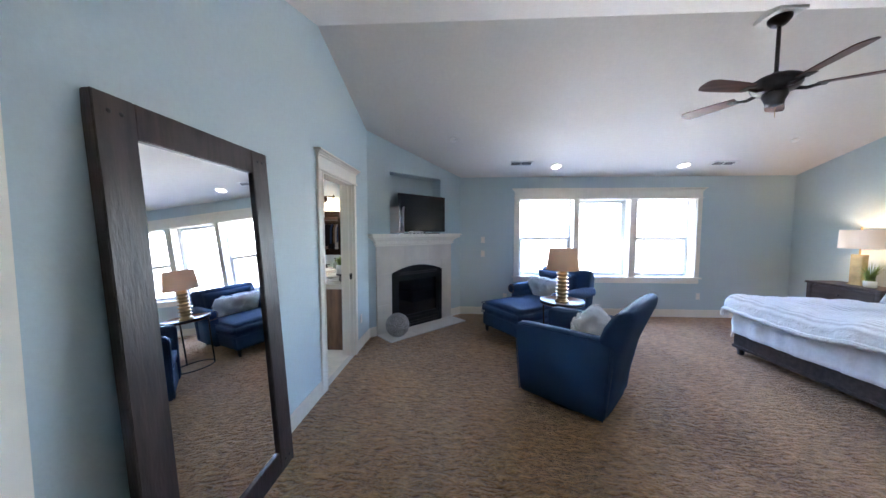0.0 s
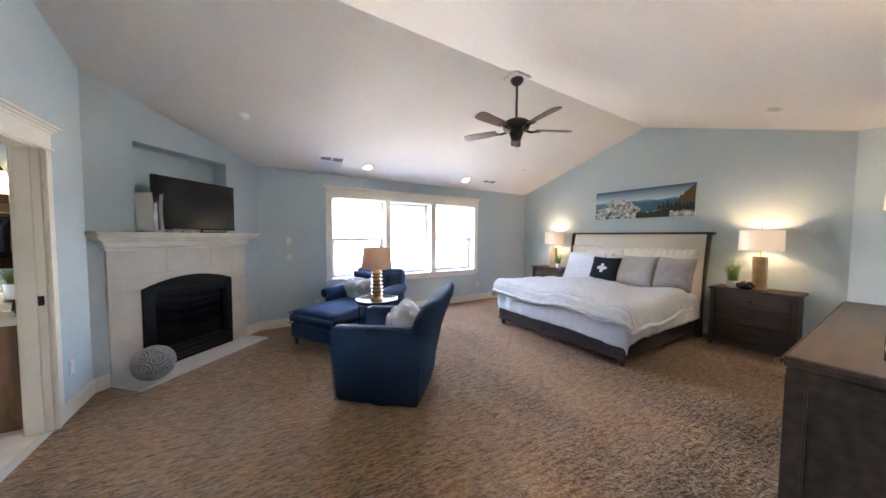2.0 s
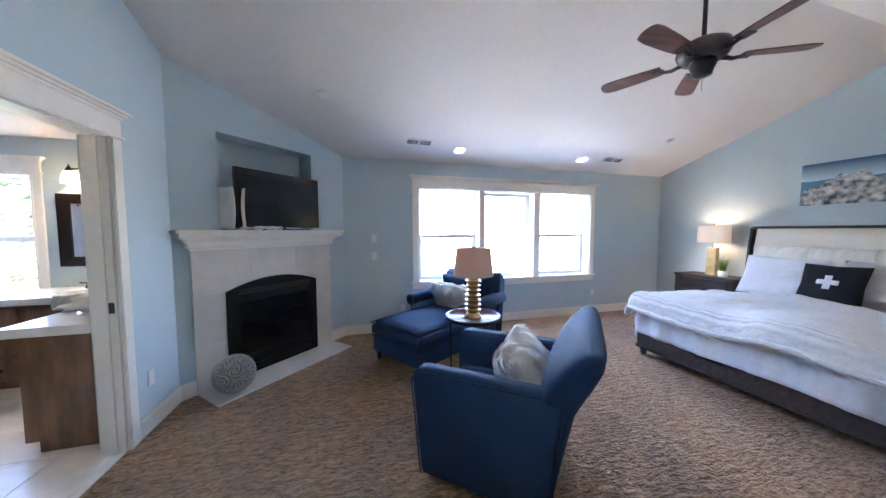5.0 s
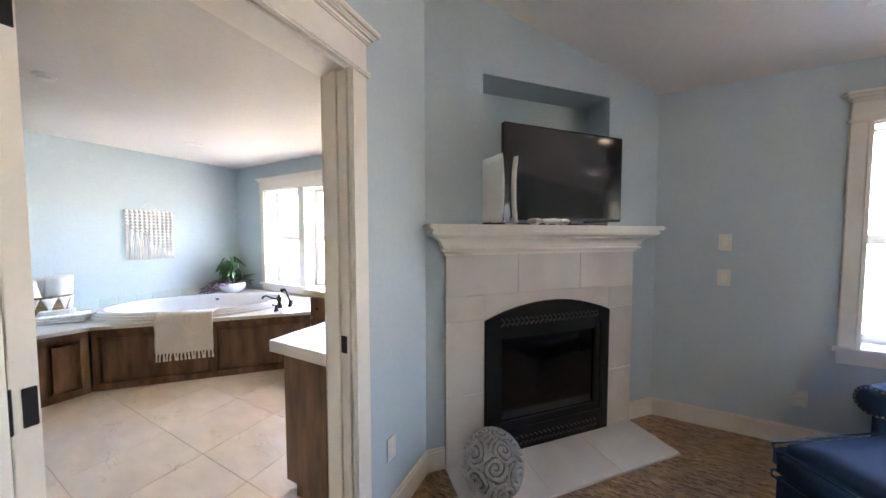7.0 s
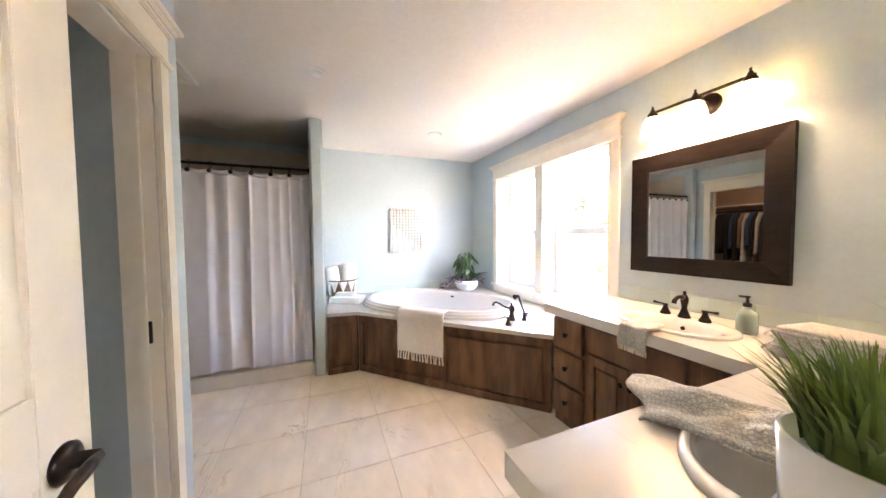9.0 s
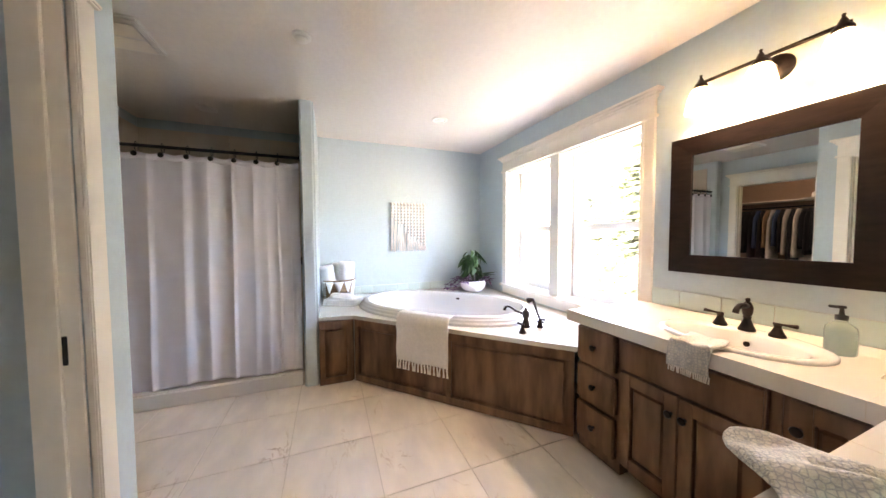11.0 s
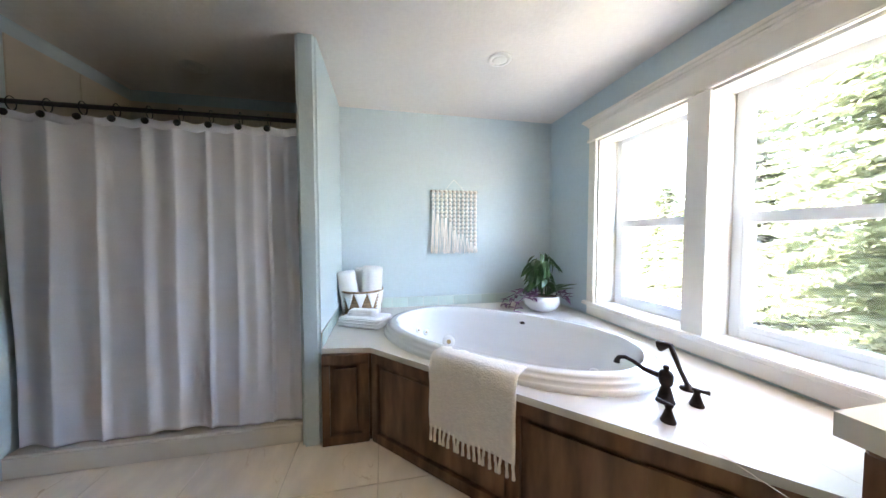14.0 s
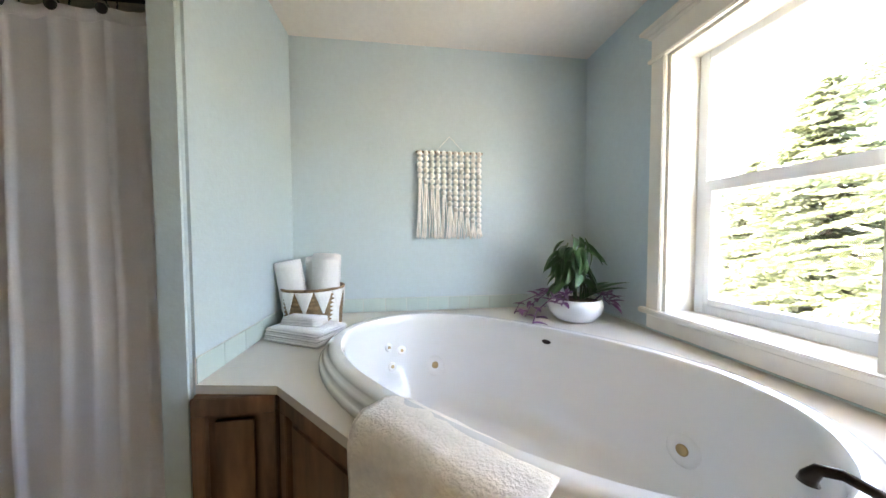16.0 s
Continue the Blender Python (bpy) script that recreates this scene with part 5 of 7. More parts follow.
def potted_grass(m, label, pot_r=0.055, pot_h=0.085, blades=90, ln=0.20, pot=WHITE, seed=1, thick=1.0):
    ob = thing("potted_grass", label, "plant", m, "potted grass plants")
    part("pot", bm_lathe([(0.001, 0.0), (pot_r * 0.85, 0.0), (pot_r * 0.95, 0.01), (pot_r, pot_h), (pot_r * 0.92, pot_h), (pot_r * 0.88, pot_h - 0.012), (0.001, pot_h - 0.012)], 28), pot, ob)
    rnd = random.Random(seed)
    bm = bmesh.new()
    for _ in range(blades):
        a, rr = rnd.uniform(0, 6.28), pot_r * 0.7 * rnd.random() ** 0.5
        b = Vector((rr * math.cos(a), rr * math.sin(a), pot_h - 0.015))
        out = Vector((math.cos(a + rnd.uniform(-0.5, 0.5)), math.sin(a + rnd.uniform(-0.5, 0.5)), 0))
        l, bend = ln * rnd.uniform(0.55, 1.1), rnd.uniform(0.08, 0.75)
        s = Vector((-out.y, out.x, 0)) * rnd.uniform(0.0025, 0.005) * thick
        prev = None
        for k in range(5):
            t = k / 4
            p = b + out * (bend * l * t * t) + Vector((0, 0, l * t * (1 - 0.35 * bend * t)))
            w = s * (1 - t * 0.92)
            cur = (bm.verts.new(p - w), bm.verts.new(p + w))
            if prev:
                bm.faces.new((prev[0], prev[1], cur[1], cur[0]))
            prev = cur
    g = part("grass", bm, GRASSY, ob)
    return ob


for yc, s in ((1.43, 1), (4.50, -1)):
    nightstand(Matrix.Translation((NX, yc, 0)) @ TURN_E)
    bedside_lamp(Matrix.Translation((NX + 0.02, yc - 0.02 * s, 0.776)) @ TURN_E)
    lamp("bedside_bulb", "POINT", Matrix.Translation((NX + 0.02, yc - 0.02 * s, 1.42)), 0.30, WARM, 0.05)
potted_grass(Matrix.Translation((NX - 0.09, 1.63, 0.776)), "small potted grass plant in a white pot on the nightstand", 0.065, 0.095, 190, 0.33, seed=2)
potted_grass(Matrix.Translation((NX - 0.08, 4.32, 0.776)), "small potted grass plant in a white pot on the nightstand", 0.06, 0.09, 150, 0.27, seed=5)
kb = bmesh.new()
for k in range(46):
    p = Vector((random.gauss(0, 1), random.gauss(0, 1), random.gauss(0, 1))).normalized()
    q = bm_lathe([(0.001, -0.012), (0.012, -0.004), (0.013, 0.004), (0.001, 0.014)], 6)
    kb = join(kb, moved(q, Matrix.Translation(Vector((p.x * 0.05, p.y * 0.05, 0.036 + p.z * 0.028))) @ p.to_track_quat("Z", "Y").to_matrix().to_4x4()))
kb = join(kb, moved(bm_lathe([(0.001, -0.034), (0.03, -0.034), (0.05, 0), (0.03, 0.03), (0.001, 0.03)], 16), Matrix.Translation((0, 0, 0.036))))
solid("decor_flower", kb, SCREEN, "small black petalled ornament on the nightstand", "ornament", Matrix.Translation((NX - 0.14, 1.50, 0.777)) @ Matrix.Scale(1.45, 4))

# framed view over the bed: canvas with thin painted layers
cv = thing("canvas_picture", "wide canvas print of snowy mountains and a blue lake", "picture", Matrix.Translation((E, 2.925, 2.02)) @ TURN_E)
PW, PH = 0.775, 0.255
m_sky = bpy.data.materials.new("print_sky")
m_sky.use_nodes = True
nn, ll = m_sky.node_tree.nodes, m_sky.node_tree.links
tcn, sep, rmp = nn.new("ShaderNodeTexCoord"), nn.new("ShaderNodeSeparateXYZ"), nn.new("ShaderNodeValToRGB")
ll.new(tcn.outputs["Generated"], sep.inputs[0])
ll.new(sep.outputs["Z"], rmp.inputs["Fac"])
ll.new(rmp.outputs["Color"], nn["Principled BSDF"].inputs["Base Color"])
rmp.color_ramp.elements[0].position, rmp.color_ramp.elements[0].color = 0.52, (0.62, 0.80, 0.86, 1)
rmp.color_ramp.elements.new(0.72).color = (0.045, 0.24, 0.42, 1)
rmp.color_ramp.elements[1].position, rmp.color_ramp.elements[1].color = 1.0, (0.008, 0.065, 0.17, 1)
P_SNOW = material("print_snow", (0.82, 0.78, 0.70), 0.6, scale=17, color2=(0.045, 0.075, 0.11), coarse=9)
P_LAKE = material("print_lake", (0.035, 0.13, 0.20), 0.5, scale=8, spread=0.3)
P_HILL = material("print_far_hills", (0.10, 0.24, 0.36), 0.6, scale=10, spread=0.2)
P_TREE = material("print_trees", (0.022, 0.026, 0.02), 0.6, scale=30, spread=0.5)
P_GOLD = material("print_autumn_leaves", (0.15, 0.09, 0.025), 0.6, scale=40, color2=(0.04, 0.05, 0.02))
part("canvas", bm_box(-PW, -0.036, -PH, PW, -0.001, PH, 0.002), m_sky, cv)


def strip(x0, x1, base, fn, y):
    n = 60
    bm = bmesh.new()
    lo = [bm.verts.new((x0 + (x1 - x0) * k / n, y, base)) for k in range(n + 1)]
    hi = [bm.verts.new((x0 + (x1 - x0) * k / n, y, max(base + 0.001, min(PH - 0.002, fn(x0 + (x1 - x0) * k / n))))) for k in range(n + 1)]
    for k in range(n):
        bm.faces.new((lo[k], lo[k + 1], hi[k + 1], hi[k]))
    bmesh.ops.recalc_face_normals(bm, faces=bm.faces[:])
    bmesh.ops.solidify(bm, geom=bm.faces[:], thickness=0.0006)
    return bm


part("print_layer", strip(-PW + 0.001, PW - 0.001, -0.10, lambda x: 0.045 + 0.018 * noise.noise((x * 5, 1, 0)), -0.0375), P_HILL, cv)
part("print_layer", strip(-0.30, PW - 0.001, -PH + 0.001, lambda x: 0.015, -0.0385), P_LAKE, cv)
part("print_layer", strip(-PW + 0.001, 0.02, -PH + 0.001, lambda x: 0.115 - 0.62 * abs(x + 0.36) ** 1.2 + 0.06 * noise.noise((x * 12, 3, 0)) + 0.03 * noise.noise((x * 40, 3, 0)), -0.0395), P_SNOW, cv)
part("print_layer", strip(-PW + 0.001, PW - 0.001, -PH + 0.001, lambda x: -0.15 + 0.06 * noise.noise((x * 7, 8, 0)) + 0.12 * max(0, x - 0.1), -0.0405), P_SNOW, cv)
part("print_layer", strip(-0.05, PW - 0.001, -PH + 0.001, lambda x: -0.17 + 0.10 * abs(noise.noise((x * 26, 5, 0))) + 0.20 * max(0, x - 0.2), -0.0415), P_TREE, cv)
for k in range(7):
    xt = (0.36, 0.42, 0.47, 0.53, 0.58, 0.63, 0.30)[k]
    ht = (0.10, 0.15, 0.08, 0.12, 0.16, 0.10, 0.06)[k]
    part("print_layer", strip(xt - 0.03, xt + 0.03, -0.12, lambda x, xt=xt, ht=ht: -0.10 + ht * (1 - abs(x - xt) / 0.03) + 0.015 * noise.noise((x * 90, 2, 0)), -0.0425), P_TREE, cv)
part("print_layer", strip(0.58, PW - 0.001, -0.02, lambda x: 0.06 + 0.9 * max(0, x - 0.58) + 0.05 * noise.noise((x * 30, 9, 0)), -0.0435), P_GOLD, cv)
part("print_layer", strip(0.45, PW - 0.001, -PH + 0.001, lambda x: -0.16 + 0.05 * noise.noise((x * 18, 4, 0)), -0.0445), P_SNOW, cv)

# dresser with lamp and candle
dr = thing("dresser", "long dark grey-brown wooden dresser", "dresser", Matrix.Translation((2.565, 0.362, 0)))
part("top", bm_box(-0.91, -0.265, 0.965, 0.91, 0.265, 1.0, 0.010, 3), WOOD_G, dr)
part("top_inlay", bm_box(-0.895, -0.25, 0.998, 0.895, 0.25, 1.003, 0.002), WOOD_WORN, dr, "worn brown dresser top")
part("cornice", bm_box(-0.895, -0.25, 0.92, 0.895, 0.25, 0.966, 0.012, 3), WOOD_G, dr)
part("body", bm_box(-0.86, -0.235, 0.08, 0.86, 0.215, 0.93, 0.004), WOOD_G, dr)
for x in (-1, 1):
    for y in (-0.225, 0.225):
        part("corner_post", bm_box(x * 0.85 - 0.035, y - 0.028, 0.0, x * 0.85 + 0.035, y + 0.028, 0.93, 0.006), WOOD_G, dr)
    part("side_panel", bm_box(x * 0.862 - 0.006, -0.19, 0.13, x * 0.862 + 0.006, 0.19, 0.88, 0.004), WOOD_G, dr)
part("plinth", bm_box(-0.88, -0.245, 0.03, 0.88, 0.245, 0.11, 0.008), WOOD_G, dr)
for i in range(3):
    for j, xs in enumerate(((-0.80, -0.28), (-0.26, 0.26), (0.28, 0.80))):
        z0 = 0.14 + i * 0.265
        d = part("drawer", bm_box(xs[0], 0.205, z0, xs[1], 0.235, z0 + 0.245, 0.006), WOOD_G, dr)
        part("handle", bm_box((xs[0] + xs[1]) / 2 - 0.07, 0.234, z0 + 0.11, (xs[0] + xs[1]) / 2 + 0.07, 0.252, z0 + 0.132, 0.004), BRONZE, d)
dl = thing("table_lamp", "carved dark table lamp with large lit cream shade on the dresser", "table lamp", Matrix.Translation((1.985, 0.255, 1.003)))
part("foot", join(bm_box(-0.085, -0.085, 0.0, 0.085, 0.085, 0.022, 0.006), bm_box(-0.07, -0.07, 0.022, 0.07, 0.07, 0.045, 0.008)), BRONZE, dl)
part("base", bm_lathe([(0.001, 0.04), (0.06, 0.045), (0.05, 0.07), (0.028, 0.085), (0.03, 0.10), (0.046, 0.13), (0.05, 0.16), (0.044, 0.19), (0.026, 0.21), (0.04, 0.225), (0.042, 0.24), (0.022, 0.255), (0.020, 0.50), (0.03, 0.52), (0.012, 0.54), (0.001, 0.54)], 24), BRONZE, dl)
part("shade", bm_lathe([(0.188, 0.545), (0.172, 0.865), (0.170, 0.865), (0.186, 0.545), (0.188, 0.545)], 56), GLOW, dl, "glowing cream fabric shade")
part("harp", bm_tube([(0, 0, 0.53), (0, 0, 0.88)], 0.005, 6), BRONZE, dl)
lamp("dresser_bulb", "POINT", Matrix.Translation((1.985, 0.255, 1.70)), 0.15, WARM, 0.05)
cd = thing("candle", "black glass candle jar with a round white label", "candle", Matrix.Translation((1.905, 0.372, 1.003)))
part("jar", bm_lathe([(0.001, 0.0), (0.043, 0.0), (0.045, 0.004), (0.045, 0.095), (0.041, 0.095), (0.041, 0.06), (0.001, 0.06)], 32), SCREEN, cd)
def label_patch(u, v):
    a, z = (u - 0.5) * 1.2, (v - 0.5) * 0.05
    lim = max(0.0, 1 - (z / 0.026) ** 2) ** 0.5
    a *= lim
    return (0.0457 * math.cos(a + 2.55), 0.0457 * math.sin(a + 2.55), 0.05 + z)
part("label", bm_grid(12, 10, label_patch, 0.0006), PLASTIC, cd, "round white paper label")

# leaning floor mirror
fm = thing("floor_mirror", "tall mirror in wide dark rustic frame leaning on the wall", "mirror", Matrix.Translation((-1.145, 1.615, 0.0)) @ Matrix.Rotation(radians(90), 4, "Z") @ Matrix.Rotation(radians(-3.6), 4, "X"))
MW, MH, FB = 0.445, 1.98, 0.135
for s in (-1, 1):
    part("stile", bm_box(s * MW if s < 0 else MW - FB, -0.005, 0.0, -MW + FB if s < 0 else MW, 0.04, MH, 0.004), FRAME_D, fm)
for z0, z1 in ((0.0, FB), (MH - FB, MH)):
    part("rail", bm_box(-MW + FB, -0.003, z0, MW - FB, 0.038, z1, 0.004), FRAME_D, fm)
part("mirror_glass", bm_box(-MW + FB - 0.01, 0.012, FB - 0.01, MW - FB + 0.01, 0.018, MH - FB + 0.01), MIRROR, fm, "silvered mirror glass")
for s in (-1, 1):
    for z in (0.06, MH - 0.06):
        for d in (-0.02, 0.02):
            part("bolt", moved(bm_lathe([(0.009, 0), (0.006, 0.004), (0.001, 0.005)], 10), Matrix.Translation((s * (MW - 0.067) + d, -0.005, z)) @ Matrix.Rotation(radians(90), 4, "X")), BLACK, fm)

# ---- bathroom: tub, deck and panels ----
P0, PD, PN = Vector((-4.43, 3.70)), Vector((0.7235, 0.6903)), Vector((0.6903, -0.7235))
TUBC = Vector((-4.395, 4.520))
TA, TB, DECK = 0.870, 0.525, 0.592
TUBM = Matrix.Translation((TUBC.x, TUBC.y, 0)) @ Matrix.Rotation(math.atan2(PD.y, PD.x), 4, "Z")
PANM = Matrix.Translation((P0.x, P0.y, 0)) @ Matrix.Rotation(math.atan2(PD.y, PD.x), 4, "Z")   # x along the front, -y outwards


def oval(a, b, t, e=2.35):
    c, s = math.cos(t), math.sin(t)
    return (a * math.copysign(abs(c) ** (2 / e), c), b * math.copysign(abs(s) ** (2 / e), s))


def slab_with_hole(poly, centre, a, b, turn, z0, z1, e=2.35):
    """A slab over a convex-seen polygon with an oval hole in it."""
    c = Vector(centre)
    angs = [2 * math.pi * k / 96 for k in range(96)] + [math.atan2(y - c.y, x - c.x) % (2 * math.pi) for x, y in poly]
    angs = sorted(set(round(t, 6) for t in angs))
    outer, inner = [], []
    rot = Matrix.Rotation(turn, 2)
    for t in angs:
        d = Vector((math.cos(t), math.sin(t)))
        best = 1e9
        for i in range(len(poly)):
            p, q = Vector(poly[i]), Vector(poly[(i + 1) % len(poly)])
            ed = q - p
            den = d.x * ed.y - d.y * ed.x
            if abs(den) < 1e-9:
                continue
            k = ((p.x - c.x) * ed.y - (p.y - c.y) * ed.x) / den
            u = ((p.x - c.x) * d.y - (p.y - c.y) * d.x) / den
            if k > 1e-6 and -1e-6 <= u <= 1 + 1e-6:
                best = min(best, k)
        outer.append(c + d * best)
        l = Matrix.Rotation(-turn, 2) @ d
        rr = 1 / ((abs(l.x) / a) ** e + (abs(l.y) / b) ** e) ** (1 / e)
        inner.append(c + d * rr)
    bm = bmesh.new()
    ot, it = [bm.verts.new((*p, z1)) for p in outer], [bm.verts.new((*p, z1)) for p in inner]
    ob_, ib = [bm.verts.new((*p, z0)) for p in outer], [bm.verts.new((*p, z0)) for p in inner]
    n = len(angs)
    for i in range(n):
        j = (i + 1) % n
        bm.faces.new((ot[i], ot[j], it[j], it[i]))
        bm.faces.new((ob_[j], ob_[i], ib[i], ib[j]))
        bm.faces.new((ob_[i], ob_[j], ot[j], ot[i]))
        bm.faces.new((it[i], it[j], ib[j], ib[i]))
    bmesh.ops.recalc_face_normals(bm, faces=bm.faces[:])
    return bm


surround = thing("bathtub_surround", "dark stained wooden tub surround with cream tiled deck", "tub surround")
poly = [(-4.435, 3.407), (-4.425, 3.695), (-3.105, 4.955), (-3.105, BN - 0.002), (BW + 0.002, BN - 0.002), (BW + 0.002, 3.407)]
deck = part("deck", slab_with_hole(poly, TUBC, TA * 0.93, TB * 0.90, math.atan2(PD.y, PD.x), 0.560, DECK), TILE_W, surround, "cream tiled tub deck")
for x, y, a, ln in ((-3.62, 4.80, 0, 0.50), (-3.42, 4.80, 90, 0.70), (-3.62, 5.05, 0, 0.50), (-5.42, 4.35, 0, 0.20), (-4.95, 3.41, 90, 0.22), (-4.60, 3.41, 90, 0.22), (-4.95, 5.28, 90, 0.22), (-4.4, 5.28, 90, 0.22), (-3.9, 5.28, 90, 0.22)):
    part("grout_joint", moved(bm_box(0, -0.0011, DECK - 0.001, ln, 0.0011, DECK + 0.0004), Matrix.Translation((x, y, 0)) @ Matrix.Rotation(radians(a), 4, "Z")), GROUT, deck)
part("core", bm_box(0.01, 0.03, 0.0, 1.80, 0.05, 0.56), WOOD, surround) .matrix_local = PANM
part("core", bm_box(-4.47, 3.41, 0, -4.455, 3.70, 0.56), WOOD, surround)


def rail_frame(x0, x1, z0, z1, cuts, m, parent, t=0.022):
    """Face frame of stiles and rails with recessed raised panels between."""
    sw = 0.045
    def put(name, bm, p=parent):
        o = part(name, bm, WOOD, p)
        o.matrix_local = m
        return o
    put("rail", bm_box(x0, -t + 0.022, z1 - 0.062, x1, 0.03, z1, 0.003))
    put("rail", bm_box(x0, -t + 0.022, z0, x1, 0.03, z0 + 0.060, 0.003))
    edges = [x0, *cuts, x1]
    for i, x in enumerate(edges):
        a = x if i == 0 else (x - sw if i == len(edges) - 1 else x - sw / 2)
        put("stile", bm_box(a, -t + 0.021, z0 + 0.058, a + sw, 0.03, z1 - 0.060, 0.003))
    for i in range(len(edges) - 1):
        a = edges[i] + (sw if i == 0 else sw / 2)
        b = edges[i + 1] - (sw if i == len(edges) - 2 else sw / 2)
        put("panel", join(bm_box(a, 0.023, z0 + 0.055, b, 0.03, z1 - 0.058), bm_box(a + 0.022, 0.008, z0 + 0.080, b - 0.022, 0.026, z1 - 0.082, 0.011, 2)))


rail_frame(0.0, 1.80, 0.0, 0.558, [0.92], PANM, surround)
rail_frame(0.0, 0.275, 0.0, 0.558, [], Matrix.Translation((-4.43, 3.41, 0)) @ Matrix.Rotation(radians(90), 4, "Z") @ Matrix.Translation((0, 0.0, 0)), surround)
acc = part("access_door", join(bm_box(1.395, -0.004, 0.075, 1.735, 0.012, 0.480, 0.004)), WOOD, surround)
acc.matrix_local = PANM

tub = thing("bathtub", "white oval jetted drop-in bathtub with stepped rim", "bathtub", TUBM)
NT = 72


def ring_mesh(rows, cap=True):
    bm = bmesh.new()
    rings = [[bm.verts.new((*oval(a, b, 2 * math.pi * k / NT), z)) for k in range(NT)] for a, b, z in rows]
    for p, q in zip(rings, rings[1:]):
        for k in range(NT):
            bm.faces.new((p[k], p[(k + 1) % NT], q[(k + 1) % NT], q[k]))
    if cap:
        bm.faces.new(rings[-1])
    bmesh.ops.recalc_face_normals(bm, faces=bm.faces[:])
    return smooth(bm)


rim = []
for out, z in ((0.0, DECK + 0.001), (0.0, DECK + 0.018), (-0.006, DECK + 0.024), (-0.014, DECK + 0.026), (-0.014, DECK + 0.040), (-0.022, DECK + 0.050), (-0.034, DECK + 0.054), (-0.034, DECK + 0.060), (-0.044, DECK + 0.070), (-0.062, DECK + 0.073), (-0.085, DECK + 0.070)):
    rim.append((TA + out, TB + out, z))
part("rim", ring_mesh(rim, False), WHITE, tub)
bowl = [(TA - 0.085, TB - 0.085, DECK + 0.070), (TA - 0.094, TB - 0.092, DECK + 0.060), (TA - 0.10, TB - 0.098, DECK + 0.03), (TA - 0.115, TB - 0.11, 0.50), (TA - 0.15, TB - 0.125, 0.38), (TA - 0.20, TB - 0.145, 0.26), (TA - 0.25, TB - 0.175, 0.20), (TA - 0.33, TB - 0.23, 0.175), (0.2, 0.1, 0.17)]
bw = part("basin", ring_mesh(bowl), WHITE, tub)


def jet(parent, m, r):
    j = part("jet", moved(bm_lathe([(0.001, 0.0), (r, 0.0), (r * 0.95, 0.004), (r * 0.55, 0.007), (0.001, 0.005)], 24), m), WHITE, parent, "white jet ring")
    part("nozzle", moved(bm_lathe([(r * 0.34, 0.006), (r * 0.34, 0.012), (r * 0.25, 0.014), (r * 0.16, 0.010), (0.001, 0.010)], 20), m), BRASS, j, "brass-coloured nozzle")


def on_bowl(t, z):
    rows = sorted(bowl, key=lambda r: r[2])
    for p, q in zip(rows, rows[1:]):
        if p[2] <= z <= q[2]:
            f = (z - p[2]) / (q[2] - p[2])
            a, b = p[0] + f * (q[0] - p[0]), p[1] + f * (q[1] - p[1])
    x, y = oval(a, b, t)
    x2, y2 = oval(a, b, t + 0.02)
    tang = Vector((x2 - x, y2 - y, 0)).normalized()
    nrm = Vector((-tang.y, tang.x, 0.25)).normalized()
    return Matrix.Translation((x, y, z)) @ nrm.to_track_quat("Z", "Y").to_matrix().to_4x4()


for t, z, r in ((2.86, 0.47, 0.026), (3.02, 0.50, 0.024), (3.02, 0.40, 0.026), (2.46, 0.38, 0.055), (0.80, 0.37, 0.055), (5.2, 0.42, 0.05)):
    jet(bw, on_bowl(t, z), r)
part("overflow", moved(bm_lathe([(0.001, 0), (0.016, 0), (0.015, 0.004), (0.001, 0.006)], 20, 1.4, 0.7), on_bowl(1.57, 0.60)), BRONZE, bw, "small oval overflow cap")

# deck faucet
def bell(h, r):
    return bm_lathe([(0.001, 0), (r, 0), (r * 1.02, 0.006), (r * 0.92, 0.012), (r * 0.72, h * 0.35), (r * 0.48, h * 0.62), (r * 0.40, h * 0.74), (r * 0.52, h * 0.80), (r * 0.42, h * 0.88), (r * 0.30, h), (0.001, h)], 24)


tf = thing("tub_faucet", "oil-rubbed bronze deck-mounted tub faucet with hand shower", "faucet", Matrix.Translation((-3.575, 4.905, DECK)) @ Matrix.Scale(0.8, 4))
sp = part("spout", join(bell(0.13, 0.042), bm_lathe([(0.028, 0.09), (0.032, 0.11), (0.033, 0.14), (0.026, 0.157), (0.011, 0.166), (0.015, 0.178), (0.010, 0.188), (0.001, 0.190)], 20)), BRONZE, tf)
dirv = Vector((-0.73, -0.355)).normalized()
pts = [(0.0, 0.128), (0.05, 0.128), (0.10, 0.136), (0.15, 0.160), (0.19, 0.170), (0.220, 0.161), (0.232, 0.140), (0.233, 0.126)]
part("spout_arm", bm_tube([(dirv.x * a, dirv.y * a, z) for a, z in pts], [0.015, 0.0135, 0.012, 0.0105, 0.011, 0.012, 0.0145, 0.018], 14), BRONZE, sp)
for (dx, dy), ang in (((0.138, -0.14), 200), ((0.062, 0.118), 20)):
    hd = part("handle", moved(bell(0.085, 0.031), Matrix.Translation((dx, dy, 0))), BRONZE, tf)
    c, s = math.cos(radians(ang)), math.sin(radians(ang))
    part("lever", bm_tube([(dx - 0.018 * c, dy - 0.018 * s, 0.078), (dx + 0.02 * c, dy + 0.02 * s, 0.080), (dx + 0.050 * c, dy + 0.050 * s, 0.084)], [0.009, 0.008, 0.011], 10), BRONZE, hd)
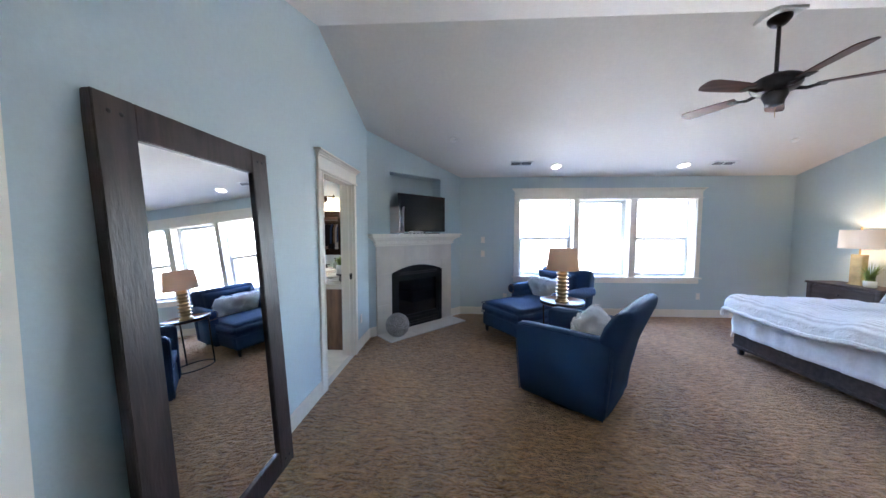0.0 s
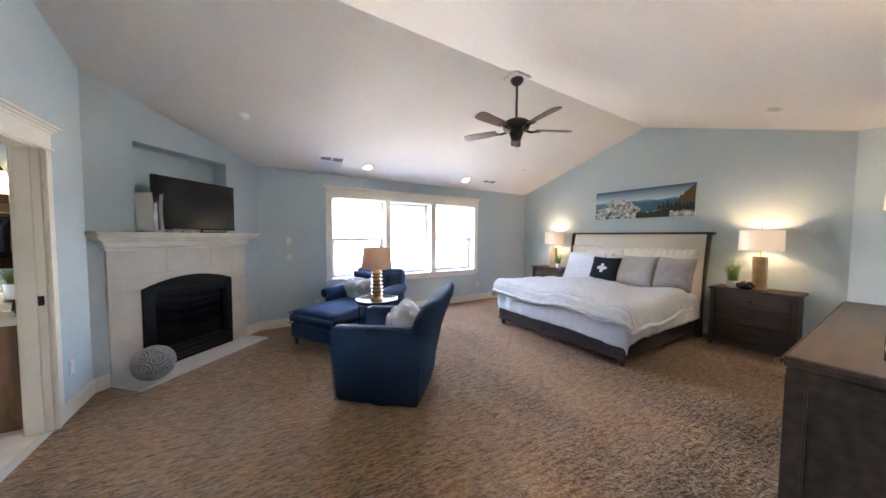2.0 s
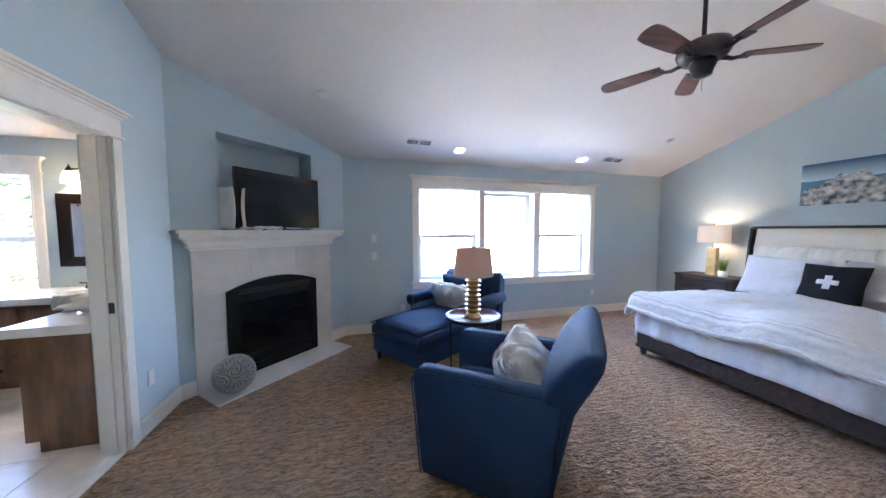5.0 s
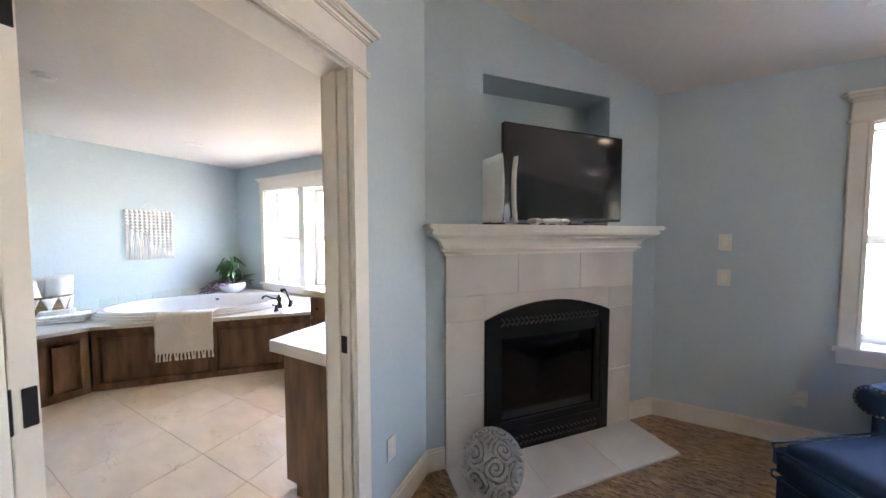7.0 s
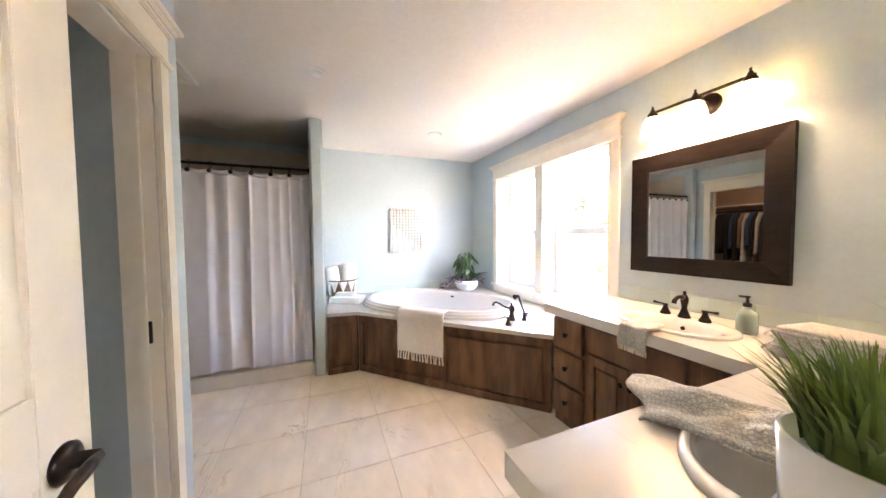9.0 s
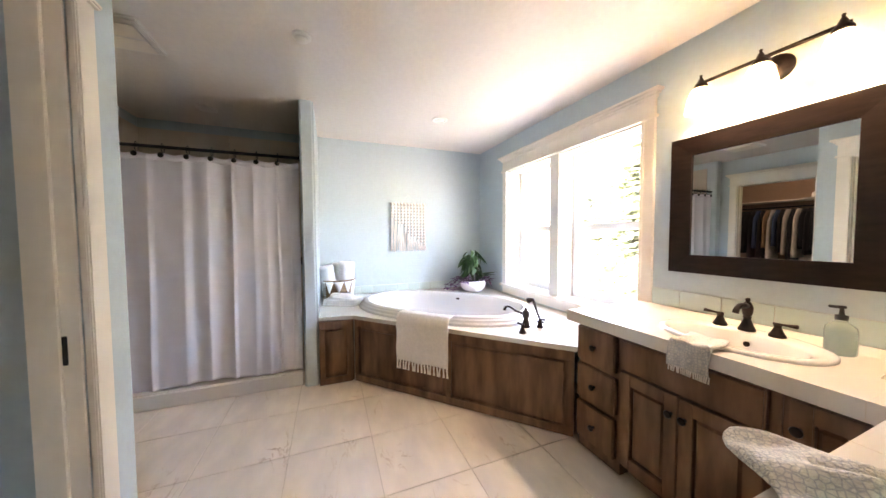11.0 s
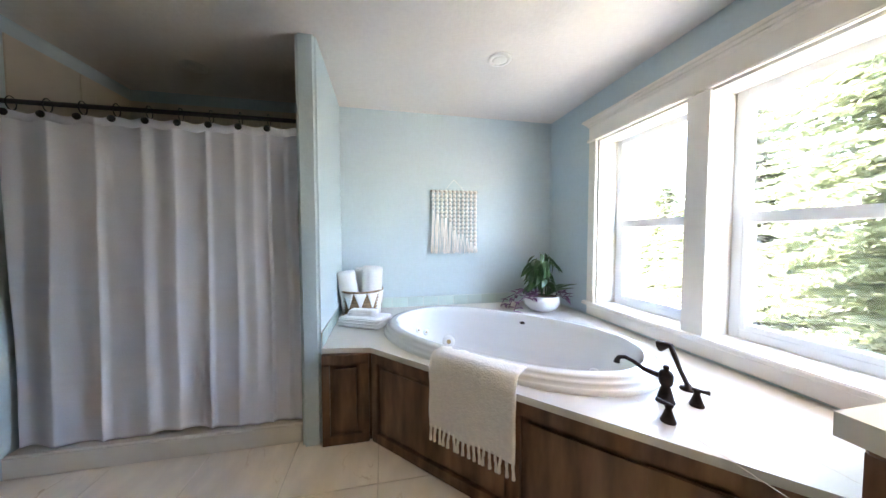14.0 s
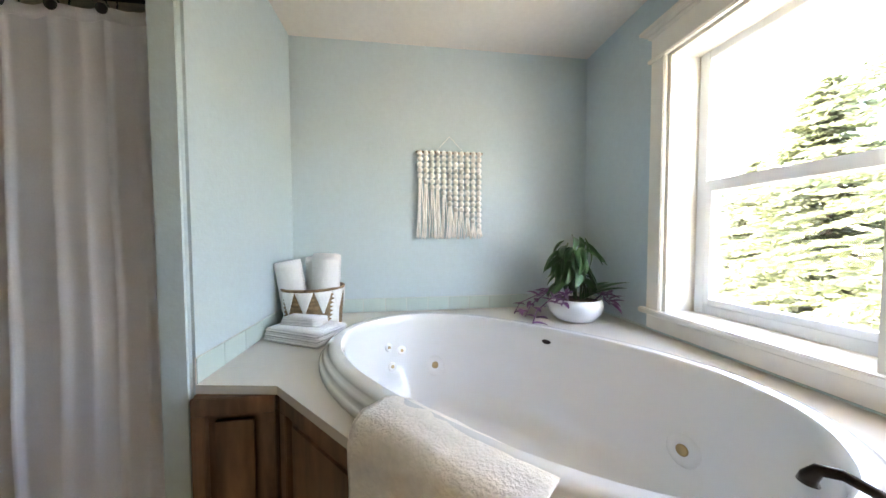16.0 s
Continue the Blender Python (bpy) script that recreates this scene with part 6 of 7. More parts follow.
hs = part("hand_shower", moved(join(bm_lathe([(0.001, 0), (0.040, 0), (0.038, 0.008), (0.018, 0.016), (0.014, 0.03), (0.001, 0.03)], 20), bm_tube([(0, 0, 0.02), (-0.035, -0.012, 0.09), (-0.065, -0.022, 0.17), (-0.085, -0.03, 0.225)], [0.012, 0.011, 0.014, 0.013], 12),
     moved(bm_lathe([(0.001, 0), (0.012, 0.002), (0.022, 0.03), (0.033, 0.055), (0.031, 0.062), (0.001, 0.064)], 20), Matrix.Translation((-0.082, -0.03, 0.222)) @ Matrix.Rotation(radians(-115), 4, "Y") @ Matrix.Rotation(radians(20), 4, "X"))), Matrix.Translation((-0.075, 0.235, 0))), BRONZE, tf)

# towel over the tub's rim
def tub_towel(u, v):
    s = 0.47 + 0.46 * u + 0.010 * noise.noise((u * 4, v * 4, 1))
    L = v * 0.56
    z_top = DECK + 0.080
    if L < 0.17:
        inw, z = 0.20 - L, z_top - 0.10 * max(0, (0.05 - L)) / 0.05 * 0.3 - 0.02 * max(0, 1 - abs(L - 0.02) / 0.08)
    else:
        k = L - 0.17
        inw = 0.03 - 0.040 * math.sin(min(k / 0.08, 1) * math.pi / 2)
        z = z_top - 0.03 * min(1, k / 0.05) - max(0, k - 0.035)
    rip = 0.006 * math.sin(u * 11 + 3 * v) * min(1, max(0, L - 0.1) / 0.2)
    return (s, inw + 0.0 - rip - 0.016, z + 0.004 * noise.noise((u * 9, v * 9, 0)))


tw = thing("bath_towel", "cream textured towel with tasselled fringe over the tub rim", "towel", PANM)
part("cloth", bm_grid(26, 44, tub_towel, 0.008), COTTON, tw)
for k in range(17):
    x = 0.48 + 0.44 * k / 16
    zt = DECK + 0.080 - 0.03 - 0.355
    j = random.uniform(-0.006, 0.006)
    part("tassel", bm_tube([(x, -0.024, zt + 0.012), (x + j * 0.3, -0.026, zt - 0.012), (x + j, -0.027, zt - 0.03), (x + 1.4 * j, -0.026, zt - 0.068)], [0.005, 0.0075, 0.006, 0.009], 7), COTTON, tw)

# things on the deck
bk = thing("basket", "woven seagrass basket with white triangle pattern", "basket", Matrix.Translation((-5.205, 3.595, DECK)) @ Matrix.Scale(1.15, 4))
def weave(u, v):
    a = 2 * math.pi * u
    r = 0.138 + 0.012 * v + 0.0025 * math.sin(v * 60)
    return (r * math.cos(a), r * math.sin(a), 0.195 * v)
part("body", bm_grid(48, 40, weave, 0.006), WICKER, bk)
part("bottom", bm_lathe([(0.001, 0.0), (0.137, 0.0), (0.137, 0.006), (0.001, 0.006)]), WICKER, bk)
part("rim_rope", bm_tube([(0.151 * math.cos(radians(10 * k)), 0.151 * math.sin(radians(10 * k)), 0.196) for k in range(37)], 0.007, 8), WICKER, bk)
for k in range(11):
    a0 = 2 * math.pi * k / 11
    def tri(u, v, a0=a0):
        a = a0 + (u - 0.5) * 0.56 * (0.08 + 0.92 * v)
        r = 0.1435 + 0.012 * (0.38 + 0.6 * v) + 0.001
        return (r * math.cos(a), r * math.sin(a), 0.082 + 0.108 * v)
    part("white_triangle", bm_grid(4, 4, tri, -0.002), TOWEL, bk, "painted white triangle")
def roll(name, label, m, r, h, group):
    def spiral(u, v):
        a = u * 2 * math.pi * 3.2
        rr = r * (0.25 + 0.75 * u) + 0.002 * math.sin(v * 30)
        return (rr * math.cos(a), rr * math.sin(a), h * v)
    solid(name, bm_grid(90, 10, spiral, 0.010), TOWEL, label, "towel", m, group)
roll("rolled_towel", "rolled white towel standing in the basket", bk.matrix_world @ Matrix.Translation((0.03, -0.062, 0.01)) @ Matrix.Rotation(radians(9), 4, "X"), 0.074, 0.33, "rolled towels")
roll("rolled_towel", "rolled white towel standing in the basket", bk.matrix_world @ Matrix.Translation((0.030, 0.062, 0.01)) @ Matrix.Rotation(radians(-3), 4, "X"), 0.078, 0.36, "rolled towels")
roll("rolled_towel", "rolled white towel standing in the basket", bk.matrix_world @ Matrix.Translation((-0.065, 0.0, 0.01)), 0.062, 0.34, "rolled towels")
def folded(m, w, d, h, label):
    bm = bmesh.new()
    for i in range(3):
        z0 = i * h / 3
        bm = join(bm, soft_box(-w / 2 + 0.004 * i, -d / 2 + 0.003 * i, z0 + 0.001, w / 2 - 0.002 * i, d / 2, z0 + h / 3, min(0.012, h / 7), 0.002, 4))
    solid("folded_towel", bm, TOWEL, label, "towel", m, "folded towels")
folded(Matrix.Translation((-4.935, 3.635, DECK)) @ Matrix.Rotation(radians(62), 4, "Z"), 0.36, 0.23, 0.066, "folded white waffle towel lying on the deck")
folded(Matrix.Translation((-4.955, 3.620, DECK + 0.068)) @ Matrix.Rotation(radians(70), 4, "Z"), 0.23, 0.10, 0.040, "small folded white cloth on the towel")

pp = thing("potted_plant", "leafy green and purple plant in a white bowl pot", "plant", Matrix.Translation((-5.06, 5.205, DECK)) @ Matrix.Scale(1.14, 4))
part("bowl", bm_lathe([(0.001, 0.0), (0.075, 0.0), (0.105, 0.012), (0.135, 0.05), (0.143, 0.09), (0.135, 0.125), (0.128, 0.125), (0.128, 0.105), (0.001, 0.105)], 36), WHITE, pp, "white textured bowl pot")
part("soil", bm_lathe([(0.001, 0.1065), (0.127, 0.1065), (0.127, 0.108), (0.001, 0.114)]), BARK, pp)


def leaf_bm(l, w, fold=0.25, droop=0.4):
    def fn(u, v):
        x = (v - 0.5) * 2
        ww = w * math.sin(math.pi * min(1, u * 0.96 + 0.03)) ** 0.75 * (1 - 0.25 * u)
        return (x * ww / 2, u * l, abs(x) * ww * fold - droop * l * u * u)
    return bm_grid(7, 4, fn, 0.0006)


rnd = random.Random(21)
for k in range(58):
    a = rnd.uniform(0, 6.28)
    hgt = rnd.uniform(0.20, 0.47)
    base = Vector((-0.01 + rnd.uniform(0.02, 0.065) * math.cos(a), 0.0 + rnd.uniform(0.02, 0.065) * math.sin(a), hgt))
    m = Matrix.Translation(base) @ Matrix.Rotation(a - math.pi / 2 + rnd.uniform(-0.5, 0.5), 4, "Z") @ Matrix.Rotation(rnd.uniform(-1.35, 0.1), 4, "X") @ Matrix.Rotation(rnd.uniform(-0.7, 0.7), 4, "Y")
    part("leaf", moved(leaf_bm(rnd.uniform(0.10, 0.155), rnd.uniform(0.045, 0.065), 0.2, 0.5), m), LEAF, pp)
for k in range(6):
    a = k * 1.05
    part("stem", bm_tube([(0.02 * math.cos(a), 0.02 + 0.02 * math.sin(a), 0.105), (0.04 * math.cos(a), 0.02 + 0.03 * math.sin(a), 0.25), (0.05 * math.cos(a), 0.02 + 0.045 * math.sin(a), 0.40)], 0.004, 6), LEAF, pp)
for k in range(8):
    a = radians((200, 230, 260, 290, 250, 40, 60, 310)[k])
    rr = rnd.uniform(0.14, 0.30) if k < 5 else rnd.uniform(0.12, 0.2)
    zt = -0.10 if rr > 0.2 and k < 5 else 0.03
    path = [(0.09 * math.cos(a), 0.09 * math.sin(a), 0.11), (0.14 * math.cos(a), 0.14 * math.sin(a), 0.16), (rr * math.cos(a), rr * math.sin(a), 0.12 + zt * 0.4), ((rr + 0.03) * math.cos(a), (rr + 0.03) * math.sin(a), max(0.015, 0.08 + zt))]
    part("vine", bm_tube(path, 0.003, 6), LEAF_P, pp)
    for q in range(7):
        p = Vector(path[1]).lerp(Vector(path[3]), q / 6) + Vector((0, 0, 0.006))
        m = Matrix.Translation(p) @ Matrix.Rotation(rnd.uniform(0, 6.28), 4, "Z") @ Matrix.Rotation(rnd.uniform(-0.3, 0.5), 4, "X")
        part("leaf", moved(leaf_bm(rnd.uniform(0.055, 0.085), rnd.uniform(0.022, 0.034), 0.3, 0.2), m), LEAF_P, pp)
for a, l in ((75, 0.24), (100, 0.20), (50, 0.2)):
    m = Matrix.Translation((0.05 * math.cos(radians(a)), 0.05 * math.sin(radians(a)), 0.12)) @ Matrix.Rotation(radians(a - 90), 4, "Z") @ Matrix.Rotation(radians(38), 4, "X")
    part("leaf", moved(leaf_bm(l, 0.07, 0.2, 0.3), m), LEAF, pp)

# macrame
mc = thing("macrame_hanging", "cream knotted macrame hanging on a wooden dowel", "wall hanging", Matrix.Translation((BW, 4.465, 1.706)) @ Matrix.Rotation(radians(90), 4, "Z"))
part("dowel", bm_tube([(-0.235, -0.022, 0), (0.235, -0.022, 0)], 0.008, 8), WICKER, mc)
part("string", join(bm_tube([(-0.10, -0.022, 0.005), (0, -0.008, 0.118)], 0.0015, 5), bm_tube([(0, -0.008, 0.118), (0.10, -0.022, 0.005)], 0.0015, 5)), COTTON, mc)
for k in range(11):
    x = -0.21 + 0.042 * k
    cut = 0.17 + 0.030 * k + 0.03 * (k > 4)
    cut = min(cut, 0.50)
    pts, rs, z = [], [], 0.012
    while z > -cut:
        for dz, r in ((0.0, 0.007), (-0.004, 0.0135), (-0.012, 0.0185), (-0.024, 0.0185), (-0.033, 0.013), (-0.037, 0.007)):
            pts.append((x, -0.024, z + dz)), rs.append(r)
        z -= 0.039
    part("knotted_cord", bm_tube(pts, rs, 8), COTTON, mc)
    for q in range(7):
        ox = random.uniform(-0.026, 0.026)
        part("fringe_strand", bm_tube([(x + ox * 0.3, -0.024, z + 0.02), (x + ox * 0.8, -0.026 - random.uniform(0, 0.008), (z - 0.60) / 2), (x + ox * 1.2 - 0.004, -0.024 - random.uniform(0, 0.010), -0.595 + random.uniform(-0.012, 0.012))], [0.005, 0.0045, 0.004], 5), COTTON, mc)

# ---- glass tile borders ----
def tile_row(name, label, p0, p1, z0, z1, step):
    """A row of border tiles along a wall, in the room to the right of p0 to p1."""
    p0, p1 = Vector(p0), Vector(p1)
    n = max(1, round((p1 - p0).length / step))
    w = (p1 - p0).length / n
    ob = thing(name, label, "tile border", Matrix.Translation((p0.x, p0.y, 0)) @ Matrix.Rotation(math.atan2((p1 - p0).y, (p1 - p0).x), 4, "Z"), kind="structure")
    part("grout_bed", bm_box(0, -0.005, z0, w * n, -0.001, z1), TILE_W, ob)
    me = mesh_of("tile", bm_box(0.0015, -0.009, z0 + 0.002, w - 0.0015, -0.003, z1 - 0.001, 0.0012, 1), TILE_G)
    for i in range(n):
        t = new("tile", me)
        t.parent = ob
        t.location = (i * w, 0, 0)
    return ob


tile_row("backsplash_1", "pale green glass tile border above the tub deck", (BW, 3.405), (BW, BN), DECK, DECK + 0.095, 0.155)
tile_row("backsplash_2", "pale green glass tile border above the tub deck", (-4.47, 3.405), (BW, 3.405), DECK, DECK + 0.095, 0.155)
tile_row("backsplash_3", "pale green glass tile strip under the window", (BW, BN), (-3.10, BN), DECK, DECK + 0.010, 0.155)
CT = 0.845
tile_row("backsplash_4", "pale green glass tile backsplash behind the sink", (-3.07, BN), (BE, BN), CT, CT + 0.105, 0.20)
tile_row("backsplash_5", "pale green glass tile backsplash behind the sink", (BE, BN), (BE, 3.77), CT, CT + 0.105, 0.20)

# ---- vanity ----
ctp = thing("countertop", "cream tiled L-shaped bathroom counter", "countertop")
SINKS = [((-2.43, 5.125), 0.275, 0.205, 0.0), ((-1.675, 4.30), 0.205, 0.275, 0.0)]
part("slab", slab_with_hole([(-3.095, 4.845), (-1.98, 4.845), (-1.98, BN - 0.010), (-3.095, BN - 0.010)], SINKS[0][0], 0.245, 0.175, 0, CT - 0.06, CT), TILE_W, ctp)
part("slab", slab_with_hole([(-1.978, 3.765), (BE - 0.010, 3.765), (BE - 0.010, 4.845), (-1.978, 4.845)], SINKS[1][0], 0.175, 0.245, 0, CT - 0.06, CT), TILE_W, ctp)
part("slab", bm_box(-1.979, 4.8455, CT - 0.06, BE - 0.010, BN - 0.010, CT), TILE_W, ctp)
for x0, y0, x1, y1 in ((-2.545, 4.845, -2.543, 4.93), (-2.03, 4.84, -2.028, 5.50), (-2.78, 4.84, -2.778, 5.0), (-3.09, 5.33, -1.45, 5.332), (-1.98, 4.86, -1.45, 4.862), (-1.98, 4.05, -1.88, 4.052), (-1.62, 3.77, -1.618, 4.03), (-1.98, 4.55, -1.87, 4.552)):
    part("grout_joint", bm_box(x0, y0, CT - 0.002, x1, y1, CT + 0.0004), GROUT, ctp)
for x in (-2.545, -2.78, -2.03):
    part("grout_joint", bm_box(x, 4.8445, CT - 0.06, x + 0.002, 4.847, CT), GROUT, ctp)


def knob(parent, m):
    part("knob", moved(bm_lathe([(0.001, 0), (0.008, 0), (0.006, 0.012), (0.012, 0.016), (0.017, 0.022), (0.014, 0.029), (0.001, 0.031)], 16), m @ Matrix.Rotation(radians(90), 4, "X")), BRONZE, parent, "dark bronze knob")


def raised_door(parent, x0, x1, z0, z1, kx, kz):
    d = part("door", join(bm_box(x0, -0.032, z0, x0 + 0.055, -0.001, z1, 0.003), bm_box(x1 - 0.055, -0.032, z0, x1, -0.001, z1, 0.003), bm_box(x0 + 0.053, -0.0315, z0, x1 - 0.053, -0.001, z0 + 0.06, 0.003), bm_box(x0 + 0.053, -0.0315, z1 - 0.06, x1 - 0.053, -0.001, z1, 0.003)), WOOD, parent)
    part("panel", join(bm_box(x0 + 0.05, -0.004, z0 + 0.055, x1 - 0.05, -0.001, z1 - 0.055), bm_box(x0 + 0.060, -0.024, z0 + 0.066, x1 - 0.060, -0.003, z1 - 0.066, 0.019, 1)), WOOD, d)
    knob(d, Matrix.Translation((kx, -0.032, kz)))


def drawer(parent, x0, x1, z0, z1, with_knob=True):
    d = part("drawer", bm_box(x0, -0.032, z0, x1, -0.001, z1, 0.006), WOOD, parent)
    if with_knob:
        knob(d, Matrix.Translation(((x0 + x1) / 2, -0.032, (z0 + z1) / 2)))


VT = CT - 0.062
vc = thing("vanity_cabinet", "dark stained drawer cabinet under the counter", "cabinet", Matrix.Translation((0, 4.94, 0)), "vanity cabinets")
part("body", bm_box(-3.085, 0.0, 0.0, -2.805, 0.55, VT, 0.002), WOOD, vc)
for z0, z1 in ((0.075, 0.295), (0.32, 0.525), (0.55, VT - 0.03)):
    drawer(vc, -3.075, -2.825, z0, z1)
vc = thing("vanity_cabinet", "dark stained sink cabinet with two raised-panel doors", "cabinet", Matrix.Translation((0, 4.94, 0)), "vanity cabinets")
part("body", join(bm_box(-2.803, 0.0, 0.08, -2.215, 0.02, VT, 0.002), bm_box(-2.803, 0.02, 0.08, -2.785, 0.55, VT), bm_box(-2.235, 0.02, 0.08, -2.215, 0.55, VT), bm_box(-2.80, 0.06, 0.0, -2.215, 0.09, 0.08)), WOOD, vc)
drawer(vc, -2.79, -2.245, 0.60, VT - 0.03, False)
raised_door(vc, -2.79, -2.520, 0.09, 0.585, -2.545, 0.50)
raised_door(vc, -2.515, -2.245, 0.09, 0.585, -2.49, 0.50)
vc = thing("vanity_cabinet", "dark stained corner cabinet under the counter", "cabinet", Matrix.Translation((0, 4.94, 0)), "vanity cabinets")
part("body", bm_box(-2.213, 0.0, 0.08, -1.93, 0.55, VT, 0.002), WOOD, vc)
raised_door(vc, -2.19, -1.96, 0.09, VT - 0.03, -2.165, 0.66)
vc = thing("vanity_cabinet", "dark stained cabinet with plain side panel beside the door", "cabinet", Matrix.Translation((-1.905, 4.90, 0)) @ Matrix.Rotation(radians(-90), 4, "Z"), "vanity cabinets")
part("body", join(bm_box(0.0, 0.0, 0.08, 1.09, 0.02, VT, 0.002), bm_box(1.085, 0.0, 0.08, 1.105, 0.475, VT, 0.002), bm_box(0.0, 0.06, 0.0, 1.09, 0.08, 0.08), bm_box(1.07, 0.06, 0.0, 1.09, 0.475, 0.08)), WOOD, vc)
drawer(vc, 0.30, 0.85, 0.60, VT - 0.03, False)
raised_door(vc, 0.30, 0.57, 0.09, 0.585, 0.545, 0.50)
raised_door(vc, 0.58, 0.85, 0.09, 0.585, 0.605, 0.50)
drawer(vc, 0.87, 1.07, 0.40, VT - 0.03)
drawer(vc, 0.87, 1.07, 0.09, 0.385)


def sink(centre, a, b, label):
    ob = thing("sink", label, "sink", Matrix.Translation((*centre, CT)), "bathroom sinks")
    back = 0.035 if a > b else 0.0
    side = 0.035 if b > a else 0.0
    rows = [(a, b, 0.0005, 0), (a, b, 0.008, 0), (a - 0.006, b - 0.006, 0.014, 0), (a - 0.02, b - 0.02, 0.016, 0), (a - 0.045, b - 0.05, 0.013, 1), (a - 0.055, b - 0.062, 0.004, 1), (a - 0.075, b - 0.08, -0.06, 1), (a - 0.12, b - 0.105, -0.115, 1), (0.03, 0.03, -0.13, 1)]
    bm = bmesh.new()
    rings = []
    for ra, rb, z, k in rows:
        rings.append([bm.verts.new((oval(ra, rb, 2 * math.pi * q / 56, 2.1)[0] - side * k, oval(ra, rb, 2 * math.pi * q / 56, 2.1)[1] - back * k, z)) for q in range(56)])
    for p, q in zip(rings, rings[1:]):
        for i in range(56):
            bm.faces.new((p[i], p[(i + 1) % 56], q[(i + 1) % 56], q[i]))
    bm.faces.new(rings[-1])
    bmesh.ops.recalc_face_normals(bm, faces=bm.faces[:])
    part("basin", smooth(bm), WHITE, ob)
    part("drain", moved(bm_lathe([(0.001, 0), (0.022, 0), (0.02, 0.003), (0.001, 0.004)], 16), Matrix.Translation((-side, -back, -0.129))), BRONZE, ob)
    part("overflow", moved(bm_lathe([(0.001, 0), (0.012, 0), (0.010, 0.004), (0.001, 0.002)], 14), (Matrix.Translation((0, b - back - 0.078, -0.035)) @ Matrix.Rotation(radians(75), 4, "X")) if a > b else (Matrix.Translation((a - side - 0.078, 0, -0.035)) @ Matrix.Rotation(radians(-75), 4, "Y"))), BRONZE, ob)
    return ob


sink(SINKS[0][0], 0.275, 0.205, "white oval drop-in sink in the counter")
sink(SINKS[1][0], 0.205, 0.275, "white oval drop-in sink in the counter")


def faucet(m):
    ob = thing("sink_faucet", "oil-rubbed bronze widespread sink faucet with lever handles", "faucet", m, "sink faucets")
    sp = part("spout", join(bell(0.075, 0.030), bm_lathe([(0.013, 0.065), (0.018, 0.08), (0.020, 0.105), (0.013, 0.125), (0.006, 0.132), (0.010, 0.140), (0.006, 0.148), (0.001, 0.149)], 18)), BRONZE, ob)
    part("spout_arm", bm_tube([(0, -0.005, 0.112), (0, -0.035, 0.118), (0, -0.065, 0.118), (0, -0.088, 0.105), (0, -0.095, 0.088)], [0.013, 0.012, 0.011, 0.011, 0.0125], 12), BRONZE, sp)
    for s in (-1, 1):
        h = part("handle", moved(bell(0.06, 0.027), Matrix.Translation((s * 0.098, 0, 0))), BRONZE, ob)
        part("lever", bm_tube([(s * 0.085, 0, 0.055), (s * 0.12, -0.004, 0.057), (s * 0.158, -0.010, 0.060)], [0.006, 0.005, 0.009], 10), BRONZE, h)


faucet(Matrix.Translation((-2.452, 5.268, CT + 0.014)))
faucet(Matrix.Translation((-1.525, 4.30, CT + 0.014)) @ Matrix.Rotation(radians(-90), 4, "Z"))

AQUA = clear("pale_green_glass", (0.72, 0.86, 0.83), 0.12, 1.3, 0.7)
sb = thing("soap_dispenser", "pale green glass soap bottle with black pump", "soap dispenser", Matrix.Translation((-2.195, 5.285, CT)) @ Matrix.Scale(0.92, 4))
part("bottle", bm_lathe([(0.001, 0.0), (0.040, 0.0), (0.044, 0.006), (0.044, 0.095), (0.040, 0.112), (0.022, 0.128), (0.017, 0.134), (0.017, 0.142), (0.001, 0.142)], 28), AQUA, sb)
part("pump", join(bm_lathe([(0.001, 0.140), (0.018, 0.140), (0.018, 0.158), (0.008, 0.160), (0.006, 0.185), (0.012, 0.187), (0.012, 0.196), (0.001, 0.198)], 16), bm_box(-0.036, -0.006, 0.184, 0.0, 0.006, 0.195, 0.003)), BLACK, sb)


def cloth_over(u, v):
    x = -0.088 + 0.14 * u + 0.012 * math.sin(5 * v)
    L = v * 0.255
    if L < 0.15:
        y, z = 0.12 - L, 0.020 + 0.004 * math.sin(u * 9) + 0.012 * max(0, L - 0.03) * (1 - L / 0.15)
    else:
        k = L - 0.15
        y, z = -0.03 - 0.010 * math.sin(min(1, k / 0.04) * 1.57), 0.016 - 0.016 * min(1, k / 0.03) - max(0, k - 0.01)
    return (x + 0.02 * (v - 0.5), y - 0.006 * math.sin(u * 10 + 2) * min(1, v), z + 0.003 * noise.noise((u * 6, v * 6, 2)))


PATTERN = material("patterned_towel", (0.72, 0.69, 0.62), 0.95, scale=70, bump=0.7, bump_scale=160, spread=0.12, coarse=30)
hexed(PATTERN, 95, (0.50, 0.50, 0.49))
ht = thing("hand_towel", "grey and cream patterned hand towel draped over the counter edge", "towel", Matrix.Translation((-2.425, 4.865, CT + 0.001)))
part("cloth", bm_grid(20, 30, cloth_over, 0.007), PATTERN, ht)
for k in range(20):
    x = -0.080 + 0.14 * k / 19
    part("fringe_strand", bm_tube([(x, -0.045, -0.088), (x + random.uniform(-0.004, 0.004), -0.047, -0.113)], 0.0028, 5), COTTON, ht)


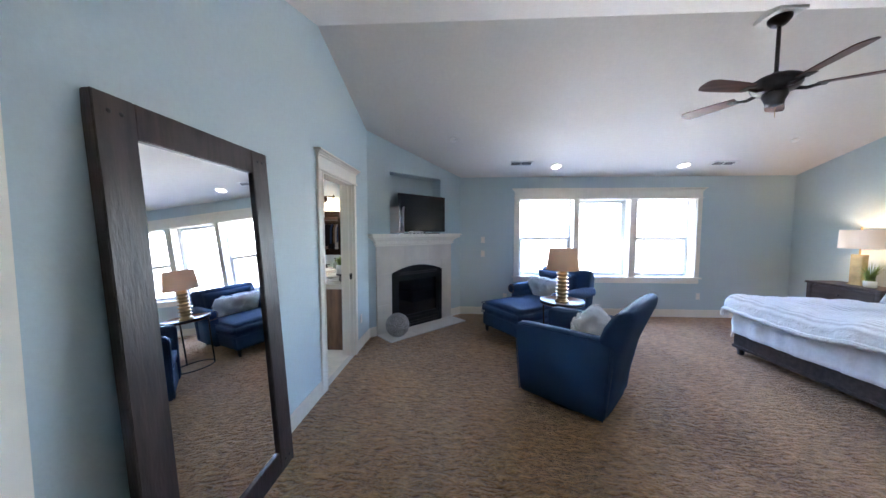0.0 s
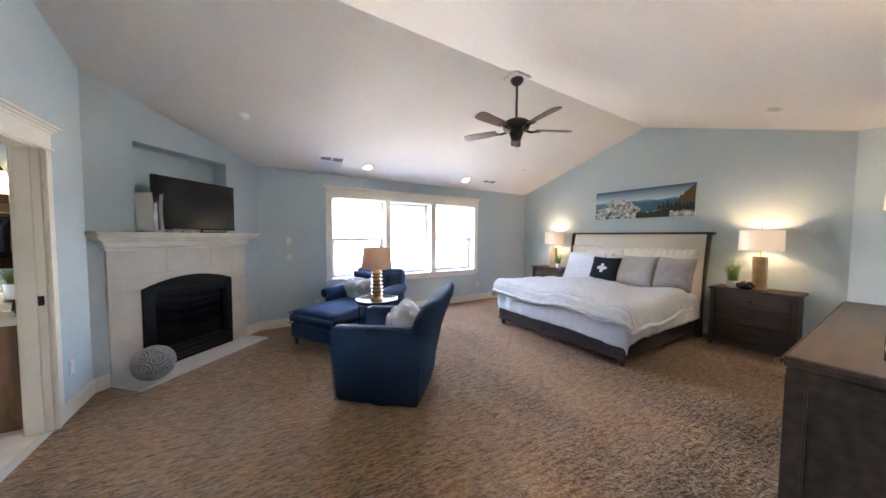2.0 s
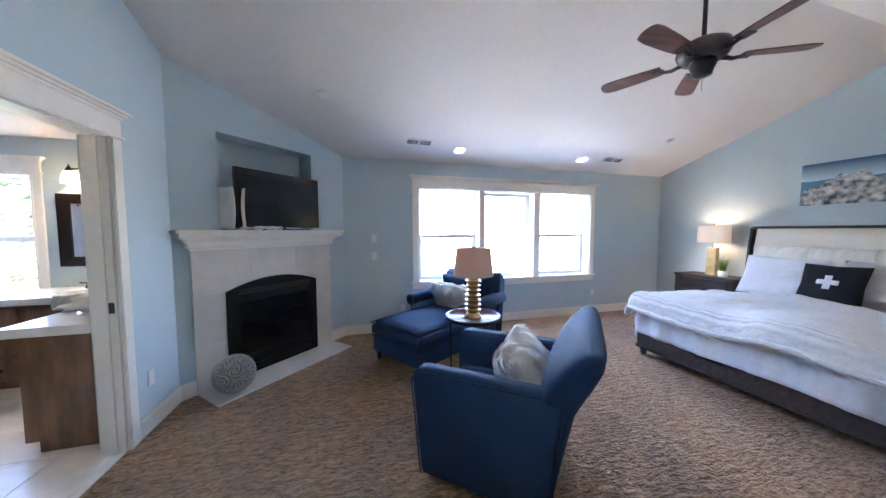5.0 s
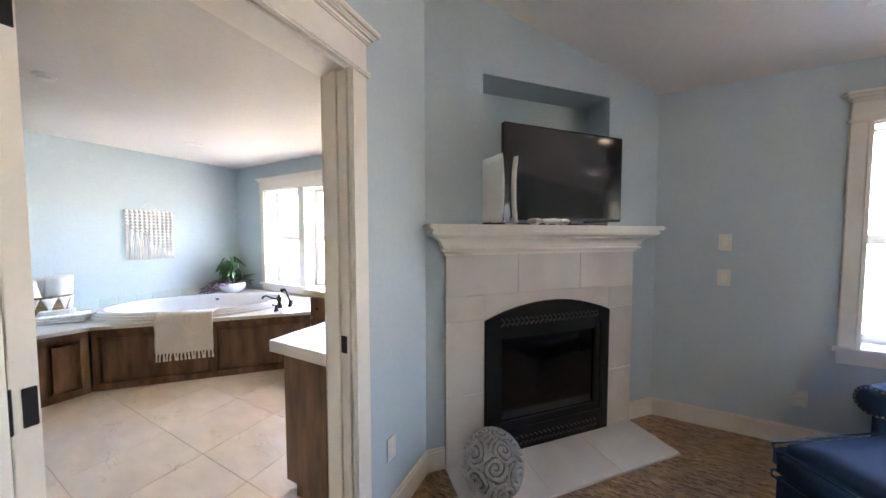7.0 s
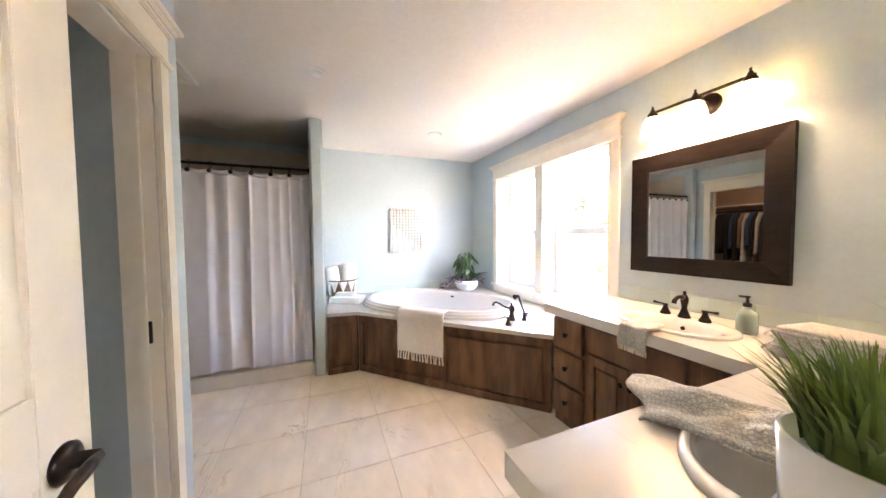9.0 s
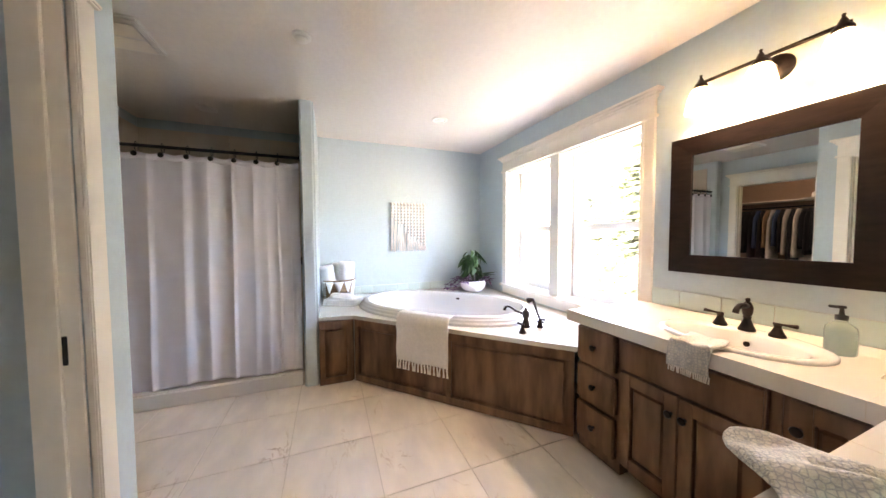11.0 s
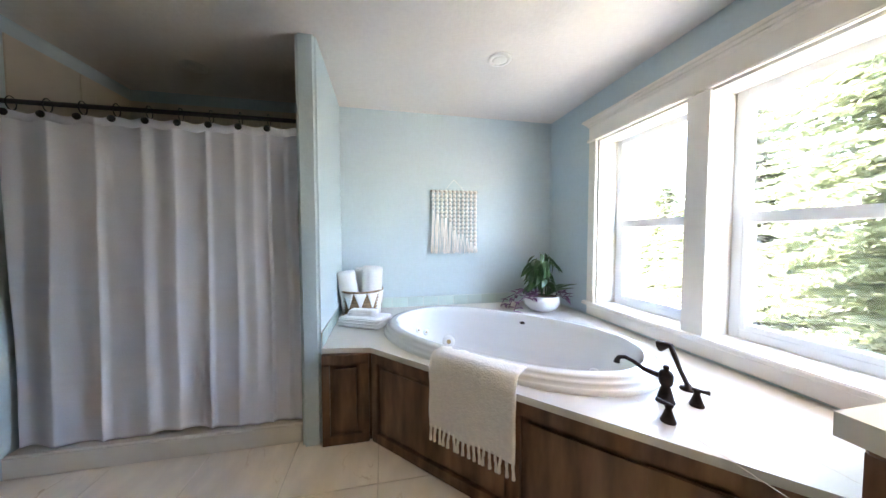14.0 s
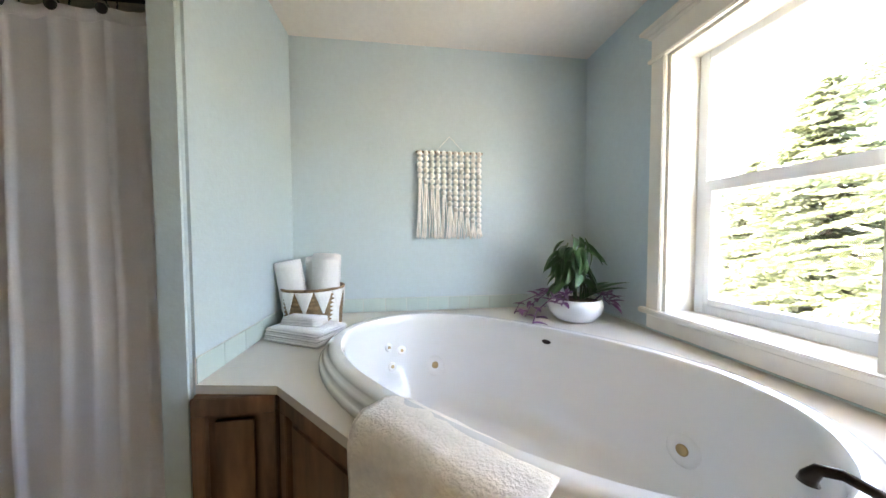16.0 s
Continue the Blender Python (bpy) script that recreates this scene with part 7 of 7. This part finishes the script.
def heap(u, v):
    """A towel dropped in loose folds, one end over the counter's edge."""
    x, y = -0.175 + 0.38 * u, -0.125 + 0.25 * v
    e = (math.sin(math.pi * min(1, max(0, u))) ** 0.28) * (math.sin(math.pi * v) ** 0.28)
    fold = 0.015 * math.sin(13 * v + 3.4 * u + 0.8) + 0.009 * math.sin(21 * v - 7 * u) + 0.015 * noise.noise((u * 4, v * 4, 7))
    z = 0.004 + e * max(0.008, 0.027 + fold)
    return (x + 0.02 * math.sin(6 * v), y + 0.03 * math.sin(5 * u + 1), z)


solid("hand_towel", bm_grid(44, 40, heap, 0.008), PATTERN, "grey and cream patterned hand towel lying bunched by the sink", "towel", Matrix.Translation((-1.85, 4.31, CT + 0.012)) @ Matrix.Rotation(radians(38), 4, "Z"))

for k in range(2):
    bm = join(soft_box(-0.15, -0.115, 0.0, 0.15, 0.115, 0.030, 0.012, 0.002, 5), soft_box(-0.148, -0.112, 0.027, 0.152, 0.112, 0.058, 0.013, 0.006, 5))
    ft = thing("hand_towel", "folded grey and cream patterned towel stacked on the counter", "towel", Matrix.Translation((-1.865 + 0.008 * k, 5.105, CT + 0.001 + 0.060 * k)) @ Matrix.Rotation(radians(-12 + 3 * k), 4, "Z"), "stacked hand towels")
    part("cloth", bm, PATTERN, ft)
    for q in range(22):
        y = -0.105 + 0.21 * q / 21
        part("fringe_strand", bm_tube([(-0.148, y, 0.040), (-0.160, y + random.uniform(-0.003, 0.003), 0.030), (-0.168, y + random.uniform(-0.005, 0.005), 0.014)], 0.0026, 5), COTTON, ft)

ps = thing("plant_stand", "small round black wooden stool on the counter", "stand", Matrix.Translation((-1.558, 4.0, CT)))
part("seat", bm_lathe([(0.001, 0.085), (0.080, 0.085), (0.085, 0.092), (0.082, 0.105), (0.001, 0.105)]), BLACK, ps)
for a in (30, 150, 270):
    c, s = math.cos(radians(a)), math.sin(radians(a))
    part("leg", bm_tube([(0.055 * c, 0.055 * s, 0.09), (0.075 * c, 0.075 * s, 0.0)], [0.010, 0.008], 8), BLACK, ps)
potted_grass(Matrix.Translation((-1.558, 4.0, CT + 0.105)), "dense green grass plant in a white pot on the stool", 0.082, 0.115, 520, 0.135, WHITE, 8, 1.5)
potted_grass(Matrix.Translation((-1.60, 4.72, CT)), "long-leaved plant in a white pot on the counter", 0.06, 0.10, 22, 0.40, WHITE, 9)

vm = thing("vanity_mirror", "rectangular mirror in wide dark brown wooden frame above the sink", "mirror", Matrix.Translation((-2.52, BN, 1.465)))
VW, VH, FB2 = 0.397, 0.395, 0.105
for s in (-1, 1):
    for nm, poly2 in (("stile", [(s * VW, -VH), (s * VW, VH), (s * (VW - FB2), VH - FB2), (s * (VW - FB2), -VH + FB2)]), ("rail", [(-VW, s * VH), (VW, s * VH), (VW - FB2, s * (VH - FB2)), (-VW + FB2, s * (VH - FB2))])):
        bm = bmesh.new()
        f0 = [bm.verts.new((x, -0.034 if i < 2 else -0.022, z)) for i, (x, z) in enumerate(poly2)]
        f1 = [bm.verts.new((x, -0.001, z)) for x, z in poly2]
        bm.faces.new(f0), bm.faces.new(f1[::-1])
        for i in range(4):
            bm.faces.new((f0[i], f0[(i + 1) % 4], f1[(i + 1) % 4], f1[i]))
        bmesh.ops.recalc_face_normals(bm, faces=bm.faces[:])
        part(nm, bm, FRAME_V, vm)
part("mirror_glass", bm_box(-VW + FB2 - 0.008, -0.014, -VH + FB2 - 0.008, VW - FB2 + 0.008, -0.010, VH - FB2 + 0.008), MIRROR, vm, "silvered mirror glass")

OPAL = glowing("opal_glass", (1.0, 0.80, 0.52), 0.03, (0.9, 0.85, 0.75))
fuzz(OPAL, (0.95, 0.88, 0.75), 0.4)
vl = thing("vanity_light", "oil-rubbed bronze three-light bar with glowing opal glass shades", "wall light", Matrix.Translation((-2.50, BN, 2.115)))
part("wall_plate", moved(bm_lathe([(0.001, 0), (0.062, 0), (0.060, 0.010), (0.045, 0.016), (0.035, 0.024), (0.001, 0.028)], 28), Matrix.Translation((0.02, 0, -0.035)) @ Matrix.Rotation(radians(90), 4, "X")), BRONZE, vl)
part("bar", bm_tube([(-0.26, -0.10, 0.0), (0.26, -0.10, 0.0)], 0.009, 10), BRONZE, vl)
part("arm", bm_tube([(0.02, -0.02, -0.035), (0.02, -0.07, -0.03), (0.02, -0.10, 0.0)], 0.011, 8), BRONZE, vl)
for x in (-0.238, 0.0, 0.238):
    cap = part("cap", moved(bm_lathe([(0.001, 0.045), (0.007, 0.040), (0.005, 0.030), (0.010, 0.022), (0.020, 0.0), (0.030, -0.012), (0.032, -0.028), (0.028, -0.030)], 18), Matrix.Translation((x, -0.10, 0.0))), BRONZE, vl)
    part("glass_shade", moved(bm_lathe([(0.028, -0.026), (0.040, -0.036), (0.052, -0.07), (0.061, -0.11), (0.067, -0.155), (0.064, -0.156), (0.050, -0.075), (0.027, -0.032)], 26), Matrix.Translation((x, -0.10, 0.0))), OPAL, cap, "glowing opal glass shade")
    lamp("vanity_bulb", "POINT", Matrix.Translation((-2.50 + x, BN - 0.10, 2.005)), 0.27, (1.0, 0.78, 0.5), 0.03)

# ---- shower ----
structure("shower_curb", bm_box(-4.63, 1.82, -0.004, -4.50, 3.288, 0.125, 0.012, 3), TILE_W, "cream shower curb", "curb")
structure("shower_floor", bm_box(BW, 1.82, -0.004, -4.63, 3.288, 0.04), TILE_W, "shower pan", "floor")
SHT = material("beige_shower_tile", (0.62, 0.55, 0.46), 0.3, scale=4, spread=0.08, random_tint=0.04)
shw = thing("shower_wall_tiles", "beige stone shower wall tiles", "tile wall", kind="structure")
for i in range(4):
    for j in range(6):
        y0, z0 = 1.825 + i * 0.3655, 0.04 + j * 0.385
        part("tile", bm_box(BW + 0.001, y0 + 0.0015, z0 + 0.0015, BW + 0.010, y0 + 0.364, min(z0 + 0.3835, 2.35), 0.0015, 1), SHT, shw)
for i in range(2):
    for j in range(6):
        x0, z0 = BW + 0.012 + i * 0.40, 0.04 + j * 0.385
        part("tile", bm_box(x0, 1.821, z0 + 0.0015, x0 + 0.397, 1.830, min(z0 + 0.3835, 2.35), 0.0015, 1), SHT, shw)
        part("tile", bm_box(x0, 3.278, z0 + 0.0015, x0 + 0.397, 3.288, min(z0 + 0.3835, 2.35), 0.0015, 1), SHT, shw)
rd = thing("shower_rod", "black shower curtain rod between the walls", "curtain rod")
part("rod", bm_tube([(-4.565, 1.825, 1.972), (-4.565, 3.287, 1.972)], 0.013, 12), BLACK, rd)
part("flange", moved(bm_lathe([(0.001, 0), (0.030, 0), (0.026, 0.012), (0.001, 0.014)], 18), Matrix.Translation((-4.565, 3.288, 1.972)) @ Matrix.Rotation(radians(90), 4, "X")), BLACK, rd)


FOLDS = [1.86, 2.06, 2.27, 2.47, 2.63, 2.79, 2.93, 3.03, 3.11, 3.20, 3.275]     # where the cloth creases outwards


def curtain(u, v):
    """Flat widths of cloth between soft creases, which spread and shift on the way down."""
    y = 1.86 + 1.415 * u
    yy = y + 0.05 * v * (3.0 - y) * (1 - 0.4 * v) + 0.012 * noise.noise((y * 3, v * 2.2, 4))
    yy = min(max(yy, FOLDS[0]), FOLDS[-1])
    k = max(i for i in range(len(FOLDS) - 1) if FOLDS[i] <= yy)
    w = FOLDS[k + 1] - FOLDS[k]
    f = (yy - FOLDS[k]) / w
    lean = 0.36 + 0.2 * math.sin(k * 2.1)                        # where the hollow between two creases lies
    h = f / lean if f < lean else (1 - f) / (1 - lean)
    hollow = h * (2 - h) if k % 3 else h * h * (3 - 2 * h)        # most creases are sharp
    deep = 0.20 * w * (0.75 + 0.25 * math.sin(k * 1.7 + 1)) * (0.55 + 0.45 * v)
    x = -4.548 - deep * hollow + 0.007 * noise.noise((y * 4.5, v * 3.1, 2)) + 0.004 * noise.noise((y * 11, v * 8, 5))
    x += 0.0022 * math.exp(-((v - 0.52) / 0.006) ** 2) + 0.0018 * math.exp(-((v - 0.80) / 0.006) ** 2)   # creases of packing
    scallop = 0.013 * (0.5 + 0.5 * math.cos(2 * math.pi * (y - 1.90) / 0.152))
    z = 1.912 + scallop * (1 - min(1, v / 0.02)) - (1.775 + 0.03 * noise.noise((y * 2.5, 0, 1))) * v
    return (x + 0.02 * v * v, y, max(z, 0.132))


sc = thing("shower_curtain", "plain white fabric shower curtain drawn closed", "curtain")
part("cloth", bm_grid(260, 90, curtain, 0.002), CURTAIN, sc)
part("hem", bm_grid(300, 2, lambda u, v: tuple(Vector(curtain(u, 0)) + Vector((0.0025, 0, -0.045 * v))), 0.002), CURTAIN, sc)
k = 0
while 1.90 + k * 0.152 < 3.25:
    y = 1.90 + k * 0.152
    rg = part("ring", bm_tube([(-4.565 + 0.024 * math.cos(radians(30 * q)), y, 1.962 + 0.036 * math.sin(radians(30 * q))) for q in range(13)], 0.0025, 6), BLACK, sc, "black curtain ring")
    part("ring_disc", moved(bm_lathe([(0.001, 0), (0.019, 0.0), (0.017, 0.006), (0.001, 0.009)], 18), Matrix.Translation((-4.530, y, 1.905)) @ Matrix.Rotation(radians(90), 4, "Y")), BLACK, sc, "round black ring disc")
    k += 1
solid("shower_valve", join(bm_lathe([(0.001, 0), (0.035, 0), (0.033, 0.01), (0.015, 0.02), (0.012, 0.05), (0.001, 0.05)], 18), bm_tube([(0, 0, 0.045), (0.0, 0.04, 0.05)], 0.008, 8)), BLACK, "black lever beside the shower curtain", "valve", Matrix.Translation((-4.66, 3.278, 1.08)) @ Matrix.Rotation(radians(90), 4, "X"))

# ---- bathroom ceiling fixtures ----
for x, y, n in ((-4.485, 4.545, "above the tub"), (-4.975, 2.515, "in the shower")):
    c = thing("recessed_light", "round white recessed ceiling light " + n + ", off", "ceiling light", Matrix.Translation((x, y, BH)), "recessed lights of the bathroom")
    part("ring", bm_lathe([(0.050, 0.0), (0.078, 0.0), (0.078, -0.006), (0.052, -0.012), (0.050, 0.0)], 32), PLASTIC, c)
    part("lens", bm_lathe([(0.001, -0.012), (0.035, -0.012), (0.051, -0.006), (0.051, -0.001), (0.001, -0.001)], 28), PLASTIC, c)
smoke(Matrix.Translation((-3.62, 3.385, BH)), 0.05, "small round white detector on the bathroom ceiling")
ev = thing("exhaust_fan", "square white bathroom exhaust fan grille", "vent", Matrix.Translation((-3.93, 2.44, BH)))
part("grille", join(bm_box(-0.17, -0.16, -0.022, 0.17, 0.16, 0.0, 0.010), bm_box(-0.13, -0.13, -0.030, 0.13, 0.13, -0.020, 0.008)), PLASTIC, ev)
for k in range(2):
    part("slot", bm_box(-0.13 + 0.14 * k, -0.12, -0.0315, -0.01 + 0.14 * k, 0.12, -0.0295), TRIM, ev)
plate("light_switch", "white rocker switch in the side room", Matrix.Translation((-1.98, 1.02, 1.15)) @ Matrix.Rotation(radians(180), 4, "Z"), "switch")

# ---- closet, seen in the mirror ----
cs = thing("closet_shelving", "white closet shelves along the wall", "shelving", Matrix.Translation((-4.02, -0.45, 0)))
part("top_shelf", bm_box(-1.25, -0.14, 1.90, 1.2, 0.25, 1.92, 0.003), TRIM, cs)
for x in (0.10, 0.50):
    part("divider", bm_box(x, -0.14, 0.0, x + 0.02, 0.22, 1.90), TRIM, cs)
for z in (0.4, 0.8, 1.15, 1.5):
    part("shelf", bm_box(0.12, -0.14, z, 0.50, 0.22, z + 0.02), TRIM, cs)
part("rail", bm_tube([(-1.25, 0.05, 1.80), (0.10, 0.05, 1.80)], 0.012, 8), BLACK, cs)
rnd = random.Random(4)
CLOTH = [material("garment_" + n, c, 0.9, scale=20, spread=0.2, bump=0.2) for n, c in (("black", (0.02, 0.02, 0.025)), ("white", (0.65, 0.63, 0.6)), ("grey", (0.2, 0.2, 0.21)), ("blue", (0.05, 0.09, 0.2)), ("tan", (0.35, 0.24, 0.15)))]
for k in range(20):
    x = -1.20 + k * 0.066
    ln = rnd.uniform(0.65, 1.05)
    def shirt(u, v, ln=ln, ph=rnd.uniform(0, 6)):
        a = 2 * math.pi * u
        w = 0.20 * min(1, 0.35 + 3 * v) * (1 + 0.1 * v)
        return (0.028 * math.sin(a) * (0.6 + 0.6 * v) + 0.008 * math.sin(3 * a + ph) * v, w * math.cos(a), 1.76 - ln * v)
    sh = thing("hanging_garment", "garment hanging on the closet rail", "clothes", Matrix.Translation((-4.02 + x, -0.40, 0)), "clothes on the rail")
    part("cloth", bm_grid(20, 10, shirt, 0.004), rnd.choice(CLOTH[:1] * 5 + CLOTH[1:2] * 2 + CLOTH), sh)
    part("hanger_hook", bm_tube([(0, 0, 1.755), (0, 0.0, 1.79), (0, 0.012, 1.81)], 0.003, 5), BLACK, sh)
solid("sun_hat", bm_lathe([(0.20, 0.0), (0.21, 0.006), (0.10, 0.012), (0.095, 0.09), (0.06, 0.115), (0.001, 0.118)], 28), COTTON, "pale straw hat on the closet shelf", "hat", Matrix.Translation((-4.10, -0.33, 1.92)))
for x, z, w, h, tone in ((0.20, 1.52, 0.13, 0.20, 0), (0.36, 1.52, 0.12, 0.15, 4), (0.22, 1.17, 0.15, 0.17, 0), (0.40, 1.17, 0.10, 0.20, 2), (0.30, 0.82, 0.22, 0.18, 0)):
    bag = thing("handbag", "dark handbag standing on the closet shelf", "bag", Matrix.Translation((-4.02 + x, -0.42, z)), "bags on the shelves")
    part("body", soft_box(-w / 2, -0.06, 0.0, w / 2, 0.06, h, 0.025, 0.0, 3), CLOTH[tone], bag)
    part("strap", bm_tube([(w * 0.35 * math.cos(radians(a)), 0, h - 0.01 + 0.07 * math.sin(radians(a))) for a in range(0, 181, 20)], 0.005, 6), CLOTH[tone], bag)
# unseen fill lamp, added to brighten the closet; it has no fixture
lamp("closet_fill", "POINT", Matrix.Translation((-3.9, 0.6, 2.3)), 0.16, (1.0, 0.8, 0.6), 0.06)

# ---- outdoors ----
# added ground plane, a pale reflector that sends light in through the windows
structure("ground", bm_box(-900, -900, -3.6, 900, 900, -3.4), BOUNCE_GROUND, "pale ground around the house, added to bounce light indoors", "ground")


def fir(x, y, h, r, seed):
    ob = thing("fir_tree", "tall fir tree in full sun beyond the window", "tree", Matrix.Translation((x, y, -3.4)), "fir trees")
    part("trunk", bm_tube([(0, 0, 0), (0.03, 0.02, h * 0.5), (0, 0, h)], [0.22, 0.12, 0.01], 10), BARK, ob)
    rnd = random.Random(seed)
    verts, faces = [], []
    def spray(p, d, ln, w):
        side = d.cross(Vector((rnd.uniform(-1, 1), rnd.uniform(-1, 1), 0.5)))
        side = (side.normalized() if side.length > 0.01 else Vector((1, 0, 0))) * w
        k = len(verts)
        verts.extend((p, p + d * ln * 0.55 + side, p + d * ln, p + d * ln * 0.55 - side))
        faces.append((k, k + 1, k + 2, k + 3))
    for i in range(int(h * 58)):
        t = rnd.random() ** 0.8
        z = h * (0.12 + 0.88 * t)
        ln = r * (1 - t) ** 0.8 * rnd.uniform(0.55, 1.1) + 0.15
        a = rnd.uniform(0, 6.28)
        d = Vector((math.cos(a), math.sin(a), rnd.uniform(-0.22, 0.08)))
        n = max(5, int(ln * 16))
        for q in range(n):
            s = (q + 0.5) / n
            p = Vector((0, 0, z)) + d * ln * s + Vector((0, 0, -0.12 * ln * s * s))
            for e in (-1, 1):
                dd = (d + e * Vector((-d.y, d.x, 0)) * rnd.uniform(0.5, 1.3) + Vector((0, 0, rnd.uniform(-0.5, 0.25)))).normalized()
                spray(p, dd, rnd.uniform(0.16, 0.36) * (1.15 - 0.5 * s), rnd.uniform(0.03, 0.06))
    me = bpy.data.meshes.new("crown")
    me.from_pydata([tuple(v) for v in verts], [], faces)
    me.materials.append(FIR)
    c = new("crown", me)
    c.parent = ob
    tagged(c, kind="stuff")


for i, (x, y, h, r) in enumerate(((-5.6, 12.2, 11.2, 4.0), (-9.4, 14.5, 8.4, 3.4), (-2.2, 15.0, 8.0, 3.2), (-13.0, 17.5, 7.4, 3.2), (-17.0, 20.0, 7.6, 3.2), (-7.4, 17.0, 7.2, 3.2))):
    fir(x, y, h, r, 30 + i)

# ---- bathroom floor tiles ----
T = 0.48
full = mesh_of("tile", bm_box(0.002, 0.002, -0.010, T - 0.002, T - 0.002, 0.0, 0.0018, 1), TRAVERTINE)
cut = mesh_of("tile", bm_box(0.002, 0.002, -0.010, 0.335, T - 0.002, 0.0, 0.0018, 1), TRAVERTINE)
for i in range(-6, 6):
    for j in range(-6, 6):
        x, y = -3.14 + i * T, 3.26 + j * T
        if x > -1.40 or x < -5.6 or y > 5.5 or y < 0.6:
            continue
        ob = new("floor_tile", cut if x + T > -1.36 else full)
        ob.parent = bath_floor
        ob.location = (x, y, 0)
